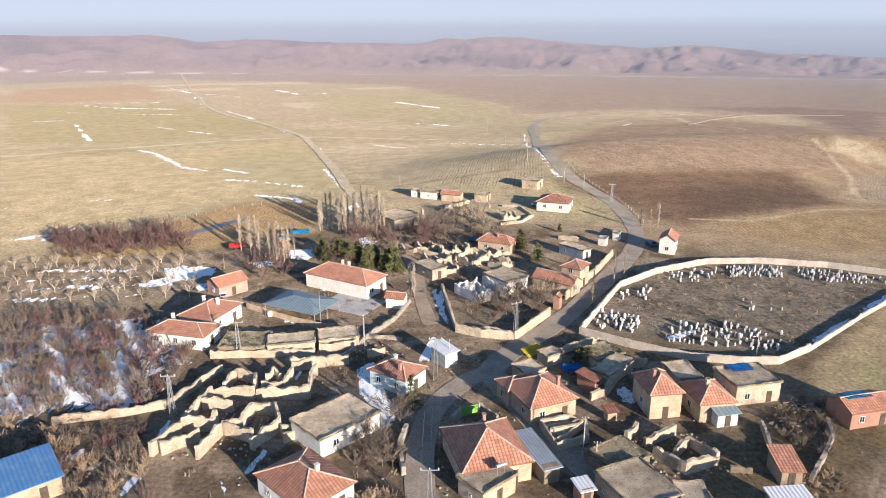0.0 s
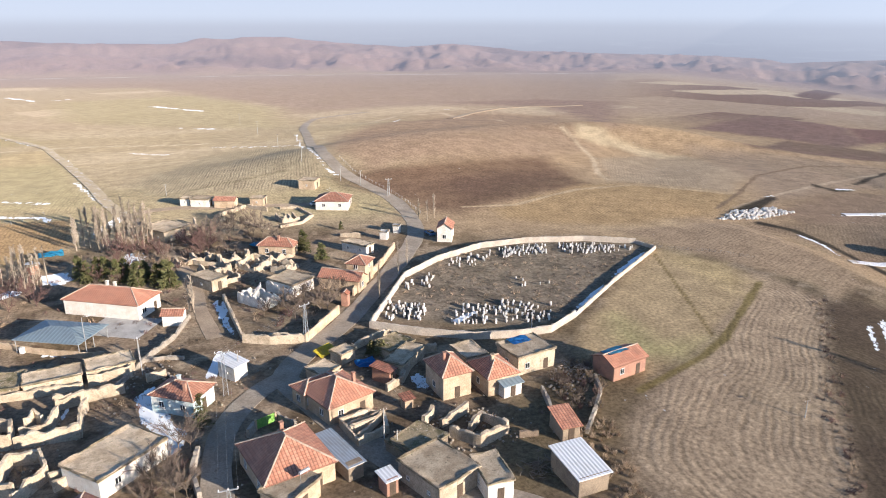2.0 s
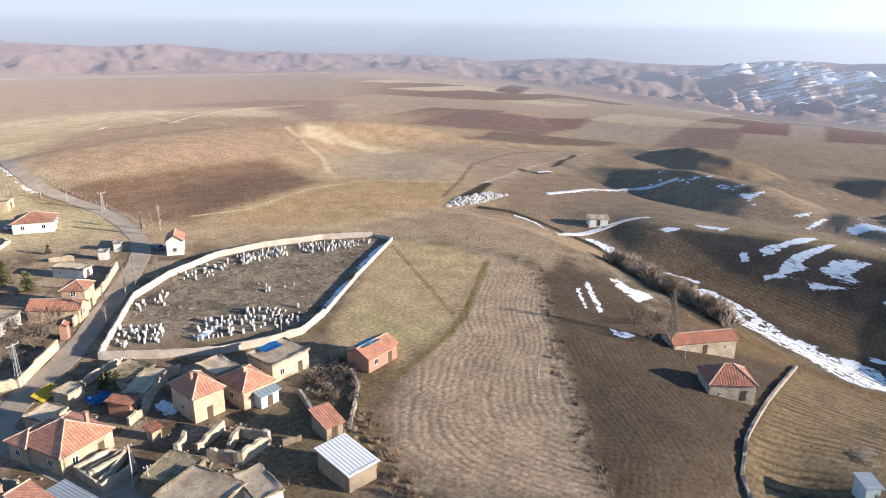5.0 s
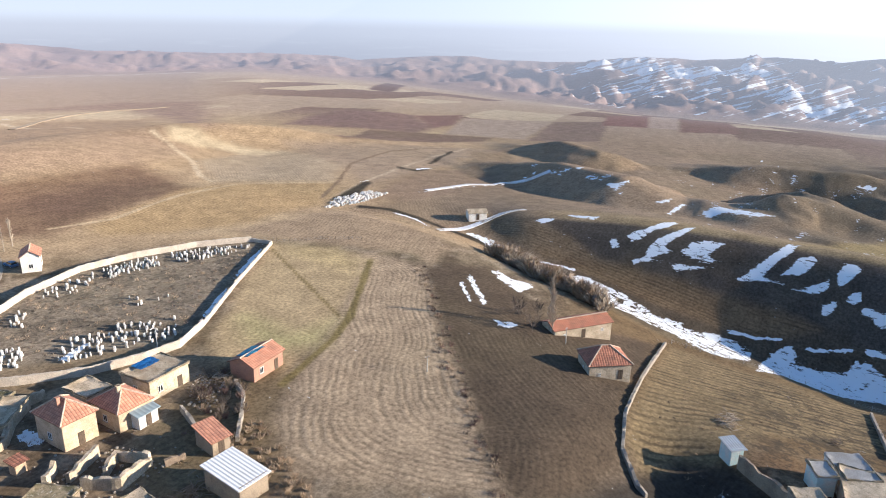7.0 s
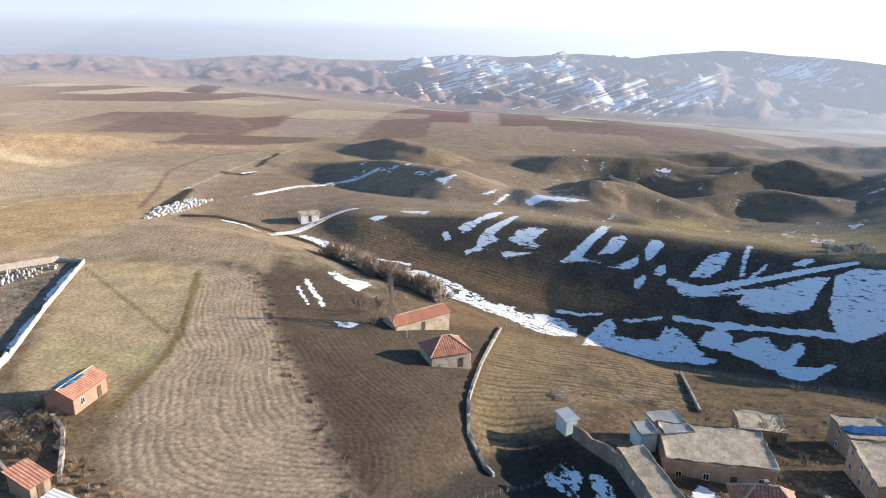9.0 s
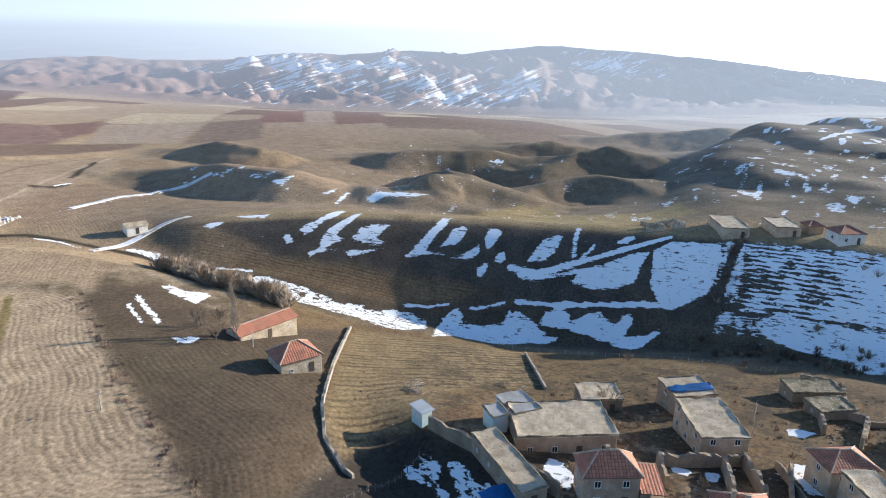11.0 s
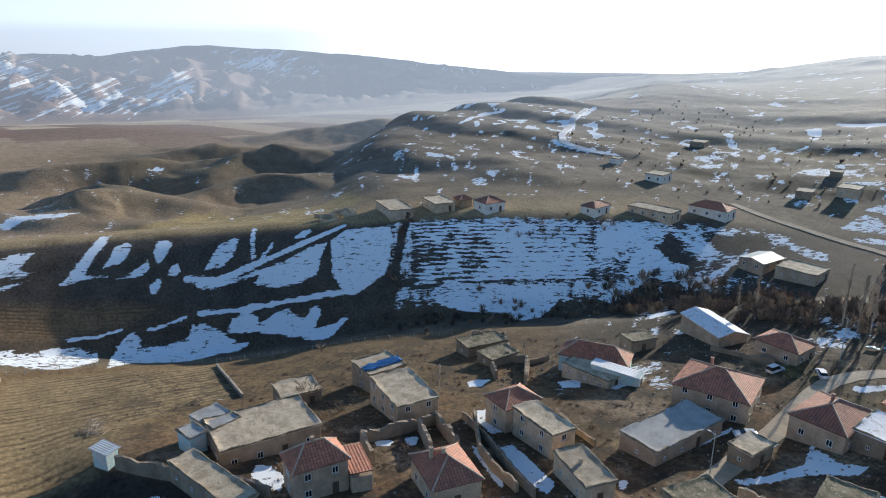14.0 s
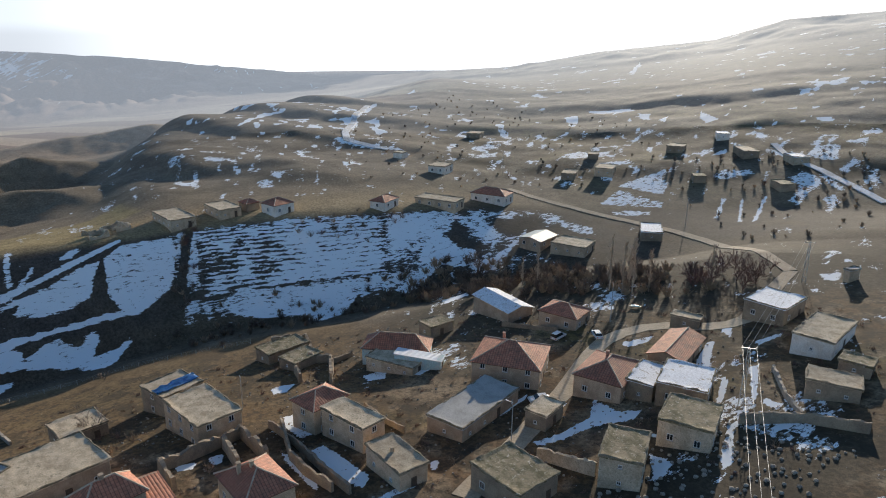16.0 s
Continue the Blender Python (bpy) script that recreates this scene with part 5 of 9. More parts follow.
def sheet_material(name, colour, worn, ribs, roughness, metallic, along=0):
    """Ribbed sheet metal."""
    m, t, s = nodes_of(name)
    xyz = t.nodes.new("ShaderNodeSeparateXYZ")
    t.links.new(t.nodes.new("ShaderNodeUVMap").outputs[0], xyz.inputs[0])
    wave = math_(t, "SINE", math_(t, "MULTIPLY", xyz.outputs[along], ribs))
    p = place_of(t)
    c = blend(t, ramp(t, noisy(t, p, 0.5, 5, 0.7), 0.45, 0.75), colour, worn)
    c = blend(t, math_(t, "MULTIPLY", ramp(t, wave, 0.2, 1.0), 0.35), c, tuple(0.45 * k for k in colour))
    t.links.new(c, s.inputs["Base Color"])
    s.inputs["Roughness"].default_value, s.inputs["Metallic"].default_value = roughness, metallic
    bumped(t, s, wave, 0.6, 0.04)
    return m


ADOBE = surface("adobe", (0.60, 0.505, 0.375), (0.44, 0.355, 0.25), 0.95, 4, 0.45, 0.7, 0.08, 0.08, spots=(0.34, 0.27, 0.19))
ADOBE_DARK = surface("old_adobe", (0.36, 0.285, 0.20), (0.25, 0.195, 0.14), 0.95, 5, 0.4, 0.5, 0.05, 0.1)
WHITEWASH = surface("whitewash", (0.82, 0.79, 0.73), (0.72, 0.66, 0.57), 0.9, 7, 0.5, 0.3, 0.02, 0.04)
CREAM = surface("cream_plaster", (0.61, 0.48, 0.335), (0.45, 0.335, 0.22), 0.92, 6, 0.45, 0.35, 0.03, 0.08)
GREY_PLASTER = surface("grey_plaster", (0.47, 0.36, 0.255), (0.35, 0.26, 0.18), 0.92, 6, 0.5, 0.4, 0.03, 0.08)
PINK = surface("pink_plaster", (0.60, 0.36, 0.27), (0.50, 0.31, 0.24), 0.9, 6, 0.5, 0.3, 0.02)
TURQUOISE = surface("turquoise_wash", (0.50, 0.66, 0.66), (0.70, 0.68, 0.62), 0.9, 6, 0.5, 0.3, 0.02)
BRICK = surface("brick_wall", (0.46, 0.25, 0.17), (0.37, 0.21, 0.15), 0.9, 9, 0.8, 0.5, 0.03)
CEMENT = surface("cement", (0.46, 0.445, 0.42), (0.36, 0.345, 0.32), 0.9, 5, 0.4, 0.35, 0.03)
MUD_ROOF = surface("mud_roof", (0.60, 0.49, 0.345), (0.40, 0.31, 0.205), 0.95, 4.5, 0.5, 0.6, 0.06, 0.2, spots=(0.25, 0.205, 0.135))
MOSS_ROOF = surface("mossy_mud_roof", (0.34, 0.27, 0.165), (0.12, 0.105, 0.045), 0.95, 3, 0.55, 0.7, 0.09, 0.08, spots=(0.62, 0.55, 0.44))
ROOF_EDGE = surface("clay_roof_edge", (0.30, 0.24, 0.165), (0.16, 0.135, 0.08), 0.95, 5, 1.2, 0.6, 0.06, 0.15)
SNOW_ROOF = surface("snowy_mud_roof", (0.84, 0.85, 0.88), (0.8, 0.82, 0.85), 0.85, 3, 0.3, 0.4, 0.05, 0.0, spots=(0.32, 0.27, 0.2))
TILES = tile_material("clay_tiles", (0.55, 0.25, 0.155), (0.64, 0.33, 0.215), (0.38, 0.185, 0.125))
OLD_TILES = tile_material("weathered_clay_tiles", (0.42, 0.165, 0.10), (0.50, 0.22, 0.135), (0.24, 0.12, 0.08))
MORTAR = surface("ridge_mortar", (0.60, 0.49, 0.38), (0.46, 0.33, 0.24), 0.9, 6, 0.8, 0.3, 0.02)
ZINC = sheet_material("zinc_sheet", (0.50, 0.53, 0.55), (0.42, 0.41, 0.38), 14.0, 0.5, 0.35)
WHITE_SHEET = sheet_material("white_sheet", (0.80, 0.81, 0.82), (0.72, 0.71, 0.68), 11.0, 0.5, 0.0)
BLUE_SHEET = sheet_material("blue_sheet", (0.10, 0.24, 0.48), (0.20, 0.34, 0.52), 11.0, 0.5, 0.0)
SLATE_SHEET = sheet_material("grey_blue_sheet", (0.29, 0.36, 0.385), (0.25, 0.30, 0.31), 8.0, 0.6, 0.1)
WOOD = surface("weathered_wood", (0.27, 0.205, 0.145), (0.19, 0.145, 0.105), 0.9, 9, 1.5, 0.4, 0.02)
DARK_WOOD = surface("dark_wood", (0.13, 0.09, 0.06), (0.09, 0.065, 0.045), 0.85, 9, 1.5, 0.4, 0.02)
PAINTED_WHITE = surface("white_paint", (0.78, 0.78, 0.76), (0.7, 0.69, 0.66), 0.5, 9, 1.5, 0.1, 0.01)
PAINTED_BLUE = surface("blue_paint", (0.10, 0.22, 0.42), (0.14, 0.25, 0.40), 0.5, 9, 1.5, 0.1, 0.01)
STEEL = surface("galvanised_steel", (0.50, 0.51, 0.51), (0.42, 0.42, 0.41), 0.5, 9, 1.5, 0.1, 0.01, 0, 0.5)
CONCRETE = surface("pole_concrete", (0.52, 0.50, 0.46), (0.44, 0.42, 0.39), 0.9, 8, 1.0, 0.2, 0.01)
SNOW = surface("old_snow", (0.82, 0.84, 0.88), (0.74, 0.76, 0.8), 0.8, 3, 0.6, 0.5, 0.06)
STONE = surface("field_stone", (0.42, 0.37, 0.30), (0.31, 0.27, 0.22), 0.95, 6, 1.0, 0.5, 0.05, 0.15)
TARP_BLUE = surface("blue_tarpaulin", (0.03, 0.20, 0.56), (0.06, 0.27, 0.62), 0.45, 2.5, 1.0, 0.8, 0.12)
TARP_SKY = surface("sky_blue_tarpaulin", (0.05, 0.36, 0.62), (0.10, 0.45, 0.66), 0.45, 2.5, 1.0, 0.8, 0.12)
TARP_YELLOW = surface("yellow_tarpaulin", (0.74, 0.60, 0.05), (0.66, 0.54, 0.08), 0.5, 2.5, 1.0, 0.6, 0.08)
GREEN_PAINT = surface("green_paint", (0.20, 0.42, 0.07), (0.26, 0.46, 0.12), 0.5, 4, 1.0, 0.2, 0.02)
RED_PAINT = surface("red_paint", (0.55, 0.03, 0.03), (0.45, 0.04, 0.03), 0.35, 4, 1.0, 0.05, 0.01)


def glass_material():
    m, t, s = nodes_of("window_glass")
    s.inputs["Base Color"].default_value = (0.025, 0.028, 0.03, 1)
    s.inputs["Roughness"].default_value = 0.06
    return m


GLASS = glass_material()


# ---- houses ----
def window_meshes():
    made = {}
    for key, w, h in (("small", 0.6, 0.6), ("plain", 1.0, 1.15), ("wide", 1.5, 1.2)):
        bm = bmesh.new()
        for x0, z0, x1, z1 in ((-w / 2, 0, -w / 2 + 0.08, h), (w / 2 - 0.08, 0, w / 2, h), (-w / 2, 0, w / 2, 0.08), (-w / 2, h - 0.08, w / 2, h), (-0.035, 0.08, 0.035, h - 0.08)):
            box(bm, x0, -0.07, z0, x1, 0.04, z1)
        frame_ = bpy.data.meshes.new("window_frame")
        bm.to_mesh(frame_)
        bm.free()
        frame_.materials.append(PAINTED_WHITE)
        bm = bmesh.new()
        box(bm, -w / 2 + 0.07, -0.025, 0.07, w / 2 - 0.07, 0.02, h - 0.07)
        pane = bpy.data.meshes.new("pane")
        bm.to_mesh(pane)
        bm.free()
        pane.materials.append(GLASS)
        bm = bmesh.new()
        box(bm, -w / 2 - 0.1, -0.16, -0.08, w / 2 + 0.1, 0.02, -0.01)
        sill = bpy.data.meshes.new("sill")
        bm.to_mesh(sill)
        bm.free()
        sill.materials.append(CEMENT)
        made[key] = (frame_, pane, sill)
    return made


def door_mesh():
    bm = bmesh.new()
    box(bm, -0.5, -0.05, 0, 0.5, 0.03, 2.05)
    for x in (-0.24, 0.24):
        for z in (0.25, 1.15):
            box(bm, x - 0.18, -0.08, z, x + 0.18, -0.04, z + 0.75)
    me = bpy.data.meshes.new("door")
    bm.to_mesh(me)
    bm.free()
    return me


WINDOWS, DOOR = window_meshes(), door_mesh()
DOORS = {}


def window(parent, m, kind="plain"):
    frame_, pane, sill = WINDOWS[kind]
    w = share("window", frame_, parent, m)
    share("pane", pane, w, Matrix())
    share("sill", sill, w, Matrix())


def door(parent, m, material):
    if material.name not in DOORS:
        me = DOOR.copy()
        me.materials.append(material)
        DOORS[material.name] = me
    share("door", DOORS[material.name], parent, m)


def laid(bm, face, along):
    """Roof coordinates in metres: along the eave and up the slope."""
    uv = bm.loops.layers.uv.verify()
    n = face.normal
    a = (Vector(along) - n * n.dot(Vector(along))).normalized()
    up = n.cross(a)
    for l in face.loops:
        l[uv].uv = (l.vert.co.dot(a), l.vert.co.dot(up))


def slab(bm, top, thick):
    """A roof from flat top faces (lists of points), with an underside thick metres below."""
    verts = {}

    def vert(p, low):
        key = (round(p[0], 4), round(p[1], 4), round(p[2], 4), low)
        if key not in verts:
            verts[key] = bm.verts.new((p[0], p[1], p[2] - (thick if low else 0)))
        return verts[key]

    edges = {}
    for points in top:
        f = bm.faces.new([vert(p, False) for p in points])
        f.normal_update()
        n = f.normal
        flat = Vector((-n.y, n.x, 0)) if abs(n.z) < 0.999 else Vector((1, 0, 0))
        laid(bm, f, flat)
        bm.faces.new([vert(p, True) for p in reversed(points)])
        for a, b in zip(points, points[1:] + points[:1]):
            edges[(vert(a, False), vert(b, False))] = (a, b)
    for (va, vb), (a, b) in list(edges.items()):
        if (vb, va) not in edges:
            bm.faces.new((vb, va, vert(a, True), vert(b, True)))


def pitched(long, wide, tall, rise, over, kind):
    """Top faces, ridge lines and gable ends of a roof over a block that lies along x."""
    a, b, z0, z1 = long / 2 + over, wide / 2 + over, tall - 0.05, tall + rise
    A, B, C, D = (-a, -b, z0), (a, -b, z0), (a, b, z0), (-a, b, z0)
    if kind == "hip":
        if long >= wide:
            d = max(a - b, 0.12)
            P, Q = (-d, 0, z1), (d, 0, z1)
            top = [[A, B, Q, P], [B, C, Q], [C, D, P, Q], [D, A, P]]
            lines = [(A, P), (D, P), (B, Q), (C, Q), (P, Q)]
        else:
            d = max(b - a, 0.12)
            P, Q = (0, -d, z1), (0, d, z1)
            top = [[A, B, P], [B, C, Q, P], [C, D, Q], [D, A, P, Q]]
            lines = [(A, P), (B, P), (C, Q), (D, Q), (P, Q)]
        return top, lines, []
    if kind == "gable":
        P, Q = (-a, 0, z1), (a, 0, z1)
        ends = [[(s * long / 2, -wide / 2, tall - 0.1), (s * long / 2, wide / 2, tall - 0.1), (s * long / 2, 0, tall + rise * 0.92)] for s in (-1, 1)]
        return [[A, B, Q, P], [C, D, P, Q]], [(P, Q)], ends
    C, D = (a, b, z1), (-a, b, z1)
    return [[A, B, C, D]], [], []


def flat_roof(bm, long, wide, tall, over, seed):
    """An earth roof: gently uneven, with a crumbling edge that stands a little proud."""
    n, k = max(6, int(long / 0.55)), max(6, int(wide / 0.55))
    us, vs = [0, 0.012, 0.5 / n] + [i / n for i in range(1, n)] + [1 - 0.5 / n, 0.988, 1], [0, 0.012, 0.5 / k] + [j / k for j in range(1, k)] + [1 - 0.5 / k, 0.988, 1]
    uu, vv = np.meshgrid(us, vs)
    x, y = (uu - 0.5) * (long + 2 * over), (vv - 0.5) * (wide + 2 * over)
    px, py = x + seed * 3.7, y - seed * 1.9
    gap = np.minimum(np.minimum(uu, 1 - uu) * (long + 2 * over), np.minimum(vv, 1 - vv) * (wide + 2 * over))
    worn = step(-0.3, 0.5, rough(px, py, 1.7, 71, 3))
    z = tall + 0.13 + 0.05 * rough(px, py, 3.0, 70, 3) + (0.05 + 0.2 * worn) * (1 - step(0.15, 0.75, gap))
    x = x + 0.13 * rough(px, py, 1.3, 72, 2) * (1 - step(0, 0.6, gap))
    y = y + 0.13 * rough(px, py, 1.3, 73, 2) * (1 - step(0, 0.6, gap))
    rows = [[bm.verts.new(p) for p in zip(*row)] for row in zip(x.tolist(), y.tolist(), z.tolist())]
    uv = bm.loops.layers.uv.verify()
    for a, b in zip(rows, rows[1:]):
        for i in range(len(us) - 1):
            f = bm.faces.new((a[i], a[i + 1], b[i + 1], b[i]))
            f.smooth = True
            for l in f.loops:
                l[uv].uv = l.vert.co.xy
    rim = rows[0] + [r[-1] for r in rows[1:]] + rows[-1][-2::-1] + [r[0] for r in rows[-2:0:-1]]
    rim = [bm.verts.new(v.co) for v in rim]
    low = [bm.verts.new((v.co.x, v.co.y, tall - 0.12)) for v in rim]
    ring_faces(bm, [low, rim])
    bm.faces.new(low[::-1])


def crumbled_edge(bm, long, wide, tall, over, seed):
    """The ragged clay lip round an earth roof."""
    a, b = long / 2 + over - 0.08, wide / 2 + over - 0.08
    corners = [(-a, -b), (a, -b), (a, b), (-a, b)]
    for (ax, ay), (bx, by) in zip(corners, corners[1:] + corners[:1]):
        n = max(4, int(math.hypot(bx - ax, by - ay) / 0.6))
        points, radii = [], []
        for k in range(n + 1):
            x, y = ax + (bx - ax) * k / n, ay + (by - ay) * k / n
            w = float(rough(x + seed * 3.1, y + seed, 1.4, 74, 3))
            points.append((x + 0.1 * w, y + 0.1 * float(rough(x + seed, y, 1.1, 75, 2)), tall + 0.17 + 0.1 * w))
            radii.append(max(0.05, 0.17 + 0.16 * w))
        tube(bm, points, radii, 5)


def house(name, x, y, turn, long, wide, tall, roof, walls, roofing, label, rise=0.0, over=0.35, windows="plain", sides="snew", chimney=0, doors=DARK_WOOD, door_side="s", snow=0, category="house", deep=2.0, annex=""):
    """A house whose first side (s) faces its own -y. sides: the sides that have windows."""
    spots = [(x + math.cos(radians(turn)) * u - math.sin(radians(turn)) * v, y + math.sin(radians(turn)) * u + math.cos(radians(turn)) * v) for u in (-long / 2, long / 2) for v in (-wide / 2, wide / 2)]
    z = float(np.mean([land(*p) for p in spots]))
    low = float(min(land(*p) for p in spots)) - z - 0.3
    seed = int(abs(x) * 31 + abs(y) * 17)
    rnd = random.Random(seed)
    top = thing(name, x, y, z, turn, label, category)
    bm = bmesh.new()
    box(bm, -long / 2, -wide / 2, low, long / 2, wide / 2, tall)
    bmesh.ops.bevel(bm, geom=bm.edges[:], offset=0.05, segments=1, affect="EDGES")
    body = part("wall", bm, walls, top)
    frames = {"s": (pose(0, -wide / 2, 0), long), "n": (pose(0, wide / 2, 0, 0, 0, 180), long), "e": (pose(long / 2, 0, 0, 0, 0, 90), wide), "w": (pose(-long / 2, 0, 0, 0, 0, -90), wide)}
    for side in sides:
        m, l = frames[side]
        n = max(1, int(l / 3.9)) if windows else 0
        for floor_ in range(2 if tall > 4.6 else 1):
            for k in range(n):
                u = (k + 0.5) / n * l - l / 2
                if side == door_side and floor_ == 0 and k == n // 2:
                    door(top, m @ pose(u, 0, 0.05), doors)
                elif l > 1.8:
                    window(top, m @ pose(u, 0, (1.0 if tall < 4.6 else 0.9) + 2.75 * floor_), windows if l > 2.6 else "small")
    if roof == "flat":
        bm = bmesh.new()
        flat_roof(bm, long, wide, tall, over * 0.5, seed)
        part("roof", bm, roofing, top)
        part("roof_edge", new_bm(crumbled_edge, long, wide, tall, over * 0.5, seed), ROOF_EDGE, top)
    else:
        faces, lines, ends = pitched(long, wide, tall, rise or 0.24 * min(long, wide), over, roof)
        bm = bmesh.new()
        slab(bm, faces, 0.14)
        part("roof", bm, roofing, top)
        if roofing in (TILES, OLD_TILES):
            for a, b in lines:
                bm = bmesh.new()
                tube(bm, [a, b], 0.14, 5)
                part("ridge_cap", bm, MORTAR, top)
        for tri in ends:
            bm = bmesh.new()
            s = 1 if tri[0][0] > 0 else -1
            a = [bm.verts.new(p) for p in tri]
            b = [bm.verts.new((p[0] - s * 0.25, p[1], p[2])) for p in tri]
            ring_faces(bm, [a, b])
            bm.faces.new(a)
            bm.faces.new(b[::-1])
            part("gable", bm, walls, top)
    for k in range(chimney):
        bm = bmesh.new()
        cx, cy = rnd.uniform(-0.28, 0.28) * long, rnd.uniform(-0.28, 0.28) * wide
        high = tall + (rise or 0.24 * min(long, wide) if roof != "flat" else 0.3)
        box(bm, cx - 0.25, cy - 0.25, tall, cx + 0.25, cy + 0.25, high + 0.55)
        box(bm, cx - 0.32, cy - 0.32, high + 0.55, cx + 0.32, cy + 0.32, high + 0.65)
        part("chimney", bm, walls if rnd.random() < 0.6 else BRICK, top)
    return top


# ---- walls that follow the ground ----
def wall_run(bm, points, tall, thick, ragged, seed, sink=0.4, pitch=0.5):
    """A standing wall along points of the plan, with an uneven top."""
    line = []
    for (ax, ay), (bx, by) in zip(points, points[1:]):
        n = max(1, int(math.hypot(bx - ax, by - ay) / pitch))
        line += [(ax + (bx - ax) * k / n, ay + (by - ay) * k / n) for k in range(n)]
    line.append(points[-1])
    loops = []
    for k, (px, py) in enumerate(line):
        a, b = line[max(k - 1, 0)], line[min(k + 1, len(line) - 1)]
        dx, dy = b[0] - a[0], b[1] - a[1]
        l = math.hypot(dx, dy) or 1
        ox, oy = -dy / l * thick / 2, dx / l * thick / 2
        g = float(land(px, py))
        h = tall * (1 + ragged * (0.9 * float(rough(px, py, 1.9, seed, 2)) - 0.2 + 0.5 * float(rough(px, py, 0.7, seed + 5, 1))))
        j = 0.14 * float(rough(px, py, 1.1, seed + 9, 2))
        ox, oy = ox * (1 + 1.6 * j), oy * (1 + 1.6 * j)
        loops.append([bm.verts.new(p) for p in ((px + ox * 1.12, py + oy * 1.12, g - sink), (px + ox * 0.85, py + oy * 0.85, g + h + j), (px - ox * 0.85, py - oy * 0.85, g + h - j), (px - ox * 1.12, py - oy * 1.12, g - sink))])
    ring_faces(bm, loops)
    bm.faces.new(loops[0][::-1])
    bm.faces.new(loops[-1])


def wall(name, points, tall, thick, ragged, material, label, category="wall", kind=""):
    bm = bmesh.new()
    wall_run(bm, points, tall, thick, ragged, int(abs(points[0][0]) * 7 + abs(points[0][1])))
    return tagged(part(name, bm, material), label, category, kind=kind)


def ruin(name, runs, tall, thick, ragged, material, label):
    """A roofless house: each standing wall is a part."""
    cx, cy = np.mean([p for run in runs for p in run], 0)
    top = thing(name, float(cx), float(cy), float(land(cx, cy)), 0, label, "ruin")
    back = top.matrix_world.inverted()
    for k, run in enumerate(runs):
        bm = bmesh.new()
        wall_run(bm, run, tall, thick, ragged, k * 13 + int(abs(cx)))
        bm.transform(back)
        part("wall", bm, material, top)
    return top


# ---- the houses ----
house("school_building", -22.5, 157.3, 60, 8.0, 17.9, 3.5, "hip", WHITEWASH, TILES, "long white schoolhouse with a red tiled hip roof", chimney=2, rise=2.2, windows="wide", sides="se")
house("yard_hut", -9.6, 145.6, 165, 4.1, 3.0, 2.5, "gable", WHITEWASH, TILES, "small white hut with an orange tiled roof beside the school", rise=0.9, windows="", sides="s", doors=PAINTED_BLUE)
house("village_house", -51.1, 127.9, 76, 6.1, 12.4, 3.0, "hip", WHITEWASH, TILES, "white village house with a wide pale-red tiled roof", sides="sw", chimney=1)
house("village_house", -48.5, 137.0, 69, 10.0, 8.1, 3.2, "hip", WHITEWASH, TILES, "white village house with a tiled roof and roof panel", sides="sw", chimney=2)
house("village_house", -50.2, 154.8, 45, 7.3, 5.8, 3.0, "gable", PINK, TILES, "small pink-walled house with a tiled gable roof", sides="sw", rise=1.4)
house("metal_roof_house", -57.0, 80.0, 40, 9.3, 7.3, 3.0, "shed", CREAM, BLUE_SHEET, "pale house under a blue ribbed metal roof", sides="sw", rise=1.0)
house("village_house", -17.8, 79.1, 45, 8.2, 10.7, 3.2, "hip", WHITEWASH, TILES, "white house with a bright red tiled hip roof", sides="sw", chimney=1)
house("old_house", -15.9, 94.6, 134, 7.8, 11.2, 3.0, "flat", WHITEWASH, MUD_ROOF, "old whitewashed house with a sagging grey earth roof", sides="sw", windows="plain")
house("village_house", -7.2, 110.2, 56, 5.9, 7.9, 3.2, "hip", TURQUOISE, TILES, "turquoise and white house with a low red tiled roof", sides="sw", chimney=2, rise=1.5)
house("white_building", 1.0, 118.3, 40, 3.0, 4.2, 2.9, "shed", WHITEWASH, WHITE_SHEET, "small tall white building on the village square", rise=0.5, windows="small", sides="w")
house("village_house", 6.9, 86.8, 15, 9.9, 11.1, 3.2, "hip", CREAM, TILES, "large house with a steep weathered red tiled roof", sides="sw", chimney=1, rise=3.0)
house("village_house", 16.7, 102.3, 23, 8.4, 9.2, 3.2, "hip", CREAM, TILES, "cream house with red tiled hip roof at the road", sides="sw", chimney=1, rise=2.4)
house("brick_shed", 26.2, 108.2, 43, 1.9, 3.7, 2.5, "shed", BRICK, OLD_TILES, "small red brick shed with a low tiled roof", rise=0.4, windows="small", sides="s")
house("village_house", 36.1, 102.0, 8, 5.3, 7.0, 4.5, "hip", CREAM, TILES, "tall cream house with a red tiled hip roof", sides="sw", chimney=1, rise=2.2)
house("village_house", 44.0, 100.8, 8, 5.9, 6.9, 3.5, "hip", CREAM, TILES, "cream house with bright red tiles and a metal-roofed annex", sides="sw", chimney=2, rise=2.0)
house("annex_shed", 45.5, 96.9, 12, 3.6, 1.9, 2.4, "shed", WHITEWASH, SLATE_SHEET, "white annex with a grey-blue metal roof", rise=0.5, windows="small", sides="s")
house("flat_roof_house", 42.1, 108.1, 11, 4.3, 5.9, 3.5, "flat", GREY_PLASTER, MUD_ROOF, "grey house with a flat earth roof edged in sheet metal", sides="sw")
house("flat_roof_house", 52.7, 106.3, 12, 8.3, 6.8, 3.5, "flat", ADOBE, MUD_ROOF, "tan mud-brick house with flat earth roof", sides="sw")
house("farm_shed", 67.7, 98.4, 14, 8.0, 5.3, 3.0, "gable", BRICK, TILES, "brick shed with tiled gable roof under a tarpaulin", rise=1.3, sides="s")
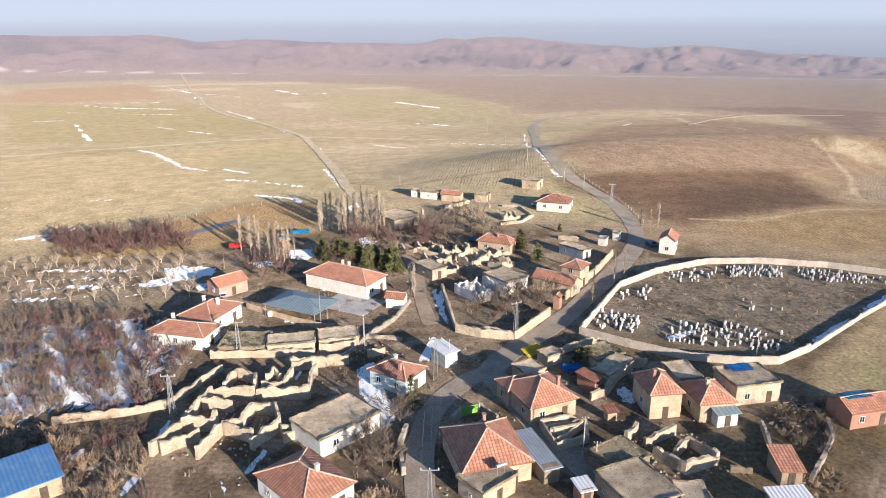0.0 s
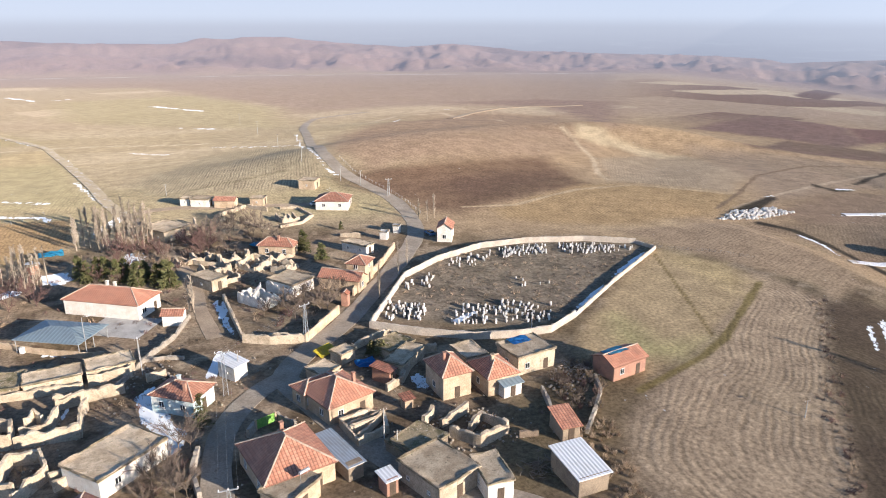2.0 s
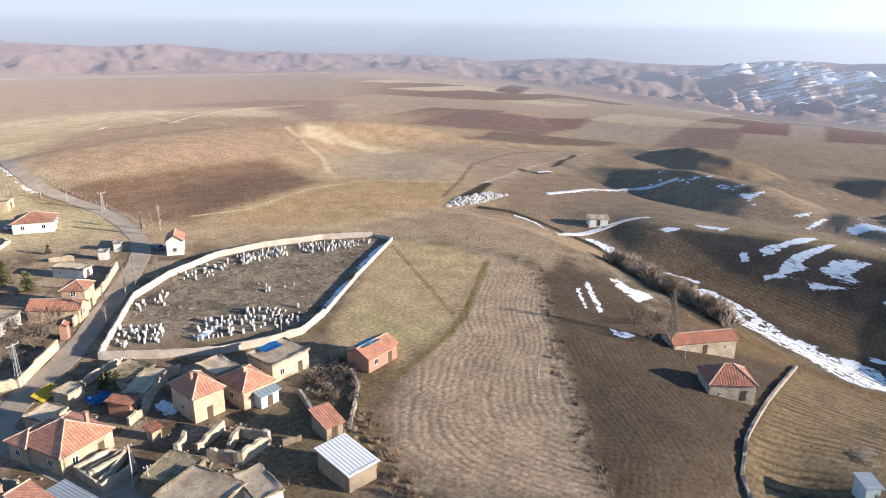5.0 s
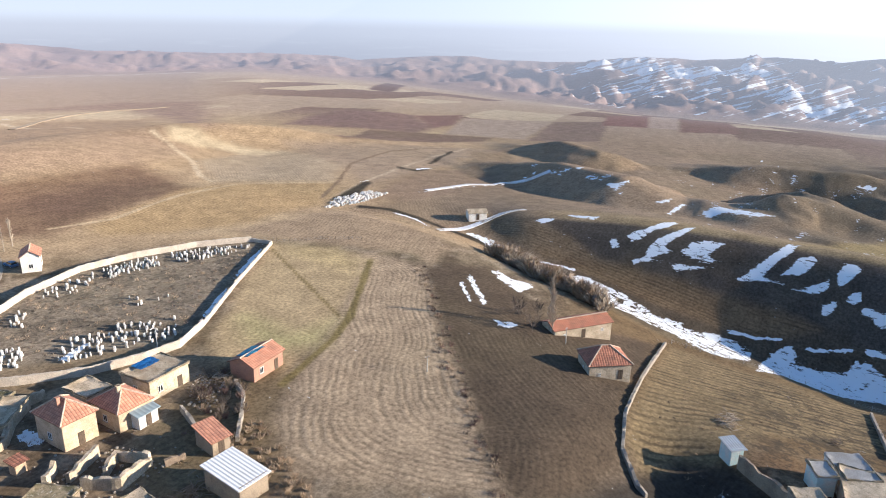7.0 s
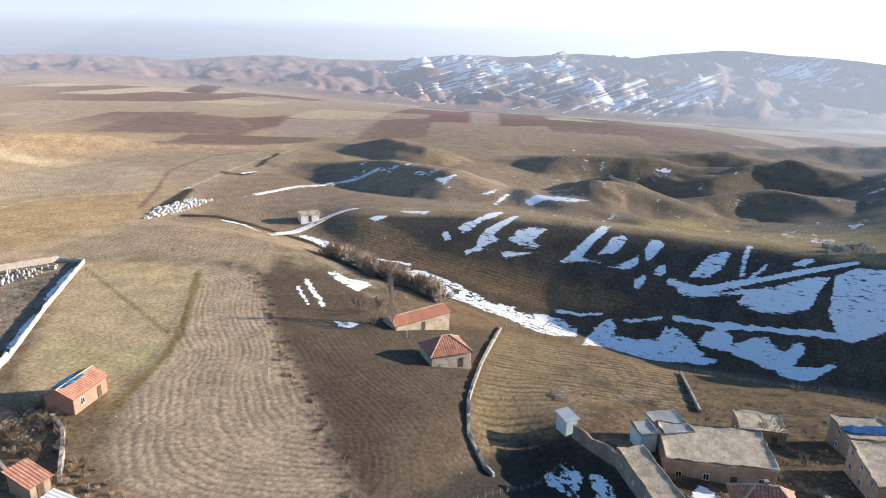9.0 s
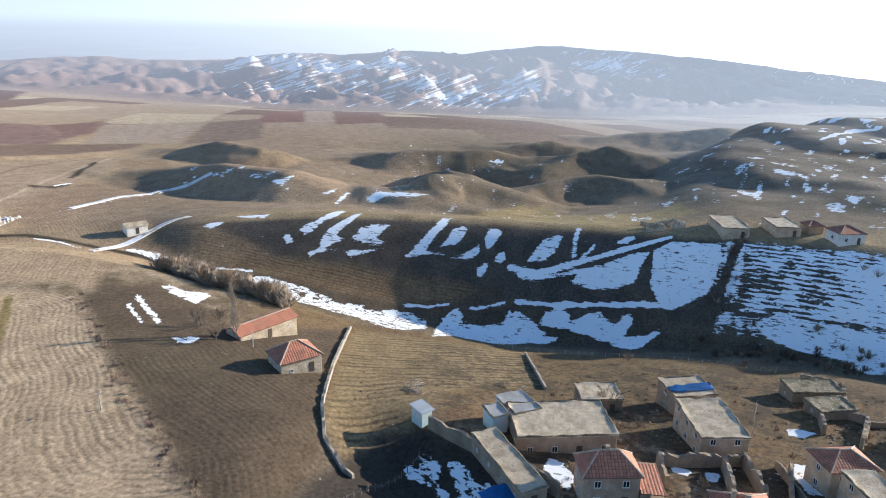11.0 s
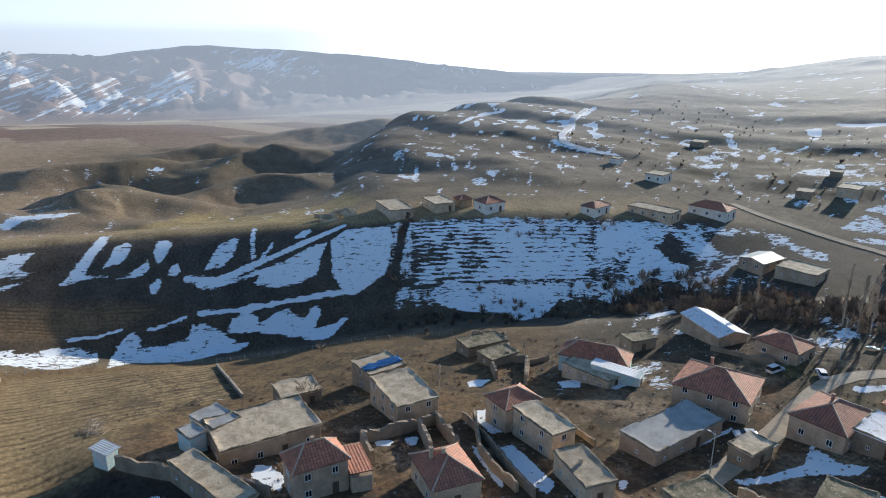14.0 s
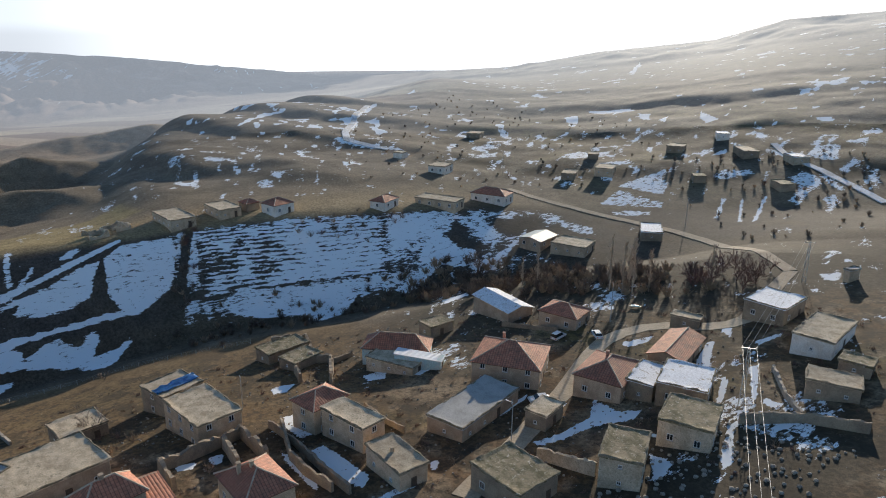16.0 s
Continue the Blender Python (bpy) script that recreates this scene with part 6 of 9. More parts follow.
house("farm_shed", 48.8, 83.4, -1, 2.9, 4.6, 2.5, "shed", ADOBE_DARK, TILES, "small mud shed with a sloping tiled roof", rise=0.9, windows="small", sides="s")
house("farm_shed", 45.3, 72.4, 5, 4.8, 7.1, 3.0, "shed", ADOBE_DARK, WHITE_SHEET, "open farm shed with a bright white sheet roof", rise=0.7, windows="", sides="")
house("flat_roof_house", 26.5, 77.8, 24, 7.3, 8.6, 3.0, "flat", ADOBE, MUD_ROOF, "long low house with a broad cracked earth roof", sides="sw", windows="small")
house("flat_roof_house", 33.1, 74.6, 0, 3.7, 6.5, 3.0, "flat", WHITEWASH, MUD_ROOF, "low whitewashed house with patched earth roof", sides="sw", windows="small")
house("outhouse", 27.7, 98.3, 14, 1.6, 1.5, 1.9, "shed", CREAM, OLD_TILES, "tiny plastered outhouse in a yard", rise=0.3, windows="", sides="s")
house("white_shed", 19.5, 78.2, 17, 1.8, 2.3, 2.6, "shed", BRICK, WHITE_SHEET, "small brick shed with a flat white roof", rise=0.2, windows="small", sides="s")
house("lean_to", 14.3, 86.3, 20, 2.4, 9.2, 2.6, "shed", ADOBE_DARK, ZINC, "long lean-to with a grey zinc roof", rise=0.3, windows="", sides="")
house("flat_roof_house", 6.7, 79.8, 41, 6.2, 4.9, 2.8, "flat", CREAM, MUD_ROOF, "flat-roofed annex cluttered with planks and tools", sides="sw", windows="small")
house("storage_box", -44.2, 188.6, 46, 2.3, 2.5, 2.4, "flat", BRICK, ZINC, "rust-brown storage box among bare poplars", windows="", sides="")
house("brick_shed", 26.3, 144.2, 62, 1.6, 1.5, 3.0, "gable", BRICK, OLD_TILES, "narrow brick transformer hut with a small tiled roof", rise=0.5, windows="", sides="s", over=0.2)
house("village_house", 32.8, 159.0, 56, 5.4, 4.8, 5.0, "hip", CREAM, TILES, "two-storey cream house with red tiled roof", sides="sw", rise=1.4)
house("village_house", 27.8, 155.1, 144, 10.1, 4.6, 3.0, "gable", CREAM, TILES, "low house with a long red tiled roof", sides="sw", rise=1.5)
house("village_house", 15.8, 185.1, 64, 4.3, 9.6, 3.0, "hip", CREAM, TILES, "cream house with pale-red hip roof and a water tank", sides="sw", chimney=1, rise=1.8)
house("old_house", 15.9, 157.7, 38, 6.8, 8.2, 2.8, "flat", WHITEWASH, MUD_ROOF, "half-ruined whitewashed house with a broken earth roof", sides="sw")
house("flat_roof_house", 33.9, 252.8, 62, 5.6, 6.1, 3.0, "flat", CREAM, MUD_ROOF, "pale box-like house at the village edge", sides="sw", windows="small")
house("village_house", 38.5, 228.2, 71, 8.8, 10.6, 3.0, "hip", WHITEWASH, TILES, "white house with a red tiled hip roof by the road", sides="sw", rise=2.0)
house("village_house", 63.2, 184.2, 66, 6.6, 4.2, 4.0, "gable", WHITEWASH, TILES, "white house with dark red roof beside the bend", sides="sw", rise=1.6)
house("flat_roof_house", 36.7, 180.6, 40, 3.4, 8.3, 2.5, "flat", WHITEWASH, MUD_ROOF, "long white low building with an earth roof", sides="sw", windows="small")
house("white_hut", 46.3, 189.6, 58, 1.9, 2.2, 2.2, "flat", WHITEWASH, CEMENT, "small white hut by the road", windows="", sides="s")
house("white_hut", 51.4, 194.7, 59, 2.1, 1.8, 2.2, "flat", WHITEWASH, CEMENT, "small white hut by the road", windows="", sides="s")
house("farm_shed", 4.2, 239.0, 160, 6.8, 3.8, 2.5, "gable", CREAM, TILES, "low farm shed with red roof at the plain", sides="sw", rise=1.0, windows="small")
house("farm_shed", -3.3, 243.0, 66, 4.9, 6.2, 2.5, "flat", WHITEWASH, MUD_ROOF, "low pale farm shed at the edge of the plain", sides="sw", windows="small")
house("farm_shed", -8.4, 245.8, 73, 4.1, 3.1, 2.4, "flat", WHITEWASH, MUD_ROOF, "low pale farm shed at the edge of the plain", sides="sw", windows="small")
house("farm_shed", 14.7, 237.9, 67, 4.0, 4.6, 2.4, "flat", CREAM, MUD_ROOF, "low cream farm shed at the edge of the plain", sides="sw", windows="small")
house("village_house", 93.2, -5.2, -75, 8.3, 5.4, 5.6, "hip", GREY_PLASTER, OLD_TILES, "two-storey grey house with a steep weathered tile roof", sides="sw", chimney=1, rise=2.6)
house("flat_roof_house", 110.0, 2.5, -73, 16.7, 10.8, 4.0, "flat", GREY_PLASTER, MUD_ROOF, "long grey house with a broad flat earth roof", sides="sw")
house("stair_box", 109.5, 13.7, -55, 2.9, 4.0, 3.5, "flat", TURQUOISE, CEMENT, "pale blue stair box beside a flat-roofed house", windows="", sides="")
house("flat_roof_house", 95.1, 9.7, -54, 4.3, 16.4, 3.0, "flat", ADOBE_DARK, MUD_ROOF, "long low mud-brick stable with flat earth roof", sides="sw", windows="small")
house("flat_roof_house", 136.2, -21.6, -69, 8.8, 7.7, 5.0, "flat", ADOBE_DARK, MUD_ROOF, "two-storey mud house with tarpaulin over its roof edge", sides="sw")
house("flat_roof_house", 119.1, -23.6, -76, 8.4, 12.8, 5.0, "flat", CREAM, MUD_ROOF, "two-storey cream house with flat earth roof", sides="sw")
house("village_house", 89.0, -24.1, -82, 7.6, 9.3, 4.0, "hip", CREAM, OLD_TILES, "house with weathered red hip roof and two chimneys", sides="sw", chimney=2, rise=2.4)
house("village_house", 108.7, -41.9, -72, 7.8, 6.1, 5.5, "hip", CREAM, OLD_TILES, "two-storey cream house with a small tiled hip roof", sides="sw", rise=1.8)
house("flat_roof_house", 99.7, -44.2, -73, 5.0, 10.6, 5.0, "flat", CREAM, MUD_ROOF, "cream two-storey wing with flat earth roof", sides="sw")
house("flat_roof_house", 85.6, -45.1, -85, 5.1, 9.8, 3.5, "flat", CREAM, MUD_ROOF, "small cream house with old snow on its earth roof", sides="sw", windows="small", chimney=1)
house("village_house", 131.0, -69.6, -38, 6.8, 14.9, 3.5, "hip", TURQUOISE, OLD_TILES, "pale blue house under a dark red hip roof", sides="sw", rise=2.6)
house("flat_roof_house", 125.0, -66.0, -60, 5.8, 11.8, 2.6, "flat", ADOBE, MUD_ROOF, "low mud annex with snow before it", sides="sw", windows="small")
house("village_house", 104.2, -81.4, -49, 12.0, 13.5, 5.0, "hip", GREY_PLASTER, OLD_TILES, "large grey house with broad dark red hip roof", sides="sw", chimney=1, rise=2.8)
house("flat_roof_house", 94.3, -65.7, -69, 17.9, 7.6, 3.0, "flat", GREY_PLASTER, CEMENT, "long low building with a smooth grey concrete roof", sides="sw", windows="small")
house("village_house", 87.1, -91.4, -65, 11.8, 9.1, 4.0, "hip", GREY_PLASTER, OLD_TILES, "grey house with a brown tiled hip roof", sides="sw", chimney=1, rise=2.2)
house("village_house", 86.5, -109.4, -67, 14.0, 6.9, 3.0, "gable", ADOBE_DARK, OLD_TILES, "low mud house with a worn brown tiled roof", sides="sw", rise=1.3)
house("flat_roof_house", 74.8, -98.2, -60, 9.7, 8.5, 4.0, "flat", ADOBE_DARK, SNOW_ROOF, "mud house with a flat roof white with snow", sides="sw")
house("flat_roof_house", 65.3, -87.8, -61, 9.3, 8.2, 4.2, "flat", ADOBE, MOSS_ROOF, "mud-brick house with a flat mossy earth roof", sides="sw")
house("flat_roof_house", 64.4, -72.3, -54, 8.9, 6.0, 5.0, "flat", ADOBE, MOSS_ROOF, "narrow tall mud house with mossy crumbling roof", sides="sw", windows="small")
house("flat_roof_house", 71.2, -57.0, -81, 8.1, 9.9, 4.0, "flat", ADOBE_DARK, MOSS_ROOF, "derelict mud house with a mossy half-fallen roof", sides="sw")
house("flat_roof_house", 85.0, -74.2, -70, 6.0, 4.2, 3.0, "flat", ADOBE_DARK, MUD_ROOF, "low mud shed in a snowy yard", sides="sw", windows="small")
house("farm_shed", 135.8, -102.5, 1, 14.8, 7.6, 3.5, "gable", GREY_PLASTER, SNOW_ROOF, "long shed with a snow-covered sheet roof", sides="sw", rise=1.2, windows="small")
house("village_house", 118.0, -107.6, -67, 7.8, 9.6, 3.5, "hip", GREY_PLASTER, OLD_TILES, "grey house with dull red hip roof", sides="sw", rise=1.8)
house("flat_roof_house", 70.3, -132.6, -76, 14.5, 7.4, 3.5, "flat", WHITEWASH, MUD_ROOF, "white-walled house with wide flat earth roof", sides="sw", windows="small")
house("flat_roof_house", 57.8, -114.5, -61, 5.8, 8.2, 3.0, "flat", ADOBE_DARK, MUD_ROOF, "mud-brick house with flat roof on the slope", sides="sw", windows="small")
house("flat_roof_house", 86.0, -140.0, -80, 10.8, 8.8, 4.0, "flat", ADOBE_DARK, SNOW_ROOF, "mud house with melting snow on its flat roof", sides="sw")
house("white_hut", 86.4, -170.7, -94, 3.9, 1.6, 3.0, "flat", CREAM, CEMENT, "small cream hut on the hillside", windows="", sides="s")
house("metal_roof_house", 179.5, -149.5, -70, 10.8, 8.3, 3.0, "gable", GREY_PLASTER, SLATE_SHEET, "house with a grey metal roof above the ravine", sides="sw", rise=1.0)
house("flat_roof_house", 167.8, -154.9, -63, 9.8, 11.8, 3.0, "flat", CREAM, MUD_ROOF, "cream house with flat roof above the ravine", sides="sw", windows="small")
house("flat_roof_house", 239.0, -44.0, -80, 8.3, 15.8, 3.0, "flat", ADOBE, MUD_ROOF, "long mud house at the brow of a snowy slope", sides="sw", windows="small")
house("flat_roof_house", 239.0, -60.0, -80, 7.8, 11.8, 3.0, "flat", CREAM, MUD_ROOF, "cream flat-roofed house above the snowy slope", sides="sw", windows="small")
house("village_house", 232.0, -77.0, -72, 8.3, 7.3, 3.5, "hip", WHITEWASH, OLD_TILES, "white house with dark red roof on the crest", sides="sw", rise=1.8)
house("village_house", 224.0, -114.0, -60, 9.3, 6.3, 3.0, "hip", WHITEWASH, OLD_TILES, "white house with weathered red roof on the crest", sides="sw", rise=1.6)
house("flat_roof_house", 220.0, -135.0, -60, 7.8, 16.8, 3.0, "flat", CREAM, MUD_ROOF, "long cream house with flat earth roof", sides="sw", windows="plain")
house("village_house", 220.0, -159.0, -60, 8.3, 14.3, 3.5, "hip", WHITEWASH, OLD_TILES, "wide white house with a dark red hip roof", sides="sw", rise=2.0)
house("village_house", 268.0, -165.0, -55, 9.8, 7.8, 3.2, "flat", WHITEWASH, MUD_ROOF, "white house with flat roof on the far hillside", sides="sw", windows="plain")
house("flat_roof_house", 345.0, -236.0, -50, 9.8, 7.8, 3.0, "flat", ADOBE_DARK, MUD_ROOF, "lonely mud house high on the hillside", sides="sw", windows="small")
house("flat_roof_house", 230.0, -229.0, -55, 10.8, 7.8, 3.0, "flat", CREAM, MUD_ROOF, "cream flat-roofed house on the far hillside", sides="sw", windows="small")
house("flat_roof_house", 236.0, -282.0, -60, 9.8, 7.8, 3.0, "flat", ADOBE_DARK, MUD_ROOF, "mud house half hidden on the hillside", sides="sw", windows="small")
house("farm_house", 119.7, 55.9, -43, 8.5, 6.9, 3.3, "hip", ADOBE, OLD_TILES, "square mud-brick farmhouse with a steep red hip roof", sides="sw", rise=2.6, windows="small")
house("long_stable", 134.6, 70.4, -28, 15.0, 5.7, 2.8, "gable", ADOBE, OLD_TILES, "long mud-brick stable with a broken red roof", sides="sw", rise=1.2, windows="small")
house("metal_hut", 108.6, 26.8, -39, 2.3, 3.1, 3.0, "shed", TURQUOISE, ZINC, "pale grey-blue metal hut on a bank", rise=0.3, windows="", sides="")
house("stone_hut", 191.0, 142.0, -40, 6.3, 5.3, 2.6, "gable", WHITEWASH, MUD_ROOF, "lone pale stone hut among the fields", rise=0.8, windows="small", sides="s")
house("low_stable", -28.9, 124.5, 10, 9.0, 4.6, 2.0, "flat", ADOBE, MUD_ROOF, "long low mud stable with a grey earth roof", windows="", sides="")
house("low_stable", -20.0, 126.5, 13, 7.7, 5.1, 2.2, "flat", ADOBE, MUD_ROOF, "low mud stable with a sagging earth roof", windows="", sides="")
house("low_stable", -38.0, 124.6, 0, 8.7, 6.3, 1.8, "flat", ADOBE_DARK, MOSS_ROOF, "low mud stable with mossy earth roof", windows="", sides="")
house("low_stable", 26.1, 85.3, 35, 6.1, 5.7, 2.5, "flat", ADOBE_DARK, MOSS_ROOF, "low shed with a mossy earth roof", windows="small", sides="s")
house("low_stable", 16.1, 111.9, 31, 4.3, 4.0, 2.3, "flat", CREAM, MUD_ROOF, "low plastered shed with a rounded earth roof", windows="", sides="")
house("low_stable", 31.4, 113.0, 46, 8.5, 3.8, 2.0, "flat", ADOBE, MUD_ROOF, "low mud shed below the cemetery wall", windows="", sides="")
house("flat_roof_house", 132.3, -4.2, -75, 8.2, 6.6, 3.0, "flat", ADOBE_DARK, MUD_ROOF, "low mud house with earth roof beside a field", sides="sw", windows="small")
house("flat_roof_house", 138.4, -84.3, -85, 6.9, 4.9, 3.0, "flat", ADOBE_DARK, MOSS_ROOF, "mud house with a mossy roof above the ravine", sides="sw", windows="small")
house("flat_roof_house", 81.1, -95.3, -65, 9.2, 4.9, 3.5, "flat", ADOBE_DARK, SNOW_ROOF, "mud shed with a snow-covered flat roof", sides="sw", windows="small")
house("flat_roof_house", 96.2, -124.0, -65, 3.2, 6.2, 2.5, "flat", ADOBE_DARK, MUD_ROOF, "low mud shed at the top of the street", sides="sw", windows="small")
house("flat_roof_house", 59.4, -124.6, -72, 4.5, 5.2, 2.5, "flat", ADOBE_DARK, MOSS_ROOF, "half-fallen mud house on the slope", sides="sw", windows="small")
house("old_house", -13.8, 211.7, 41, 9.3, 10.7, 3.0, "flat", ADOBE, MUD_ROOF, "derelict mud house among bare trees", sides="sw", windows="small")
house("old_house", -2.3, 165.8, 38, 4.5, 7.5, 2.6, "flat", ADOBE, MUD_ROOF, "derelict low mud house beside a ditch", sides="sw", windows="small")
house("old_house", 153, -50, -78, 11, 6, 3.0, "flat", ADOBE_DARK, MOSS_ROOF, "half-collapsed mud house with a mossy roof", sides="sw", windows="small")
house("old_house", 143.5, -51, -70, 8, 5.5, 2.4, "flat", ADOBE_DARK, MOSS_ROOF, "sagging mud house with grass on its roof", sides="w", windows="small")
house("flat_roof_house", 236, -213, -50, 9, 6, 2.6, "flat", ADOBE_DARK, MUD_ROOF, "low brown mud house on the far slope", sides="sw", windows="small")
house("flat_roof_house", 207, -296, -35, 15, 7, 2.8, "flat", ADOBE_DARK, MUD_ROOF, "long mud house on the far hillside", sides="sw", windows="small")
house("low_stable", 166, -264, -30, 9, 6, 2.4, "flat", ADOBE_DARK, MOSS_ROOF, "dark low mud stable on the hillside", sides="")
house("low_stable", 162, -185, -45, 12, 7, 2.8, "flat", ADOBE_DARK, SNOW_ROOF, "mud stable with snow on its flat roof", sides="sw", windows="small")
house("village_house", 236, -316, -45, 9, 6, 2.8, "flat", WHITEWASH, SNOW_ROOF, "pale house with a snowy roof high on the slope", sides="sw", windows="small")
house("low_stable", 306, -165, -55, 6, 5, 2.6, "flat", WHITEWASH, MUD_ROOF, "small pale shed beside a hillside track", sides="")
house("low_stable", 254, -244, -45, 8, 5, 2.4, "flat", ADOBE_DARK, MUD_ROOF, "small mud stable on the hillside", sides="")
house("low_stable", 196, -250, -40, 7, 5, 2.4, "flat", ADOBE_DARK, MOSS_ROOF, "small mossy stable on the hillside", sides="")
house("flat_roof_house", 183, -298, -30, 10, 7, 2.8, "flat", ADOBE, SNOW_ROOF, "mud house with patchy snow on its roof", sides="sw", windows="small")
house("village_house", 240, -69.5, -75, 5, 5, 2.8, "hip", ADOBE_DARK, OLD_TILES, "small mud house with a red roof on the crest", sides="", rise=1.3)

house("lean_to", 95.2, -11.4, 95, 3.2, 9.0, 3.0, "shed", GREY_PLASTER, OLD_TILES, "long tiled lean-to against a two-storey house", rise=0.9, windows="", sides="", over=0.15)
house("verandah", 121.8, -70.0, -47, 3.0, 10.5, 2.9, "shed", TURQUOISE, WHITE_SHEET, "blue-walled verandah under a whitish metal roof", rise=0.4, windows="plain", sides="s", over=0.2)
house("roof_room", 113.6, 10.2, -53, 5.4, 7.0, 4.3, "flat", WHITEWASH, CEMENT, "pale plastered room with a smooth concrete roof", windows="", sides="", over=0.15)
house("village_house", 14.2, 105.6, 24, 7.4, 4.0, 3.1, "hip", CREAM, TILES, "side wing of a cream house with a low tiled roof", sides="w", rise=1.2)
house("store_shed", 20.8, 118.2, 33, 3.6, 3.0, 2.0, "flat", ADOBE, MUD_ROOF, "small round-edged mud store with an earth roof", windows="", sides="s")
house("store_shed", 30.6, 118.8, 28, 6.4, 5.2, 1.9, "flat", ADOBE, MOSS_ROOF, "low mud shed with a grassy earth roof", windows="", sides="")
house("store_shed", 25.6, 86.4, 26, 6.8, 5.4, 1.7, "flat", ADOBE_DARK, MOSS_ROOF, "low shed with a grassy roof beside the road", windows="", sides="")


# ---- roads ----
ROAD = surface("worn_asphalt", (0.38, 0.325, 0.255), (0.30, 0.25, 0.19), 0.9, 3, 0.22, 0.4, 0.04, spots=(0.27, 0.22, 0.165))
PLAIN_TRACK = surface("plain_track", (0.50, 0.41, 0.27), (0.42, 0.335, 0.215), 0.95, 2, 0.15, 0.5, 0.05, spots=(0.78, 0.79, 0.82))
STREET = surface("pale_dirt_street", (0.54, 0.44, 0.31), (0.42, 0.335, 0.235), 0.95, 3, 0.25, 0.5, 0.05)
EARTH_ROAD = surface("earth_track", (0.40, 0.315, 0.22), (0.30, 0.23, 0.16), 0.95, 3, 0.25, 0.5, 0.05)
SNOW_TRACK = surface("snowy_track", (0.78, 0.79, 0.82), (0.6, 0.57, 0.52), 0.9, 2, 0.12, 0.5, 0.05, spots=(0.36, 0.30, 0.23))


ROAD_LINES = []


def road(name, points, wide, material, label, lift=0.07):
    """A strip laid on the ground along points of the plan, with soft worn edges."""
    ROAD_LINES.append((points, wide))
    line = []
    smooth = [points[0]]
    for a, b, c in zip(points, points[1:], points[2:]):
        smooth += [(a[0] * 0.25 + b[0] * 0.75, a[1] * 0.25 + b[1] * 0.75), (b[0] * 0.75 + c[0] * 0.25, b[1] * 0.75 + c[1] * 0.25)]
    smooth.append(points[-1])
    for (ax, ay), (bx, by) in zip(smooth, smooth[1:]):
        l = math.hypot(bx - ax, by - ay)
        n = max(1, int(l / (1.5 if math.hypot(ax, ay) < 300 else 4)))
        line += [(ax + (bx - ax) * k / n, ay + (by - ay) * k / n) for k in range(n)]
    line.append(smooth[-1])
    bm = bmesh.new()
    rows = []
    for k, (px, py) in enumerate(line):
        a, b = line[max(k - 2, 0)], line[min(k + 2, len(line) - 1)]
        dx, dy = b[0] - a[0], b[1] - a[1]
        l = math.hypot(dx, dy) or 1
        row = []
        for s in (-1.06, -1, -0.5, 0, 0.5, 1, 1.06):
            w = wide / 2 * s * (1 + 0.16 * float(rough(px, py, 6, 7 if s > 0 else 8, 2)))
            qx, qy = px - dy / l * w, py + dx / l * w
            row.append(bm.verts.new((qx, qy, float(land(qx, qy)) + (lift if abs(s) <= 1 else -0.3))))
        rows.append(row)
    ring_faces(bm, rows, False)
    upright(bm)
    return tagged(part(name, bm, material, solid=False), label, "road", kind="structure")


road("road", [(48.2, 58.2), (26.3, 78.6), (19.6, 88.2), (16.4, 95.4), (13.7, 103.1), (10.5, 111.5), (9.5, 115.2), (13.5, 122), (19.2, 128.8), (25.6, 136.5), (33.4, 149.1), (41.7, 163), (49.1, 175.8), (54.8, 186.3), (58.8, 199.6), (60.4, 214.4), (60, 232), (55.4, 247.6), (49, 265), (46.9, 279.9), (45.2, 300.8), (54.8, 406.5), (59.1, 468.8), (75.5, 559.8), (97.6, 585.8), (133.6, 601.6)], 5, ROAD, "worn grey asphalt road winding through the village", 0.08)
road("road", [(178.1, 516.6), (217.2, 571.6), (272.3, 619.9), (350.9, 621.2)], 5, EARTH_ROAD, "pale road crossing the open plain", 0.4)
road("road", [(9.5, 115.2), (5.4, 111.6), (1.3, 106), (-1.5, 99.7), (-2.6, 92.5), (-2.8, 84), (-2.2, 76.7), (-0.9, 66.6)], 4.2, ROAD, "narrow asphalt lane in the shade of houses", 0.07)
road("track", [(-27.4, 237.1), (-35.3, 259.8), (-43.2, 293.2), (-59.1, 354), (-76.3, 410.1), (-93.5, 464.2), (-133.1, 535.2), (-187.4, 617.3), (-269.3, 789), (-650.4, 1802.6)], 4.2, PLAIN_TRACK, "dirt track with snow in its ruts", 0.15)
road("track", [(-1.8, 135.3), (-4.4, 149.5), (-5.4, 164.4), (-9.8, 187.1), (-17.4, 209.7), (-21.8, 229.6), (-27.4, 237.1)], 3.2, EARTH_ROAD, "earth lane beside a snowy ditch", 0.07)
road("track", [(-27.4, 237.1), (-16, 243.8), (4.1, 237.4), (23.5, 234.3), (32.1, 232.6)], 3.5, EARTH_ROAD, "earth lane at the edge of the plain", 0.1)
road("road", [(74, -50), (80.8, -63.3), (87, -75.6), (92.7, -87.2), (100, -98.4), (104.4, -109.2), (102, -120.8), (93.1, -125.2), (88.3, -131.9), (90.6, -142.1)], 4, STREET, "pale dirt street climbing through the village", 0.08)
road("track", [(233.5, -177.3), (213.5, -179.3), (194.8, -186.2), (174.6, -192.4), (153.9, -194.9), (125.2, -185), (100.6, -168.9)], 3.4, EARTH_ROAD, "dirt road along the far slope", 0.2)
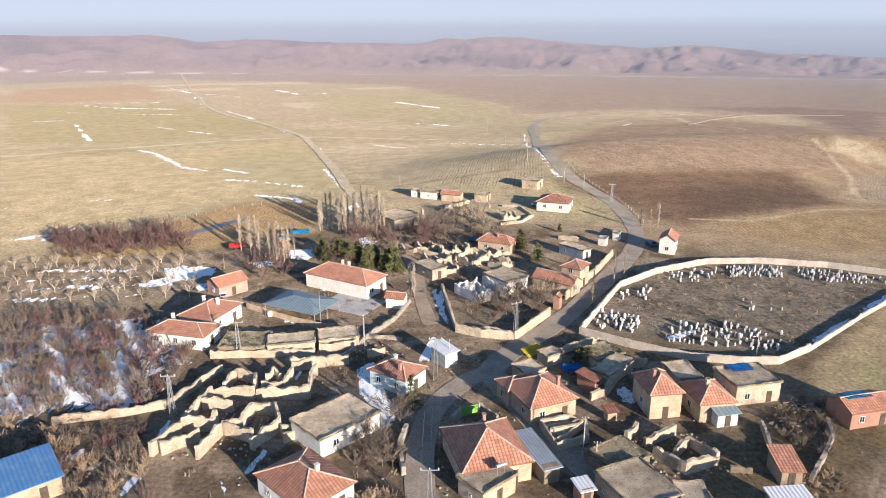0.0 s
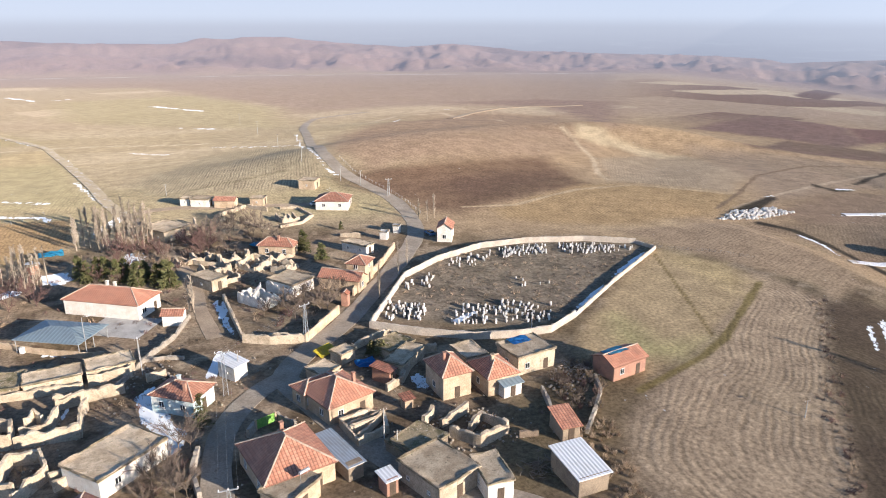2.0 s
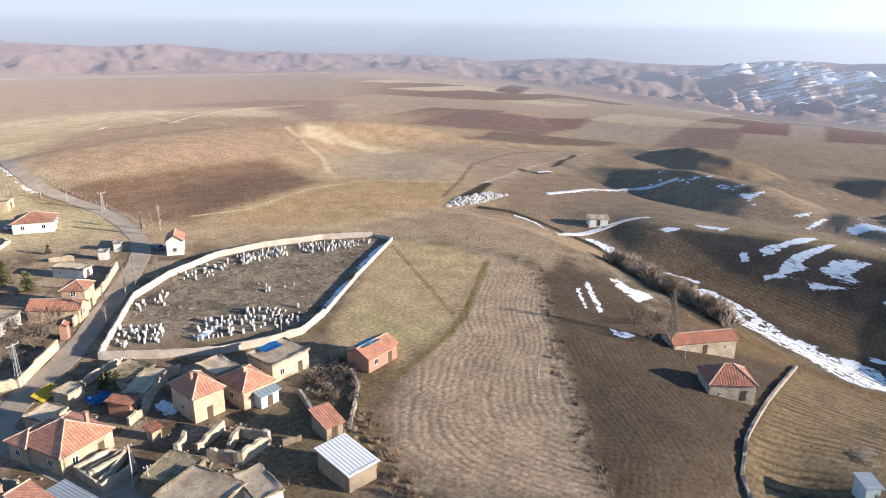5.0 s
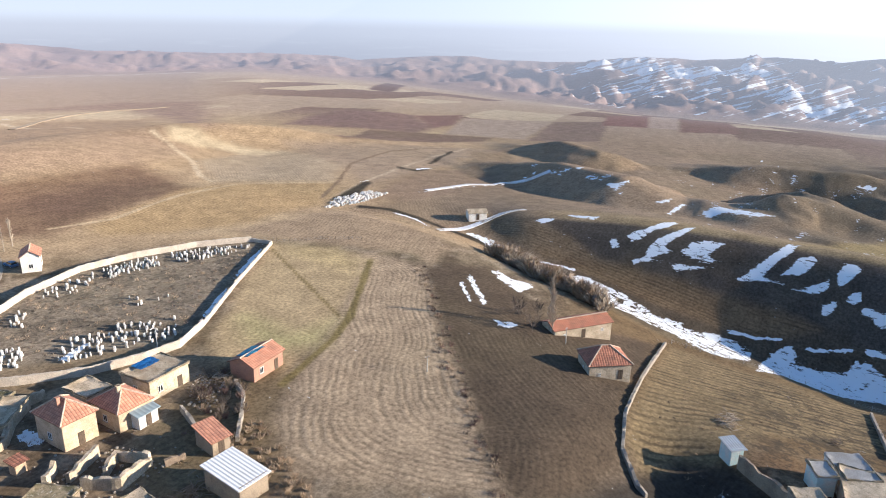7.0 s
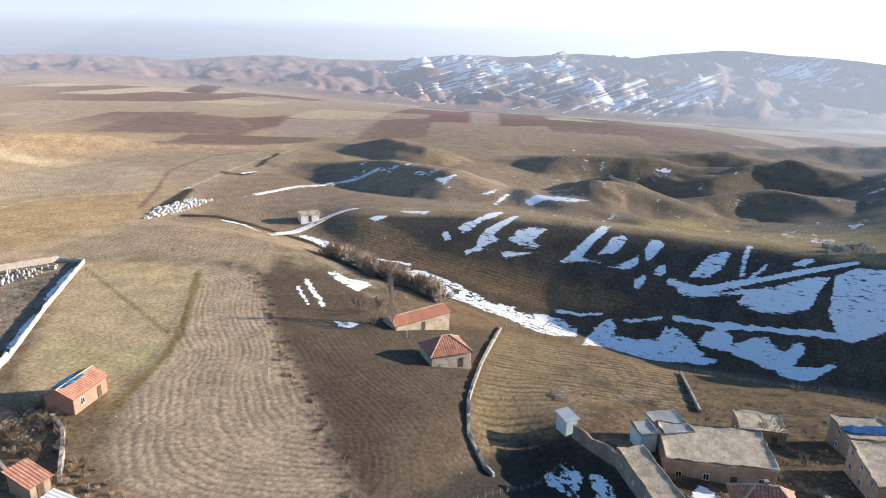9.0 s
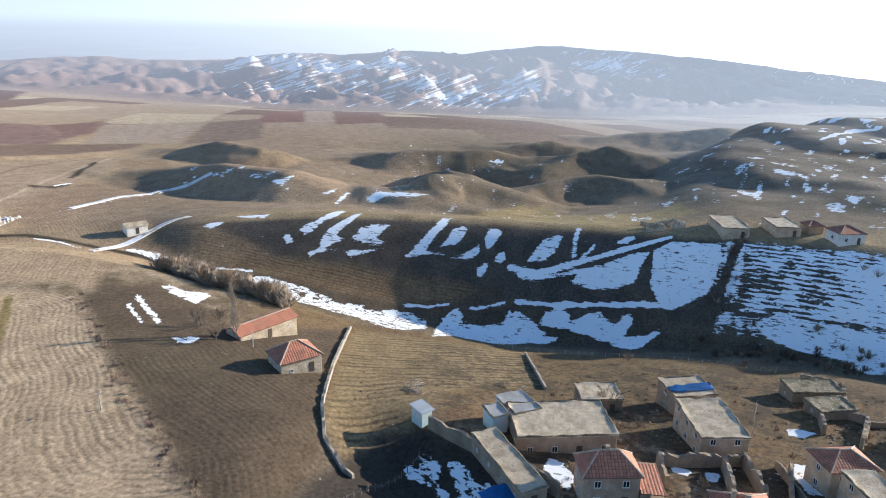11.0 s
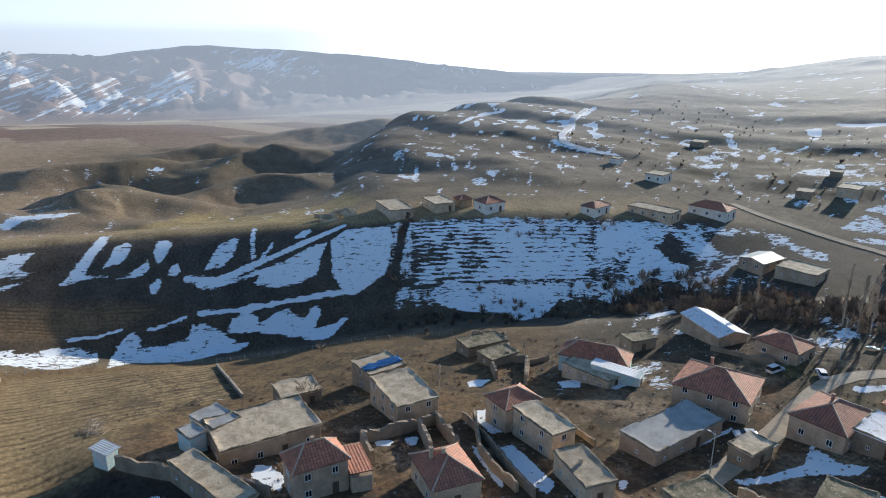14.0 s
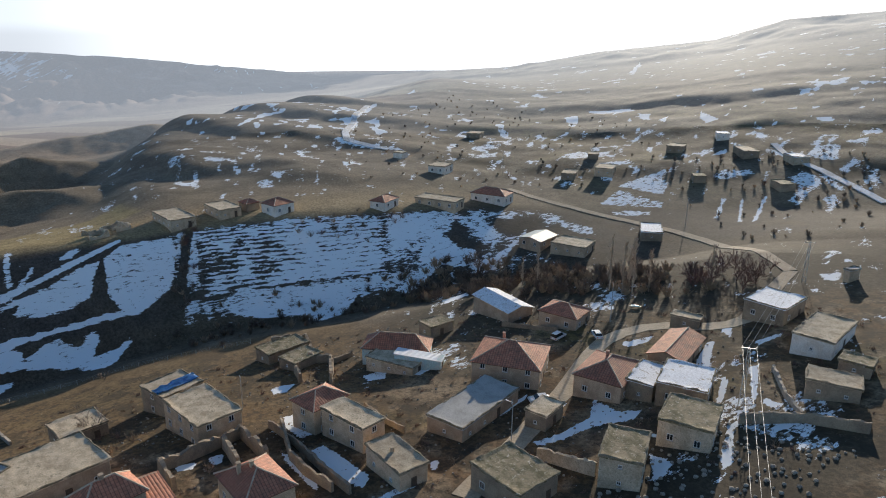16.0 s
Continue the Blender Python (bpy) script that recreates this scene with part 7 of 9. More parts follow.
road("track", [(90.6, -142.1), (97.6, -159.7), (100.6, -168.9)], 3.4, EARTH_ROAD, "dirt road along the far slope", 0.12)
road("track", [(323.1, -168), (339.2, -159.7), (357.2, -156.4), (427.8, -195.6), (498.3, -240)], 4, SNOW_TRACK, "snow-filled track winding up the hillside", 0.35)
road("track", [(207.4, -317.6), (187.7, -301.6), (161.8, -289.6), (129, -270.1)], 3, SNOW_TRACK, "snow-filled track winding up the hillside", 0.35)
road("track", [(169.3, 141.3), (193.5, 137.5), (206.1, 131.7)], 2.2, SNOW_TRACK, "pale snowy footpath past a hut", 0.15)
road("track", [(209.7, 181.4), (248.1, 182), (271.7, 161.3)], 2.2, SNOW_TRACK, "pale snowy footpath over the fields", 0.25)


# ---- standing walls and ruins ----
wall("boundary_wall", [(-61.8, 97.5), (-51.5, 99.8), (-45.2, 102.4), (-39.9, 115.3)], 1.5, 0.5, 0.25, ADOBE, "long pale mud-brick garden wall with shaded foot")
wall("boundary_wall", [(-43.6, 120.3), (-36.5, 120.7), (-33.1, 120.7), (-23.8, 121.6)], 1.5, 0.5, 0.2, ADOBE, "pale mud-brick yard wall")
wall("boundary_wall", [(-23.1, 121.9), (-16.1, 123.6)], 2.2, 0.5, 0.25, ADOBE, "pale mud-brick yard wall")
wall("boundary_wall", [(-27, 114.9), (-21.9, 116.6), (-16.9, 117.9)], 2, 0.5, 0.3, ADOBE, "broken mud-brick wall")
wall("boundary_wall", [(-13.6, 120.5), (-10.4, 121.9)], 1.6, 0.5, 0.3, ADOBE, "broken mud-brick wall")
wall("boundary_wall", [(-23.6, 92), (-17.2, 97)], 1.8, 0.5, 0.3, ADOBE, "broken mud-brick wall")
wall("boundary_wall", [(18.9, 209.6), (25.7, 212.1), (30, 218.9), (26.6, 228.8), (21, 230.5)], 0.9, 0.6, 0.4, ADOBE, "low mud bank wall round a field")
wall("boundary_wall", [(8.1, 217.4), (12.5, 211.7), (15.4, 209)], 1.2, 0.6, 0.5, ADOBE, "crumbling mud wall stumps")
wall("boundary_wall", [(34.6, 195.3), (39.9, 192.8)], 1.3, 0.5, 0.4, ADOBE, "crumbling mud wall stumps")
wall("boundary_wall", [(-9.7, 187.3), (-4.1, 181.8), (0.3, 179.6)], 1.2, 0.5, 0.4, ADOBE, "crumbling mud wall by the ditch")
wall("boundary_wall", [(4.2, 176.5), (9, 182.8), (12.9, 180.6)], 1.5, 0.6, 0.5, ADOBE, "crumbling mud wall stumps")
wall("boundary_wall", [(0.2, 226.7), (10.3, 235.2), (16.7, 229)], 1.4, 0.6, 0.5, ADOBE, "crumbling mud wall stumps")
wall("boundary_wall", [(-5, 95.2), (-5.9, 90), (-4.8, 83.8)], 1.3, 0.7, 0.3, STONE, "low dry-stone wall beside the lane")
wall("boundary_wall", [(2.2, 97.1), (3.6, 99.3)], 1.7, 0.5, 0.2, STONE, "stone gate pier wall")
wall("boundary_wall", [(7, 100.9), (9.4, 96.6)], 1.6, 0.5, 0.3, STONE, "curved stone yard wall")
wall("boundary_wall", [(3.4, 131.7), (8.5, 129.2), (15, 127.9)], 1.8, 0.5, 0.15, ADOBE, "mud-brick compound wall")
wall("boundary_wall", [(15.1, 127.5), (24, 140)], 2, 0.45, 0.08, CREAM, "plastered wall along the road")
wall("boundary_wall", [(29, 149), (33.6, 156.9), (40.2, 167.4), (46.9, 180.3)], 1.8, 0.45, 0.12, CREAM, "plastered wall along the road")
wall("boundary_wall", [(0.6, 156.5), (3.4, 133.5), (4.1, 132.3), (14.3, 129.8)], 1.3, 0.6, 0.3, ADOBE, "crumbling compound wall")
wall("boundary_wall", [(-43.1, 144.9), (-34.8, 139.3), (-25.5, 134), (-21.8, 133.4)], 1.2, 0.35, 0.1, CREAM, "low plastered school-yard wall")
wall("boundary_wall", [(-18.5, 119.2), (-14.5, 129.1), (-9.7, 137.2), (-6.7, 147.5)], 1, 0.5, 0.4, STONE, "low tumbled stone wall")
wall("boundary_wall", [(16.9, 94.4), (23.4, 96.4)], 1.3, 0.4, 0.2, CREAM, "small plastered yard wall")
wall("boundary_wall", [(18, 90.7), (23.4, 96.4)], 1.3, 0.4, 0.25, CREAM, "small plastered yard wall")
wall("boundary_wall", [(25.7, 104.2), (29.2, 106.4), (33.6, 114.3)], 1.6, 0.5, 0.3, ADOBE, "curving mud-brick yard wall")
wall("boundary_wall", [(24.5, 122.3), (31.4, 126.3)], 1.4, 0.6, 0.4, ADOBE, "crumbling mud-brick wall")
wall("boundary_wall", [(41.6, 84.3), (44.6, 83.9)], 1.1, 0.4, 0.3, WOOD, "low plank fence by a shed")
wall("boundary_wall", [(51.2, 96.1), (49.6, 88.9), (48.9, 83)], 1.1, 0.6, 0.4, STONE, "tumbled stone garden wall")
wall("boundary_wall", [(159.7, 58.7), (126.2, 50.3), (106.6, 44.9), (96.7, 40.5), (91.2, 35.1), (90.5, 33.3)], 0.9, 0.6, 0.35, STONE, "long low dry-stone wall between fields")
wall("boundary_wall", [(170.1, 14), (138.8, 6.8)], 0.8, 0.6, 0.3, STONE, "short dry-stone wall running to the stream")
wall("boundary_wall", [(112.7, -35.8), (98.4, -32.5), (92.2, -32.8), (85.9, -34.5)], 1.9, 0.5, 0.2, ADOBE_DARK, "tall mud-brick yard wall")
wall("boundary_wall", [(76.4, -65.7), (66.5, -68.8)], 2.3, 0.5, 0.25, ADOBE, "crumbling mud-brick wall")
wall("boundary_wall", [(62.2, -96.1), (55.5, -102.9), (46.9, -106)], 1.9, 0.5, 0.2, ADOBE_DARK, "curved mud-brick terrace wall")
wall("boundary_wall", [(70.1, -116.7), (62.2, -108.5), (56.7, -104.5)], 1, 0.5, 0.3, STONE, "low curving stone wall")
wall("boundary_wall", [(128.1, -96.8), (114.9, -103)], 1.2, 0.4, 0.2, ADOBE_DARK, "low mud wall beside the street")
CEM_WALL = surface("cemetery_plaster", (0.62, 0.55, 0.46), (0.50, 0.43, 0.35), 0.92, 5, 0.4, 0.3, 0.03)
wall("cemetery_wall", [(71.8, 122.3), (90.9, 138.1), (115.5, 157), (113.1, 163.1)], 1.0, 0.4, 0.05, CEM_WALL, "long pale plastered cemetery wall curving over the hill")
wall("cemetery_wall", [(113.1, 163.1), (99.9, 169.9), (83.5, 173.5), (69.7, 173), (54.7, 165.9), (43.3, 156.6), (36.6, 144.7), (28.8, 130.6), (37.7, 124.1), (47.1, 118.9), (55.8, 117), (63.4, 117), (71.8, 122.3)], 1.6, 0.4, 0.05, CEM_WALL, "long pale plastered cemetery wall curving over the hill")
wall("boundary_wall", [(28.9, 107.0), (34.4, 115.4), (38.6, 116.5)], 1.5, 0.5, 0.3, ADOBE, "tall mud-brick yard wall bending uphill")
wall("boundary_wall", [(23.3, 121.5), (27.5, 124.4), (31.8, 126.0), (32.9, 123.6)], 1.5, 0.5, 0.35, ADOBE, "crumbling mud-brick yard wall")
wall("boundary_wall", [(51.9, 81.9), (56.4, 87.2), (60.5, 92.5), (62, 97)], 0.9, 0.6, 0.5, STONE, "tumbled stone garden wall")
wall("boundary_wall", [(-24.3, 93.8), (-20.0, 97.7), (-16.9, 103.3)], 1.7, 0.5, 0.3, ADOBE, "mud-brick yard wall before an old house")
wall("boundary_wall", [(-14.7, 129.0), (-11, 128.8), (-7.5, 127.8)], 0.7, 0.7, 0.5, STONE, "low tumbled stone footing")
wall("boundary_wall", [(130.2, -53.2), (138.6, -56.8), (140.4, -62.4)], 1.2, 0.5, 0.4, ADOBE_DARK, "broken mud-brick yard wall")
wall("boundary_wall", [(110.6, -51.5), (103.3, -51.4), (96.5, -52.5)], 1.3, 0.4, 0.25, ADOBE_DARK, "mud-brick yard wall below a house")
wall("boundary_wall", [(112.5, -33.5), (103.3, -34.7), (90.0, -35.6), (84, -36.5)], 1.7, 0.45, 0.2, ADOBE_DARK, "long mud-brick courtyard wall")
ruin("ruined_house", [[(8.9, 146.9), (12.6, 149.8)], [(13.8, 150.8), (16.6, 152.9)], [(8.9, 146.9), (3.7, 153.6)], [(3.7, 153.6), (9.0, 157.7)], [(12.2, 149.5), (8.7, 154.0)], [(6.1, 150.6), (8.2, 152.2)], [(15.6, 152.2), (10.4, 158.8)]], 2.4, 0.5, 0.45, WHITEWASH, "roofless whitewashed rooms of a half-fallen house")
ruin("animal_pen", [[(16.0, 95.8), (20.9, 97.2), (23.3, 96.0)], [(17.1, 93.0), (21.8, 94.7)], [(17.7, 89.7), (22.4, 91.6)], [(23.3, 96.0), (22.8, 91.5)], [(16.2, 95.6), (17.8, 89.8)]], 1.5, 0.45, 0.25, ADOBE, "row of roofless mud-brick pens beside a house")
wall("retaining_wall", [(107, 25), (104, 21), (99.5, 14), (95.5, 8), (91, 1.5)], 2.6, 0.6, 0.2, ADOBE_DARK, "tall mud-brick retaining wall above a shaded pit")
ruin("ruined_house", [[(-42.5, 88.5), (-40.2, 95.4), (-39.6, 101.9), (-38.5, 105.2)], [(-38.5, 105.2), (-31.5, 105.2)], [(-40.2, 95.4), (-35.5, 95.4), (-35.6, 97.9)], [(-39.1, 101.9), (-33.9, 101)], [(-41.2, 88.9), (-36.7, 93)], [(-35.4, 87.7), (-33.7, 94.6), (-28.2, 92.1)], [(-31, 95.4), (-30.3, 100.5), (-26.5, 100)], [(-26.5, 100), (-24.8, 95.3), (-28.1, 90.2)], [(-33.7, 94.6), (-30.8, 95.4)]], 2.3, 0.55, 0.3, ADOBE, "roofless mud-brick house with crumbled sunlit walls")
ruin("ruined_house", [[(-31, 105.2), (-22.1, 105.1)], [(-22.1, 105.1), (-22.7, 111.2), (-22.2, 113.9)], [(-37, 106.7), (-36.4, 112.4), (-32.3, 110.2), (-31.5, 105.2)], [(-30.7, 107.6), (-27, 107.6), (-26.2, 112.3)], [(-30.1, 109.1), (-29.5, 112.1), (-28, 110.2)], [(-27.4, 115.6), (-24.6, 116.1)]], 2.3, 0.55, 0.3, ADOBE, "roofless mud-brick ruin with a small window hole")
ruin("ruined_house", [[(28.6, 91.9), (30.9, 94.4)], [(31.1, 90.7), (36.7, 93.9)], [(34.9, 88), (38, 91.1), (40.5, 86.2)], [(40.5, 86.2), (35.1, 83.9), (31.8, 88.1)]], 1.8, 0.7, 0.34, ADOBE, "ruined stone and mud pens without roofs")
ruin("ruined_house", [[(105.8, -13.8), (107.7, -20.2), (111.2, -28.1), (99.2, -28.9)], [(108.6, -24.5), (99.2, -24.3)], [(106.2, -13.8), (98.3, -14.5)]], 2.6, 0.7, 0.34, ADOBE_DARK, "roofless grey mud-brick house shell beside tiled roofs")
ruin("ruined_house", [[(164.8, -51), (160.6, -58.7), (148.4, -55.5)], [(145.7, -48.6), (140.1, -56.8), (126.6, -51.4)], [(139.2, -48.1), (131.5, -46.5)]], 2.3, 0.7, 0.34, ADOBE_DARK, "collapsed mud-brick house with mossy roof remains")
for cx, cy, turn in ((239, -20, 10), (243, -27, 20), (-6, 187, 20), (-1, 176, 35), (4, 183, 10), (9, 176, 40), (15, 182, 25), (0, 168, 30), (-9, 219, 10), (22, 218, 15), (16, 172, 50)):
    rnd = random.Random(int(cx * 7 + cy))
    w, d = rnd.uniform(5, 9), rnd.uniform(4, 6)
    c, s = math.cos(radians(turn)), math.sin(radians(turn))
    at_ = [(cx + c * u - s * v, cy + s * u + c * v) for u, v in ((-w / 2, -d / 2), (w / 2, -d / 2), (w / 2, d / 2), (-w / 2, d / 2), (0, -d / 2), (0, d / 2 * rnd.uniform(0.2, 1)))]
    ruin("ruined_house", [[at_[0], at_[1]], [at_[1], at_[2]], [at_[3], at_[0]], [at_[4], at_[5]]], rnd.uniform(1.4, 2.4), 0.6, 0.7, ADOBE, "small roofless mud-brick ruin with crumbled walls")


# ---- trees and shrubs ----
BARK = surface("grey_bark", (0.24, 0.185, 0.14), (0.165, 0.125, 0.098), 0.95, 9, 1.5, 0.4, 0.02, 0.2)
PALE_BARK = surface("pale_bark", (0.50, 0.42, 0.32), (0.38, 0.31, 0.24), 0.95, 9, 1.5, 0.4, 0.02, 0.15)
RED_TWIG = surface("red_brown_twigs", (0.20, 0.115, 0.095), (0.145, 0.09, 0.078), 0.95, 9, 1.5, 0.4, 0.02, 0.2)
STRAW_TWIG = surface("straw_twigs", (0.44, 0.33, 0.22), (0.34, 0.25, 0.165), 0.95, 9, 1.5, 0.4, 0.02, 0.2)
NEEDLES = surface("pine_needles", (0.115, 0.12, 0.04), (0.16, 0.15, 0.055), 0.8, 5, 1.0, 0.4, 0.02, 0.15)
YELLOW_GREEN = surface("yellow_green_leaves", (0.22, 0.21, 0.08), (0.28, 0.24, 0.12), 0.9, 5, 1.0, 0.4, 0.02, 0.1)


def spray(bm, a, way, length, width):
    """A twig: a thin blade with three corners."""
    side = way.orthogonal().normalized() * width
    b = a + way * length
    m = a + way * length * 0.5 + side * 0.3
    v = [bm.verts.new(p) for p in (a - side * 0.5, a + side * 0.5, m, b)]
    bm.faces.new((v[0], v[1], v[2]))
    bm.faces.new((v[0], v[2], v[3]))


def turned(way, angle, rnd):
    axis = way.orthogonal().normalized()
    axis.rotate(Matrix.Rotation(rnd.uniform(0, 6.283), 3, way))
    out = way.copy()
    out.rotate(Matrix.Rotation(angle, 3, axis))
    return out


def bare_tree(name, seed, tall, trunk_share, limbs, spread, upward, twig, material, label, girth=0.16):
    """A leafless tree: trunk with limbs as one part, its branches and twigs as the crown."""
    rnd = random.Random(seed)
    top = thing(name, 0, 0, 0, 0, label, "tree")
    wood, crown = bmesh.new(), bmesh.new()
    lean = Vector((rnd.uniform(-0.06, 0.06), rnd.uniform(-0.06, 0.06), 1))
    fork = lean * tall * trunk_share
    tube(wood, [(0, 0, -0.3), fork * 0.5, fork], [girth, girth * 0.8, girth * 0.65], 6)
    for k in range(limbs):
        way = turned(Vector((0, 0, 1)), spread * rnd.uniform(0.6, 1.15), rnd)
        way = (way + Vector((0, 0, upward))).normalized()
        start = fork * rnd.uniform(0.72, 1.0)
        l = tall * (1 - trunk_share) * rnd.uniform(0.65, 1.0)
        mid = start + way * l * 0.5
        end = mid + (way + Vector((0, 0, 0.35))).normalized() * l * 0.5
        tube(wood, [start, mid, end], [girth * 0.5, girth * 0.3, girth * 0.1], 4, False)
        for j in range(6):
            f = rnd.uniform(0.25, 1.0)
            a = start.lerp(mid, f * 2) if f < 0.5 else mid.lerp(end, f * 2 - 1)
            w = (turned(way, rnd.uniform(0.35, 0.9), rnd) + Vector((0, 0, upward * 0.8))).normalized()
            bl = l * rnd.uniform(0.25, 0.5)
            tube(crown, [a, a + w * bl], [girth * 0.16, girth * 0.05], 3, False)
            for i in range(twig):
                spray(crown, a + w * bl * rnd.uniform(0.2, 1), (turned(w, rnd.uniform(0.2, 0.8), rnd) + Vector((0, 0, upward * 0.5))).normalized(), bl * rnd.uniform(0.35, 0.8), 0.045)
    part("trunk", wood, material, top)
    part("crown", crown, material, top)
    return top


def poplar(seed, tall):
    rnd = random.Random(seed)
    top = thing("poplar", 0, 0, 0, 0, "tall bare poplar with pale upright branches", "tree", "bare poplars")
    wood, crown = bmesh.new(), bmesh.new()
    bend = [Vector((rnd.uniform(-0.12, 0.12), rnd.uniform(-0.12, 0.12), tall * f)) for f in (-0.03, 0.3, 0.65, 1.0)]
    tube(wood, bend, [0.15, 0.11, 0.07, 0.02], 5)
    for k in range(70):
        f = rnd.uniform(0.1, 0.95)
        a = Vector((0, 0, tall * f))
        w = turned(Vector((0, 0, 1)), rnd.uniform(0.2, 0.5), rnd)
        l = tall * rnd.uniform(0.08, 0.2) * (1.15 - f * 0.6)
        tube(crown, [a, a + w * l], [0.03, 0.008], 3, False)
        for i in range(8):
            spray(crown, a + w * l * rnd.uniform(0.3, 1), turned(w, rnd.uniform(0.1, 0.5), rnd), l * rnd.uniform(0.3, 0.7), 0.075)
    part("trunk", wood, PALE_BARK, top)
    part("crown", crown, PALE_BARK, top)
    return top


def shrub(seed, tall, material, label, twigs=15, blade=0.045):
    rnd = random.Random(seed)
    top = thing("shrub", 0, 0, 0, 0, label, "shrub", "bare shrubs")
    stems, crown = bmesh.new(), bmesh.new()
    for k in range(20):
        w = turned(Vector((0, 0, 1)), rnd.uniform(0.1, 0.95), rnd)
        l = tall * rnd.uniform(0.6, 1.05)
        a = Vector((rnd.uniform(-0.3, 0.3), rnd.uniform(-0.3, 0.3), -0.15))
        m = a + w * l * 0.5
        e = m + (w + Vector((0, 0, 0.5))).normalized() * l * 0.5
        tube(stems, [a, m, e], [0.04, 0.025, 0.008], 3, False)
        for j in range(twigs):
            f = rnd.uniform(0.2, 1)
            spray(crown, a.lerp(m, f * 2) if f < 0.5 else m.lerp(e, f * 2 - 1), (turned(w, rnd.uniform(0.2, 1.0), rnd) + Vector((0, 0, 0.25))).normalized(), l * rnd.uniform(0.18, 0.42), blade)
    part("stem_clump", stems, material, top)
    part("crown", crown, material, top)
    return top


def evergreen(seed, tall, wide, material, label):
    rnd = random.Random(seed)
    top = thing("evergreen_tree", 0, 0, 0, 0, label, "tree", "evergreens")
    bm = bmesh.new()
    tube(bm, [(0, 0, -0.3), (0, 0, tall * 0.9)], [0.14, 0.03], 6)
    part("trunk", bm, BARK, top)
    bm = bmesh.new()
    for k in range(90):
        f = rnd.uniform(0.08, 1.0)
        a = rnd.uniform(0, 6.283)
        reach = wide * (1.05 - f) ** 0.7 * rnd.uniform(0.55, 1.0)
        root, tip = Vector((0, 0, tall * f)), Vector((math.cos(a) * reach, math.sin(a) * reach, tall * f - reach * 0.12))
        for i in range(14):
            p = root.lerp(tip, rnd.uniform(0.25, 1.05)) + Vector((rnd.gauss(0, 0.12), rnd.gauss(0, 0.12), rnd.gauss(0, 0.09)))
            spray(bm, p, Vector((math.cos(a) + rnd.gauss(0, 0.6), math.sin(a) + rnd.gauss(0, 0.6), rnd.gauss(0.1, 0.5))).normalized(), rnd.uniform(0.3, 0.6), 0.26)
    part("crown", bm, material, top)
    return top


def planted(kinds, places, seed, lo=0.8, hi=1.2, sink=0.0):
    """Copies of the given plants at places of the plan, each turned and sized at random."""
    rnd = random.Random(seed)
    for p in places:
        k = rnd.choice(kinds)
        s = rnd.uniform(lo, hi) * (p[2] if len(p) > 2 else 1)
        ob = copy_thing(k, pose(p[0], p[1], float(land(p[0], p[1])) - sink, 0, 0, rnd.uniform(0, 360)))
        ob.scale = (s, s, s * rnd.uniform(0.92, 1.1))
        k["used"] = 1


def thicket(kinds, places, seed, label, lo=0.8, hi=1.2):
    """A growth too dense to count: many plants in one mesh."""
    rnd = random.Random(seed)
    tops = {}
    for k in kinds:
        got = []
        for o in k.children_recursive:
            me = o.data
            co = np.empty(len(me.vertices) * 3)
            me.vertices.foreach_get("co", co)
            got.append((co.reshape(-1, 3), [tuple(p.vertices) for p in me.polygons]))
        tops[k] = (got, k.children_recursive[0].data.materials[0])
    verts, faces, mats, slot, base = [], [], [], [], 0
    for p in places:
        k = rnd.choice(kinds)
        got, m = tops[k]
        if m not in mats:
            mats.append(m)
        s, a = rnd.uniform(lo, hi), rnd.uniform(0, 6.283)
        z = float(land(p[0], p[1]))
        c, d = math.cos(a) * s, math.sin(a) * s
        for co, polys in got:
            verts.append(np.stack([co[:, 0] * c - co[:, 1] * d + p[0], co[:, 0] * d + co[:, 1] * c + p[1], co[:, 2] * s + z], -1))
            faces += [tuple(i + base for i in f) for f in polys]
            slot += [mats.index(m)] * len(polys)
            base += len(co)
    me = bpy.data.meshes.new("thicket")
    me.from_pydata(np.concatenate(verts).tolist(), [], faces)
    for m in mats:
        me.materials.append(m)
    me.polygons.foreach_set("material_index", slot)
    return tagged(new("thicket", me), label, "thicket", kind="stuff")


def strewn(corners, count, seed, gap=1.0):
    """Places scattered over a polygon of the plan, at least gap apart."""
    rnd = random.Random(seed)
    xs, ys = [c[0] for c in corners], [c[1] for c in corners]
    got = []
    for _ in range(count * 40):
        x, y = rnd.uniform(min(xs), max(xs)), rnd.uniform(min(ys), max(ys))
        odd = False
        for (ax, ay), (bx, by) in zip(corners, corners[1:] + corners[:1]):
            if (ay > y) != (by > y) and x < (bx - ax) * (y - ay) / (by - ay) + ax:
                odd = not odd
        if odd and all(math.hypot(x - a, y - b) > gap for a, b in got):
            got.append((x, y))
            if len(got) == count:
                break
    return got


def along(points, count, wide, seed):
    rnd = random.Random(seed)
    total = sum(math.dist(a, b) for a, b in zip(points, points[1:]))
    got = []
    for k in range(count):
        d = total * (k + rnd.random()) / count
        for a, b in zip(points, points[1:]):
            l = math.dist(a, b)
            if d <= l:
                got.append((a[0] + (b[0] - a[0]) * d / l + rnd.gauss(0, wide), a[1] + (b[1] - a[1]) * d / l + rnd.gauss(0, wide)))
                break
            d -= l
    return got


ORCHARD = [bare_tree("orchard_tree", k, 3.4, 0.32, 5, 0.75, 0.15, 7, PALE_BARK, "pruned bare orchard tree with pale limbs", 0.12) for k in (1, 2)]
BROAD = [bare_tree("bare_tree", 10 + k, 6.0, 0.25, 9, 0.85, 0.2, 16, BARK, "leafless grey-brown tree with fine twigs", 0.11) for k in range(3)]
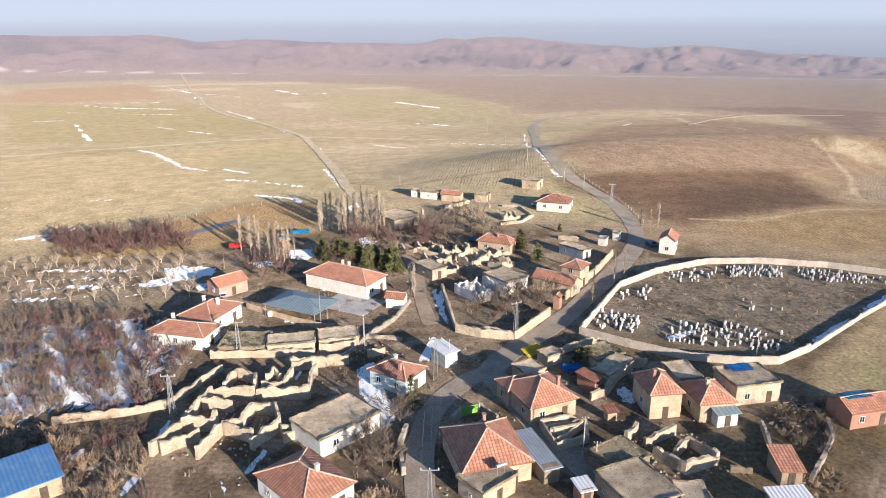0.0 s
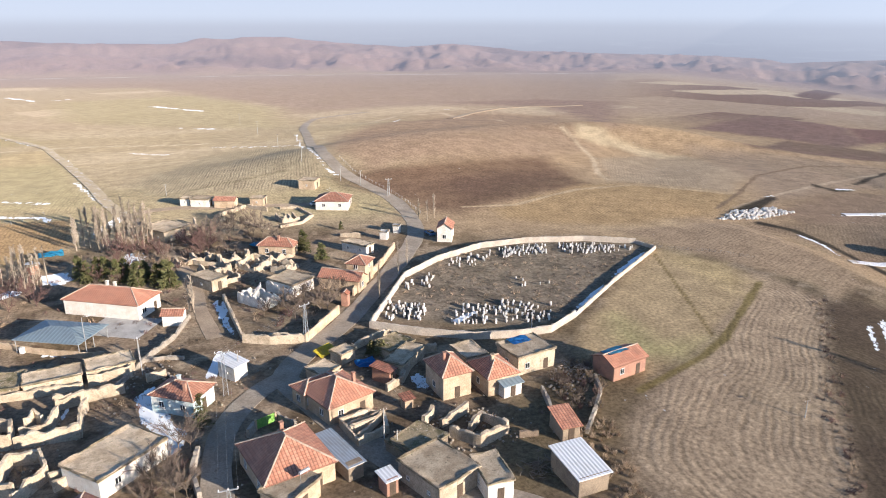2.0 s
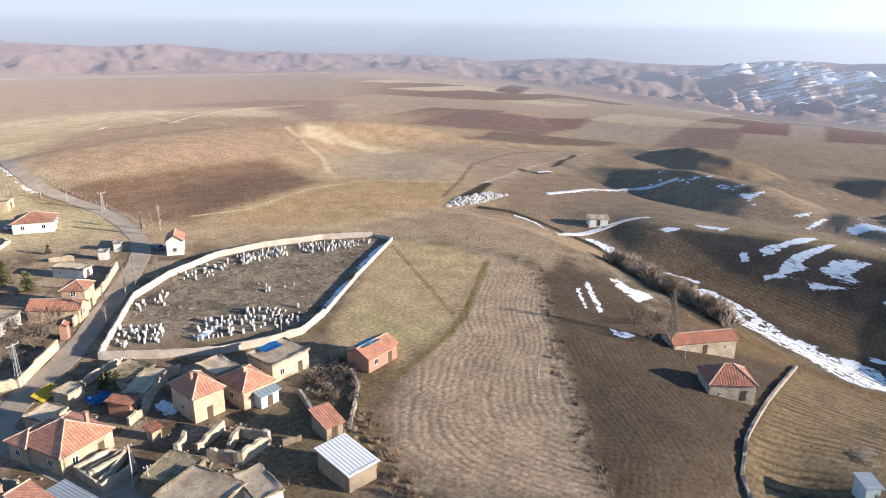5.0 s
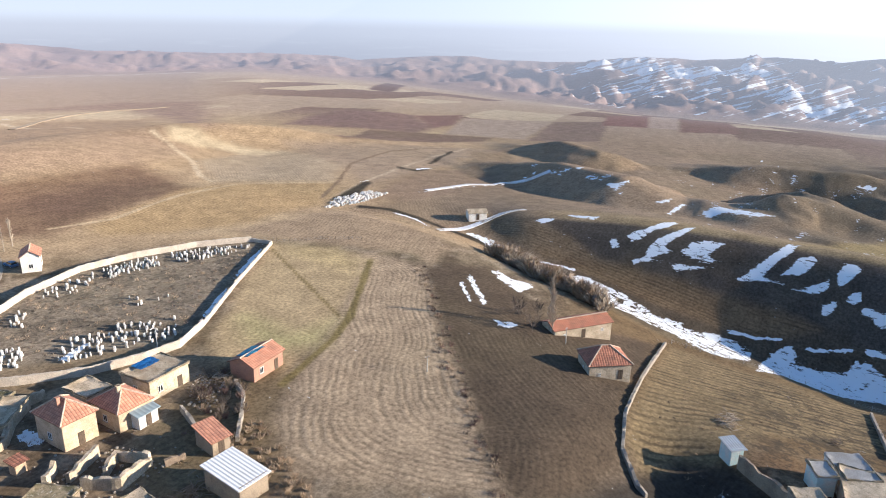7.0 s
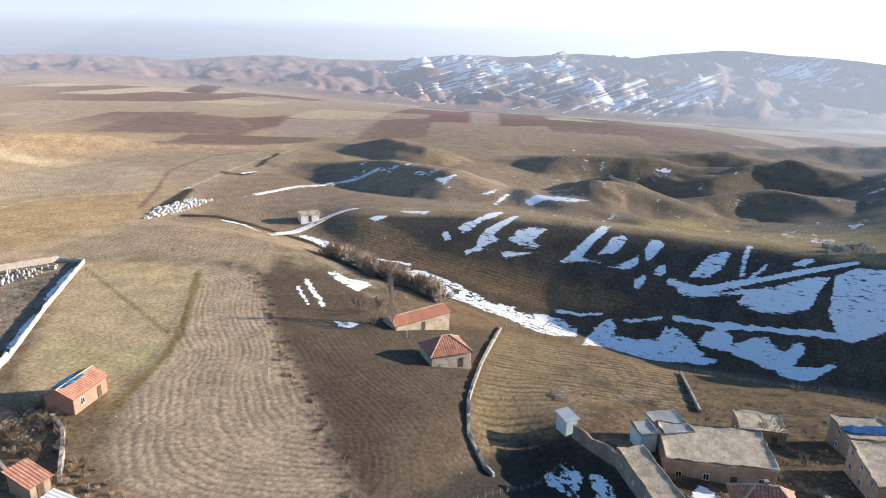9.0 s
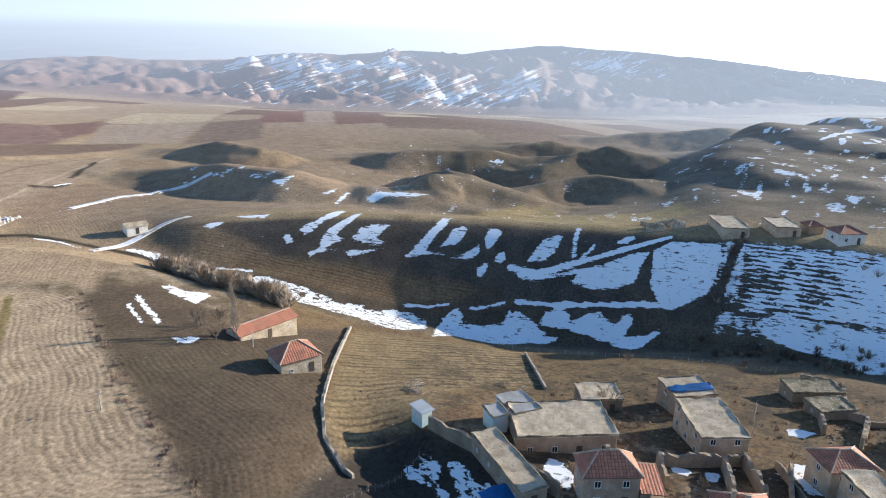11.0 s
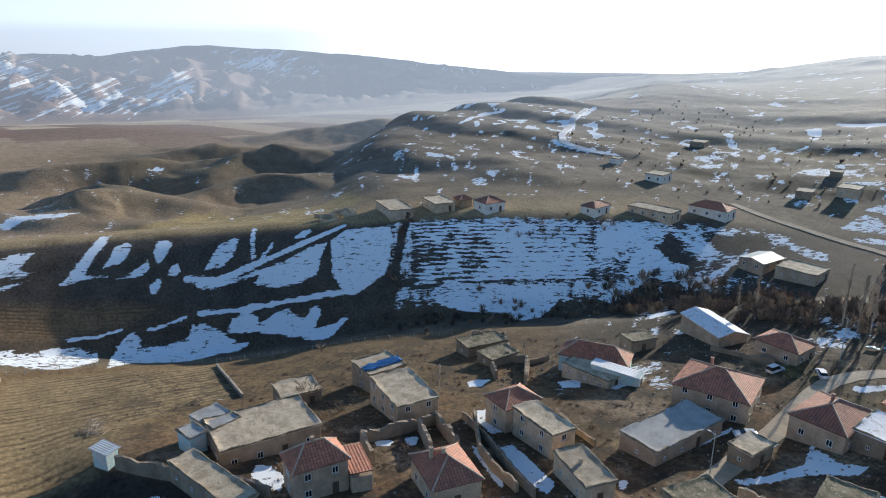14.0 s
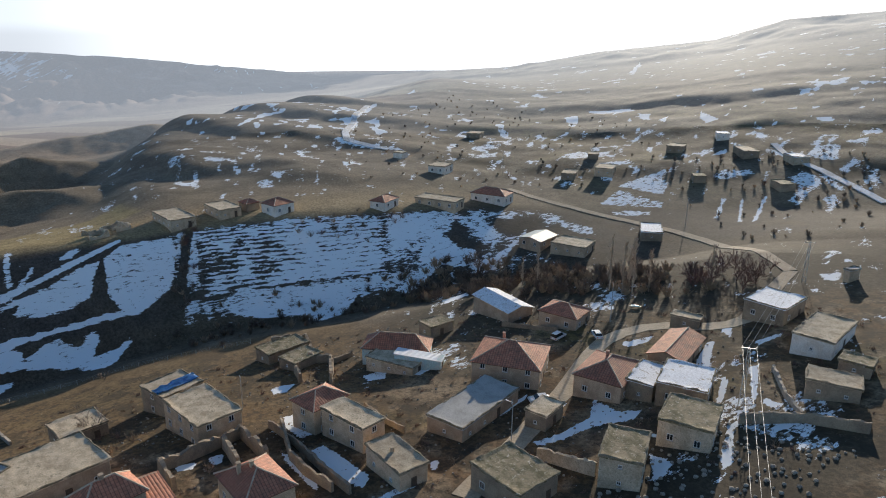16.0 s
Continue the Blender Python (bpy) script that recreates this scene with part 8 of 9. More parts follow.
RED_BROAD = [bare_tree("bare_tree", 20 + k, 4.5, 0.15, 9, 0.85, 0.2, 14, RED_TWIG, "leafless red-brown tree with dense twigs", 0.12) for k in range(2)]
SLIM = [poplar(30 + k, 9.0) for k in range(3)]
SHRUBS = [shrub(40, 2.2, RED_TWIG, "bare red-brown shrub with thin twigs"), shrub(41, 2.4, BARK, "bare grey-brown shrub with thin twigs"), shrub(42, 1.9, STRAW_TWIG, "dry straw-coloured shrub with thin stems"), shrub(43, 2.6, BARK, "bare grey-brown shrub with thin twigs")]
DRY = [SHRUBS[2], shrub(44, 1.5, STRAW_TWIG, "dry straw-coloured shrub with thin stems")]
HEDGE = [shrub(48, 2.4, PALE_BARK, "pale bare bush with a mass of fine twigs", 26, 0.1), shrub(49, 2.2, STRAW_TWIG, "straw-coloured bush with a mass of fine twigs", 26, 0.1)]
FUZZ = [shrub(54, 2.3, BARK, "grey-brown bush with a mass of fine twigs", 24, 0.1), shrub(55, 2.0, STRAW_TWIG, "brown bush with a mass of fine twigs", 24, 0.1)]
GREENS = [evergreen(50, 5.2, 1.9, NEEDLES, "dark green conifer with uneven crown"), evergreen(51, 4.6, 2.1, NEEDLES, "dark green conifer with uneven crown")]

rows = [(u, v) for v in range(5) for u in range(10)]
planted(ORCHARD, [(-106 + u * 5.3 + v * -1.2, 147 + v * 6.2 + u * 0.5) for u, v in rows], 60, 0.85, 1.1)
thicket(SHRUBS[:2] + SHRUBS[3:], strewn([(-98, 141), (-64, 140), (-46, 121), (-47, 104), (-58, 99), (-76, 100)], 210, 61, 1.2), 62, "dense bare reddish shrubs over snowy garden ground", 0.7, 1.35)
planted(RED_BROAD + BROAD, strewn([(-92, 138), (-66, 138), (-50, 118), (-50, 108), (-72, 104)], 26, 63, 4), 64, 0.7, 1.05)
thicket(SHRUBS[:2] + RED_BROAD, strewn([(-114, 196), (-80, 203), (-70, 184), (-102, 177)], 75, 65, 1.8), 66, "dense bare thicket behind an orchard", 0.8, 1.4)
thicket(SHRUBS, strewn([(-60, 96), (-46, 94), (-38, 78), (-42, 70), (-58, 72)], 70, 67, 1.1), 68, "bare scrub and briars on a rough bank", 0.7, 1.3)
planted(DRY, strewn([(-75, 100), (-55, 95), (-48, 84), (-66, 84)], 30, 69, 1.2), 70)
planted(RED_BROAD, [(-46, 173), (-41, 168), (-39, 165), (-48, 168), (-44, 163)], 71, 0.9, 1.3)
planted(SLIM, strewn([(-38, 204), (-22, 199), (-15, 203), (-20, 212), (-36, 211)], 30, 72, 1.4), 73, 1.0, 1.35)
planted(SLIM, strewn([(-58, 184), (-42, 174), (-38, 180), (-52, 190)], 18, 74, 1.6), 75, 0.85, 1.15)
planted(SLIM, [(-5.9, 150.3), (-6.8, 151.5), (42.6, 159.9), (46.3, 165), (34.6, 146.7), (63.4, 203), (66.6, 206), (127.8, 73.4, 1.4), (127, 72.4, 1.2), (-55.8, 170.9, 0.5), (61.5, 206, 0.8)], 76, 0.8, 1.0)
planted(SLIM, [(126.6, -130.6, 1.7), (120.9, -133, 1.55), (122.8, -131.5, 1.6), (125, -136, 1.4), (119, -137, 1.3), (112.1, -152.5, 1.2), (150, -120, 1.1), (147, -123, 1.0)], 77, 0.9, 1.1)
planted(GREENS, [(-30, 176.4), (-25.5, 176.3), (-18.5, 171.4), (-11.2, 167.6), (-23.3, 174.3), (-28, 178), (-21, 175), (-14, 170), (22.5, 184.9), (26.2, 176.6, 0.8), (36, 202.2, 0.5), (-32, 179), (-27, 180.5), (-22, 178), (-17, 174.5), (-12.5, 171.5)], 78, 1.0, 1.35)
planted([evergreen(52, 6.4, 1.8, NEEDLES, "dark green conifer in a yard")], [(-4.3, 101.7)], 79, 1, 1.01)
planted([evergreen(53, 3.0, 1.6, YELLOW_GREEN, "yellow-green bush in a garden")], [(-62, 116), (26.5, 119), (28, 118)], 80, 0.8, 1.1)
thicket(SHRUBS + RED_BROAD, strewn([(-30, 170), (-8, 176), (2, 205), (-10, 212), (-26, 195)], 60, 81, 1.8), 82, "bare scrub and saplings below a poplar stand", 0.7, 1.3)
planted(SHRUBS + BROAD, strewn([(0, 185), (18, 190), (10, 222), (-8, 218)], 40, 83, 2), 84, 0.6, 1.1)
planted(BROAD + SHRUBS, strewn([(8, 138), (22, 141), (27, 152), (16, 150), (8, 146)], 26, 85, 1.5), 86, 0.6, 1.0)
planted(SHRUBS + BROAD, strewn([(-13, 99), (-6, 97), (-6, 84), (-13, 86)], 18, 87, 1.4), 88, 0.6, 1.1)
planted(DRY, strewn([(-12, 80), (-4, 80), (-3, 74), (-12, 72)], 34, 89, 0.8), 90, 0.6, 1.0)
planted(SHRUBS, strewn([(54, 98), (62, 104), (66, 100), (58, 88), (52, 86)], 34, 91, 1.0), 92, 0.5, 1.0)
thicket(DRY, strewn([(50, 84), (58, 84), (50, 60), (44, 60)], 60, 93, 0.9), 94, "dry weeds along a field edge", 0.4, 0.8)
thicket(HEDGE, along([(170, 117), (167.5, 107), (163.5, 96), (163, 86), (161, 77)], 110, 1.7, 95), 96, "straw-coloured bare hedge along a stream", 1.5, 2.3)
thicket(FUZZ, along([(186, -34), (192, -53), (190, -69), (183, -88), (180, -100), (168, -122), (150, -118)], 100, 5.5, 97), 98, "dark bare scrub along a ravine bottom", 0.6, 1.2)
planted(SHRUBS, along([(205, -38), (215, -41), (228, -45), (240, -48)], 30, 1.2, 99), 100, 0.6, 1.1)
thicket(FUZZ, strewn([(196, -112), (176, -132), (150, -146), (120, -156), (106, -146), (112, -136), (140, -120), (172, -104)], 90, 121, 2.2), 122, "grey-brown bare scrub in a ravine", 0.9, 1.7)
thicket(FUZZ, strewn([(192, -103), (182, -118), (160, -135), (135, -150), (118, -148), (128, -122), (150, -108), (175, -96)], 120, 101, 1.9), 102, "bare scrub filling a ravine", 0.7, 1.5)
planted(RED_BROAD, strewn([(120, -160), (104, -168), (100, -150), (115, -140)], 16, 103, 2.5), 104, 0.8, 1.3)
planted(SHRUBS, strewn([(220, -70), (225, -100), (215, -120), (205, -100)], 26, 105, 3), 106, 0.6, 1.1)
planted(BROAD + SHRUBS, [(130, -6, 0.9), (126, -10, 0.9), (122, -12), (119, -8), (133, 80, 0.8), (125, 78), (128, 82), (123, 75), (170, -12, 0.6), (78, -66, 0.6), (80, -64, 0.6), (100, -20, 0.5)], 107, 0.7, 1.0)
thicket(FUZZ, strewn([(260, -120), (380, -150), (520, -330), (300, -330), (200, -230)], 150, 108, 5), 109, "scattered bare scrub over a far hillside", 0.25, 0.7)
thicket(FUZZ, strewn([(130, -190), (230, -260), (180, -330), (90, -260)], 110, 110, 3.5), 111, "scattered bare scrub over a hillside", 0.3, 0.9)


def off_road(places):
    """Drops the places that lie on a road."""
    got = []
    for x, y in places:
        if all(min(near(x, y, *a, *b)[0] for a, b in zip(line, line[1:])) > wide * 0.6 for line, wide in ROAD_LINES):
            got.append((x, y))
    return got


def weed(seed, tall, material):
    rnd = random.Random(seed)
    top = thing("weed", 0, 0, 0, 0, "dry weed", "weed")
    bm = bmesh.new()
    for k in range(26):
        w = turned(Vector((0, 0, 1)), rnd.uniform(0.15, 1.2), rnd)
        spray(bm, Vector((rnd.gauss(0, 0.35), rnd.gauss(0, 0.35), -0.05)), w, tall * rnd.uniform(0.5, 1.1), 0.07)
    part("stem", bm, material, top)
    return top


WEEDS = [weed(45, 0.7, STRAW_TWIG), weed(46, 0.6, BARK), weed(47, 0.9, RED_TWIG)]
thicket(WEEDS, off_road(strewn([(-62, 84), (-20, 72), (20, 76), (52, 86), (40, 110), (26, 130), (14, 200), (-20, 215), (-60, 180), (-48, 140)], 1100, 112, 0.9)), 113, "dry weeds and brush over village yards", 0.4, 1.3)
thicket(WEEDS, off_road(strewn([(92, 8), (150, 4), (165, -20), (158, -60), (150, -110), (110, -160), (70, -150), (46, -110), (60, -60), (84, -20)], 1100, 114, 0.9)), 115, "dry weeds and brush between village houses", 0.4, 1.2)
thicket(WEEDS[:2], strewn([(34, 134), (70, 121), (112, 158), (60, 172), (44, 158)], 420, 116, 1.0), 117, "dry scrub between the graves", 0.5, 1.1)
thicket(WEEDS, along([(68.3, 45.6), (77.9, 56.1), (90.6, 69.9), (103.3, 85.2), (132.4, 115.7)], 150, 1.2, 118), 119, "dark dry weeds along a field furrow", 0.5, 1.2)
thicket(WEEDS[:2], strewn([(104, 40), (150, 52), (170, 20), (140, 8), (126, 26), (100, 28)], 200, 120, 1.2), 121, "dry stalks in a garden plot", 0.3, 0.7)
for k in WEEDS + HEDGE + FUZZ + ORCHARD + BROAD + RED_BROAD + SLIM + SHRUBS + DRY[1:] + GREENS:
    for o in (*k.children_recursive, k):
        bpy.data.objects.remove(o)
for o in [o for o in scene.objects if o.get("used") and o.location.length < 0.01]:
    for c in (*o.children_recursive, o):
        bpy.data.objects.remove(c)


# ---- graves ----
def gravestone(seed):
    rnd = random.Random(seed)
    bm = bmesh.new()
    w, h = rnd.uniform(0.24, 0.4), rnd.uniform(0.5, 0.85)
    outline = [(-w, -0.2), (w, -0.2), (w * 0.95, h * 0.7), (w * 0.55, h * 0.95), (0, h), (-w * 0.6, h * 0.93), (-w, h * 0.68)]
    a = [bm.verts.new((x, -0.14, z)) for x, z in outline]
    b = [bm.verts.new((x * 0.95, 0.14, z)) for x, z in outline]
    ring_faces(bm, [a, b])
    bm.faces.new(a[::-1])
    bm.faces.new(b)
    bmesh.ops.bevel(bm, geom=bm.edges[:], offset=0.03, segments=1, affect="EDGES")
    bmesh.ops.recalc_face_normals(bm, faces=bm.faces[:])
    return tagged(part("gravestone", bm, MARBLE), "upright white gravestone in dry grass", "gravestone", "white gravestones")


MARBLE = surface("white_stone", (0.78, 0.75, 0.70), (0.64, 0.60, 0.54), 0.8, 6, 1.0, 0.3, 0.02, 0.12)
stones = [gravestone(k) for k in range(4)]
GRAVES = [([(32, 133), (40, 131), (44, 138), (36, 143)], 46), ([(45, 127), (56, 124), (60, 131), (50, 136)], 42), ([(56, 124), (66, 122), (70, 130), (60, 135)], 46), ([(40, 148), (47, 148), (52, 158), (45, 158)], 18), ([(56, 160), (66, 160), (72, 169), (58, 166)], 24), ([(72, 163), (86, 163), (88, 170), (74, 171)], 62), ([(90, 160), (106, 157), (112, 160), (98, 168), (90, 169)], 62), ([(66, 140), (76, 140), (76, 150), (66, 150)], 6)]
for k, (corners, count) in enumerate(GRAVES):
    rnd = random.Random(200 + k)
    for x, y in strewn(corners, count, 210 + k, 0.75):
        ob = copy_thing(rnd.choice(stones), pose(x, y, float(land(x, y)), rnd.uniform(-6, 6), rnd.uniform(-5, 5), 60 + rnd.uniform(-25, 25)))
        s = rnd.uniform(0.75, 1.3)
        ob.scale = (s, s, s)
for o in stones:
    bpy.data.objects.remove(o)


def rubble(name, places, size, material, label, seed):
    """Loose stones too many to count, as one mesh."""
    rnd = random.Random(seed)
    bm = bmesh.new()
    for x, y in places:
        r = size * rnd.uniform(0.5, 1.3)
        z = float(land(x, y))
        ret = bmesh.ops.create_icosphere(bm, subdivisions=1, radius=r)
        for v in ret["verts"]:
            v.co = Vector((v.co.x * rnd.uniform(0.8, 1.2) + x, v.co.y * rnd.uniform(0.8, 1.2) + y, v.co.z * rnd.uniform(0.6, 0.9) + z + r * 0.25))
    return tagged(part(name, bm, material), label, "stones", kind="stuff")


rubble("boulders", strewn([(156, 181), (170, 178), (190, 184), (186, 190), (168, 188)], 150, 300, 0.9), 0.65, MARBLE, "pale boulders strewn beside a stream bed", 301)
rubble("rubble", strewn([(-41, 88), (-28, 88), (-24, 104), (-22, 112), (-40, 112)], 150, 302, 0.5), 0.25, ADOBE, "fallen mud bricks among ruined walls", 303)
rubble("rubble", strewn([(26, 82), (42, 84), (40, 94), (28, 95)], 90, 304, 0.5), 0.25, STONE, "loose stones in ruined pens", 305)
rubble("rubble", strewn([(-62, 90), (-46, 88), (-44, 82), (-58, 78)], 60, 306, 0.7), 0.4, STONE, "pale stones on a rough bank", 307)
rubble("rubble", strewn([(126, -46), (150, -48), (160, -58), (130, -60)], 110, 308, 0.6), 0.3, ADOBE_DARK, "fallen mud bricks around a collapsed house", 309)
rubble("rubble", strewn([(45, -100), (72, -95), (62, -62), (42, -66)], 260, 310, 0.7), 0.36, STONE, "stones and clods on a bare slope", 311)
rubble("rubble", strewn([(54, 92), (64, 100), (60, 106), (52, 98)], 70, 312, 0.6), 0.28, STONE, "stones in an overgrown garden", 313)
rubble("rubble", strewn([(-20, 118), (-8, 120), (-10, 132), (-18, 128)], 60, 314, 0.6), 0.25, STONE, "stones on the open square", 315)
rubble("rubble", off_road(strewn([(-30, 82), (10, 74), (48, 84), (40, 110), (24, 128), (-20, 120)], 320, 316, 0.6)), 0.2, STONE, "loose stones and clods in village yards", 317)
rubble("rubble", off_road(strewn([(88, 4), (128, -4), (160, -24), (150, -100), (96, -132), (60, -110), (70, -50)], 700, 318, 0.6)), 0.22, STONE, "loose stones and clods between houses", 319)
rubble("rubble", strewn([(-6, 195), (14, 188), (18, 172), (0, 166)], 110, 320, 0.6), 0.3, ADOBE, "fallen mud bricks among ruins", 321)


# ---- poles, wires and fences ----
def lattice_pole(x, y, tall, turn):
    top = thing("power_pole", x, y, float(land(x, y)), turn, "grey steel lattice power pole with a crossarm", "power pole", "lattice power poles")
    w0, w1 = 0.42, 0.16
    legs = [[(sx * w0, sy * w0, -0.3), (sx * w1, sy * w1, tall)] for sx in (-1, 1) for sy in (-1, 1)]
    for a, b in legs:
        part("leg", new_bm(tube, [a, b], 0.055, 4), STEEL, top)
    n = int(tall / 0.9)
    for k in range(n):
        f, g = k / n, (k + 1) / n
        a, b = w0 + (w1 - w0) * f, w0 + (w1 - w0) * g
        bm = bmesh.new()
        for s in (-1, 1):
            tube(bm, [(-a, s * a, tall * f), (b, s * b, tall * g)], 0.03, 3)
            tube(bm, [(s * a, -a, tall * f), (s * b, b, tall * g)], 0.03, 3)
        part("brace", bm, STEEL, top)
    part("crossarm", new_bm(box, -1.2, -0.07, tall - 0.12, 1.2, 0.07, tall + 0.02), STEEL, top)
    for u in (-1.1, 0, 1.1):
        part("insulator", new_bm(tube, [(u, 0, tall), (u, 0, tall + 0.12), (u, 0, tall + 0.3)], [0.05, 0.09, 0.04], 6), PAINTED_WHITE, top)


def pole(x, y, tall, lamp=False, material=None, turn=0):
    name = "street_lamp" if lamp else "utility_pole"
    top = thing(name, x, y, float(land(x, y)), turn, "slim street lamp on a curved arm" if lamp else "plain upright utility pole", "street lamp" if lamp else "utility pole")
    part("post", new_bm(tube, [(0, 0, -0.3), (0, 0, tall)], [0.12, 0.07], 6), material or CONCRETE, top)
    if lamp:
        part("arm", new_bm(tube, [(0, 0, tall - 0.3), (0.3, 0, tall + 0.1), (1.0, 0, tall + 0.15)], 0.04, 4), STEEL, top)
        part("lamp_head", new_bm(box, 0.85, -0.1, tall + 0.08, 1.4, 0.1, tall + 0.2), PAINTED_WHITE, top)
    else:
        part("crossarm", new_bm(box, -0.5, -0.05, tall - 0.35, 0.5, 0.05, tall - 0.25), WOOD, top)
        for u in (-0.45, 0.45):
            part("insulator", new_bm(tube, [(u, 0, tall - 0.25), (u, 0, tall - 0.05)], [0.05, 0.03], 5), PAINTED_WHITE, top)


def wire(name, a, b, sag, radius, label):
    bm = bmesh.new()
    tube(bm, [Vector(a).lerp(Vector(b), k / 14) - Vector((0, 0, 4 * sag * (k / 14) * (1 - k / 14))) for k in range(15)], radius, 3)
    tagged(part(name, bm, WIRE), label, "cable")


WIRE = surface("aluminium_wire", (0.55, 0.54, 0.52), (0.45, 0.44, 0.42), 0.4, 9, 1, 0.1, 0.01, 0, 0.6)
for x, y, h, turn in ((-38.2, 120.8, 7.2, 10), (-43.4, 100, 7.2, 0), (-0.5, 111.6, 8, 0), (15.4, 128.3, 7.8, 30), (-0.9, 73.5, 8.3, 0), (59.2, 235.4, 6, 0), (65.5, -101.1, 11, 40), (93.5, -163, 10.3, 40)):
    lattice_pole(x, y, h, turn)
for x, y, h in ((21.4, 88.2, 6.7), (22.7, 85.5, 4.4), (23.2, 537.1, 8.5), (30, 454.6, 8.3), (35.4, 382.8, 7), (35.7, 285.5, 7.5), (52.4, 250.3, 5.5), (46.3, 257.5, 5.4), (-15.2, 128.6, 5), (125.6, -32.4, 6.9), (110.5, -115.2, 9.8), (124.8, 67.6, 3.8), (89, 76.3, 3.2), (256.2, -190.8, 9.9), (161.5, -201.9, 10.2), (2, 117.8, 5.0), (-15.5, 262.6, 4)):
    pole(x, y, h)
for x, y, h, turn in ((-25.2, 136.5, 7.3, 0), (60.4, 119.9, 4.3, 200), (82.7, -65.3, 7.6, 20), (-14.5, 123.8, 6.6, 100)):
    pole(x, y, h, True, STEEL, turn)
for u in (-1.1, 0, 1.1):
    c, s = math.cos(radians(40)) * u, math.sin(radians(40)) * u
    za, zb = float(land(65.5, -101.1)) + 11.3, float(land(93.5, -163)) + 10.6
    wire("power_line", (65.5 + c, -101.1 + s, za), (93.5 + c, -163 + s, zb), 0.8, 0.024, "thin bright power line between lattice poles")
    wire("power_line", (65.5 + c, -101.1 + s, za), (28 + c, -52 + s, 10.5), 0.9, 0.024, "thin bright power line between lattice poles")
    za, zb = float(land(-0.5, 111.6)) + 8.3, float(land(-0.9, 73.5)) + 8.6
    wire("power_line", (-0.5 + u, 111.6, za), (-0.9 + u, 73.5, zb), 0.6, 0.007, "thin grey power line over the lane")
    wire("power_line", (-0.9 + u, 73.5, zb), (-2 + u, 35, 8.5), 0.6, 0.007, "thin grey power line over the lane")
    wire("power_line", (-0.5 + u, 111.6, za), (15.4 + u, 128.3, float(land(15.4, 128.3)) + 8.1), 0.5, 0.007, "thin grey power line over the square")
lattice_pole(28, -52, 10.2, 40)


def fence(points, gap, tall, label, material, wires=3):
    """A post-and-wire fence: every post and every wire is a part."""
    cx, cy = points[0]
    top = thing("wire_fence", cx, cy, float(land(cx, cy)), 0, label, "fence")
    z0 = float(land(cx, cy))
    me = None
    posts = []
    for (ax, ay), (bx, by) in zip(points, points[1:]):
        n = max(1, int(math.hypot(bx - ax, by - ay) / gap))
        posts += [(ax + (bx - ax) * k / n, ay + (by - ay) * k / n) for k in range(n)]
    posts.append(points[-1])
    bm = bmesh.new()
    tube(bm, [(0, 0, -0.3), (0, 0, tall)], [0.09, 0.07], 4)
    me = bpy.data.meshes.new("post")
    bm.to_mesh(me)
    bm.free()
    me.materials.append(material)
    for x, y in posts:
        share("post", me, top, pose(x - cx, y - cy, float(land(x, y)) - z0))
    for k in range(wires):
        bm = bmesh.new()
        tube(bm, [(x - cx, y - cy, float(land(x, y)) - z0 + tall * (0.35 + 0.28 * k)) for x, y in posts], 0.012, 3)
        part("wire", bm, WIRE, top)


fence([(163.1, 58.4), (174.7, 40), (177.6, 18.3), (175.6, 14.5), (175.9, -17.1), (171.1, -47.3)], 3.2, 1.2, "long fence of pale posts above the stream", CONCRETE)
fence([(-126, 196), (-100, 209), (-80, 222), (-62, 236), (-52, 248)], 3.2, 1.3, "long fence of pale posts at the plain's edge", CONCRETE)
fence([(64, 212), (63.5, 225), (62, 236), (58, 250), (53, 268), (51, 285)], 2.6, 1.0, "roadside fence of pale posts", CONCRETE)
fence([(84, 176), (96, 174), (108, 168), (118, 158)], 3.0, 1.2, "thin fence above the cemetery wall", WOOD)
fence([(116, 157), (128, 150), (136, 142)], 3.5, 1.1, "thin fence running over the hill", WOOD)
fence([(72, 38), (80, 33), (92, 28), (100, 25)], 1.6, 1.3, "crooked fence of rough sticks above a pit", WOOD, 2)


# ---- vehicles ----
RUBBER = surface("rubber", (0.02, 0.02, 0.02), (0.03, 0.03, 0.03), 0.8, 9, 2, 0.1, 0.01)
CAR_WHITE = surface("white_car_paint", (0.78, 0.78, 0.78), (0.72, 0.72, 0.71), 0.25, 3, 1, 0.02, 0.005)


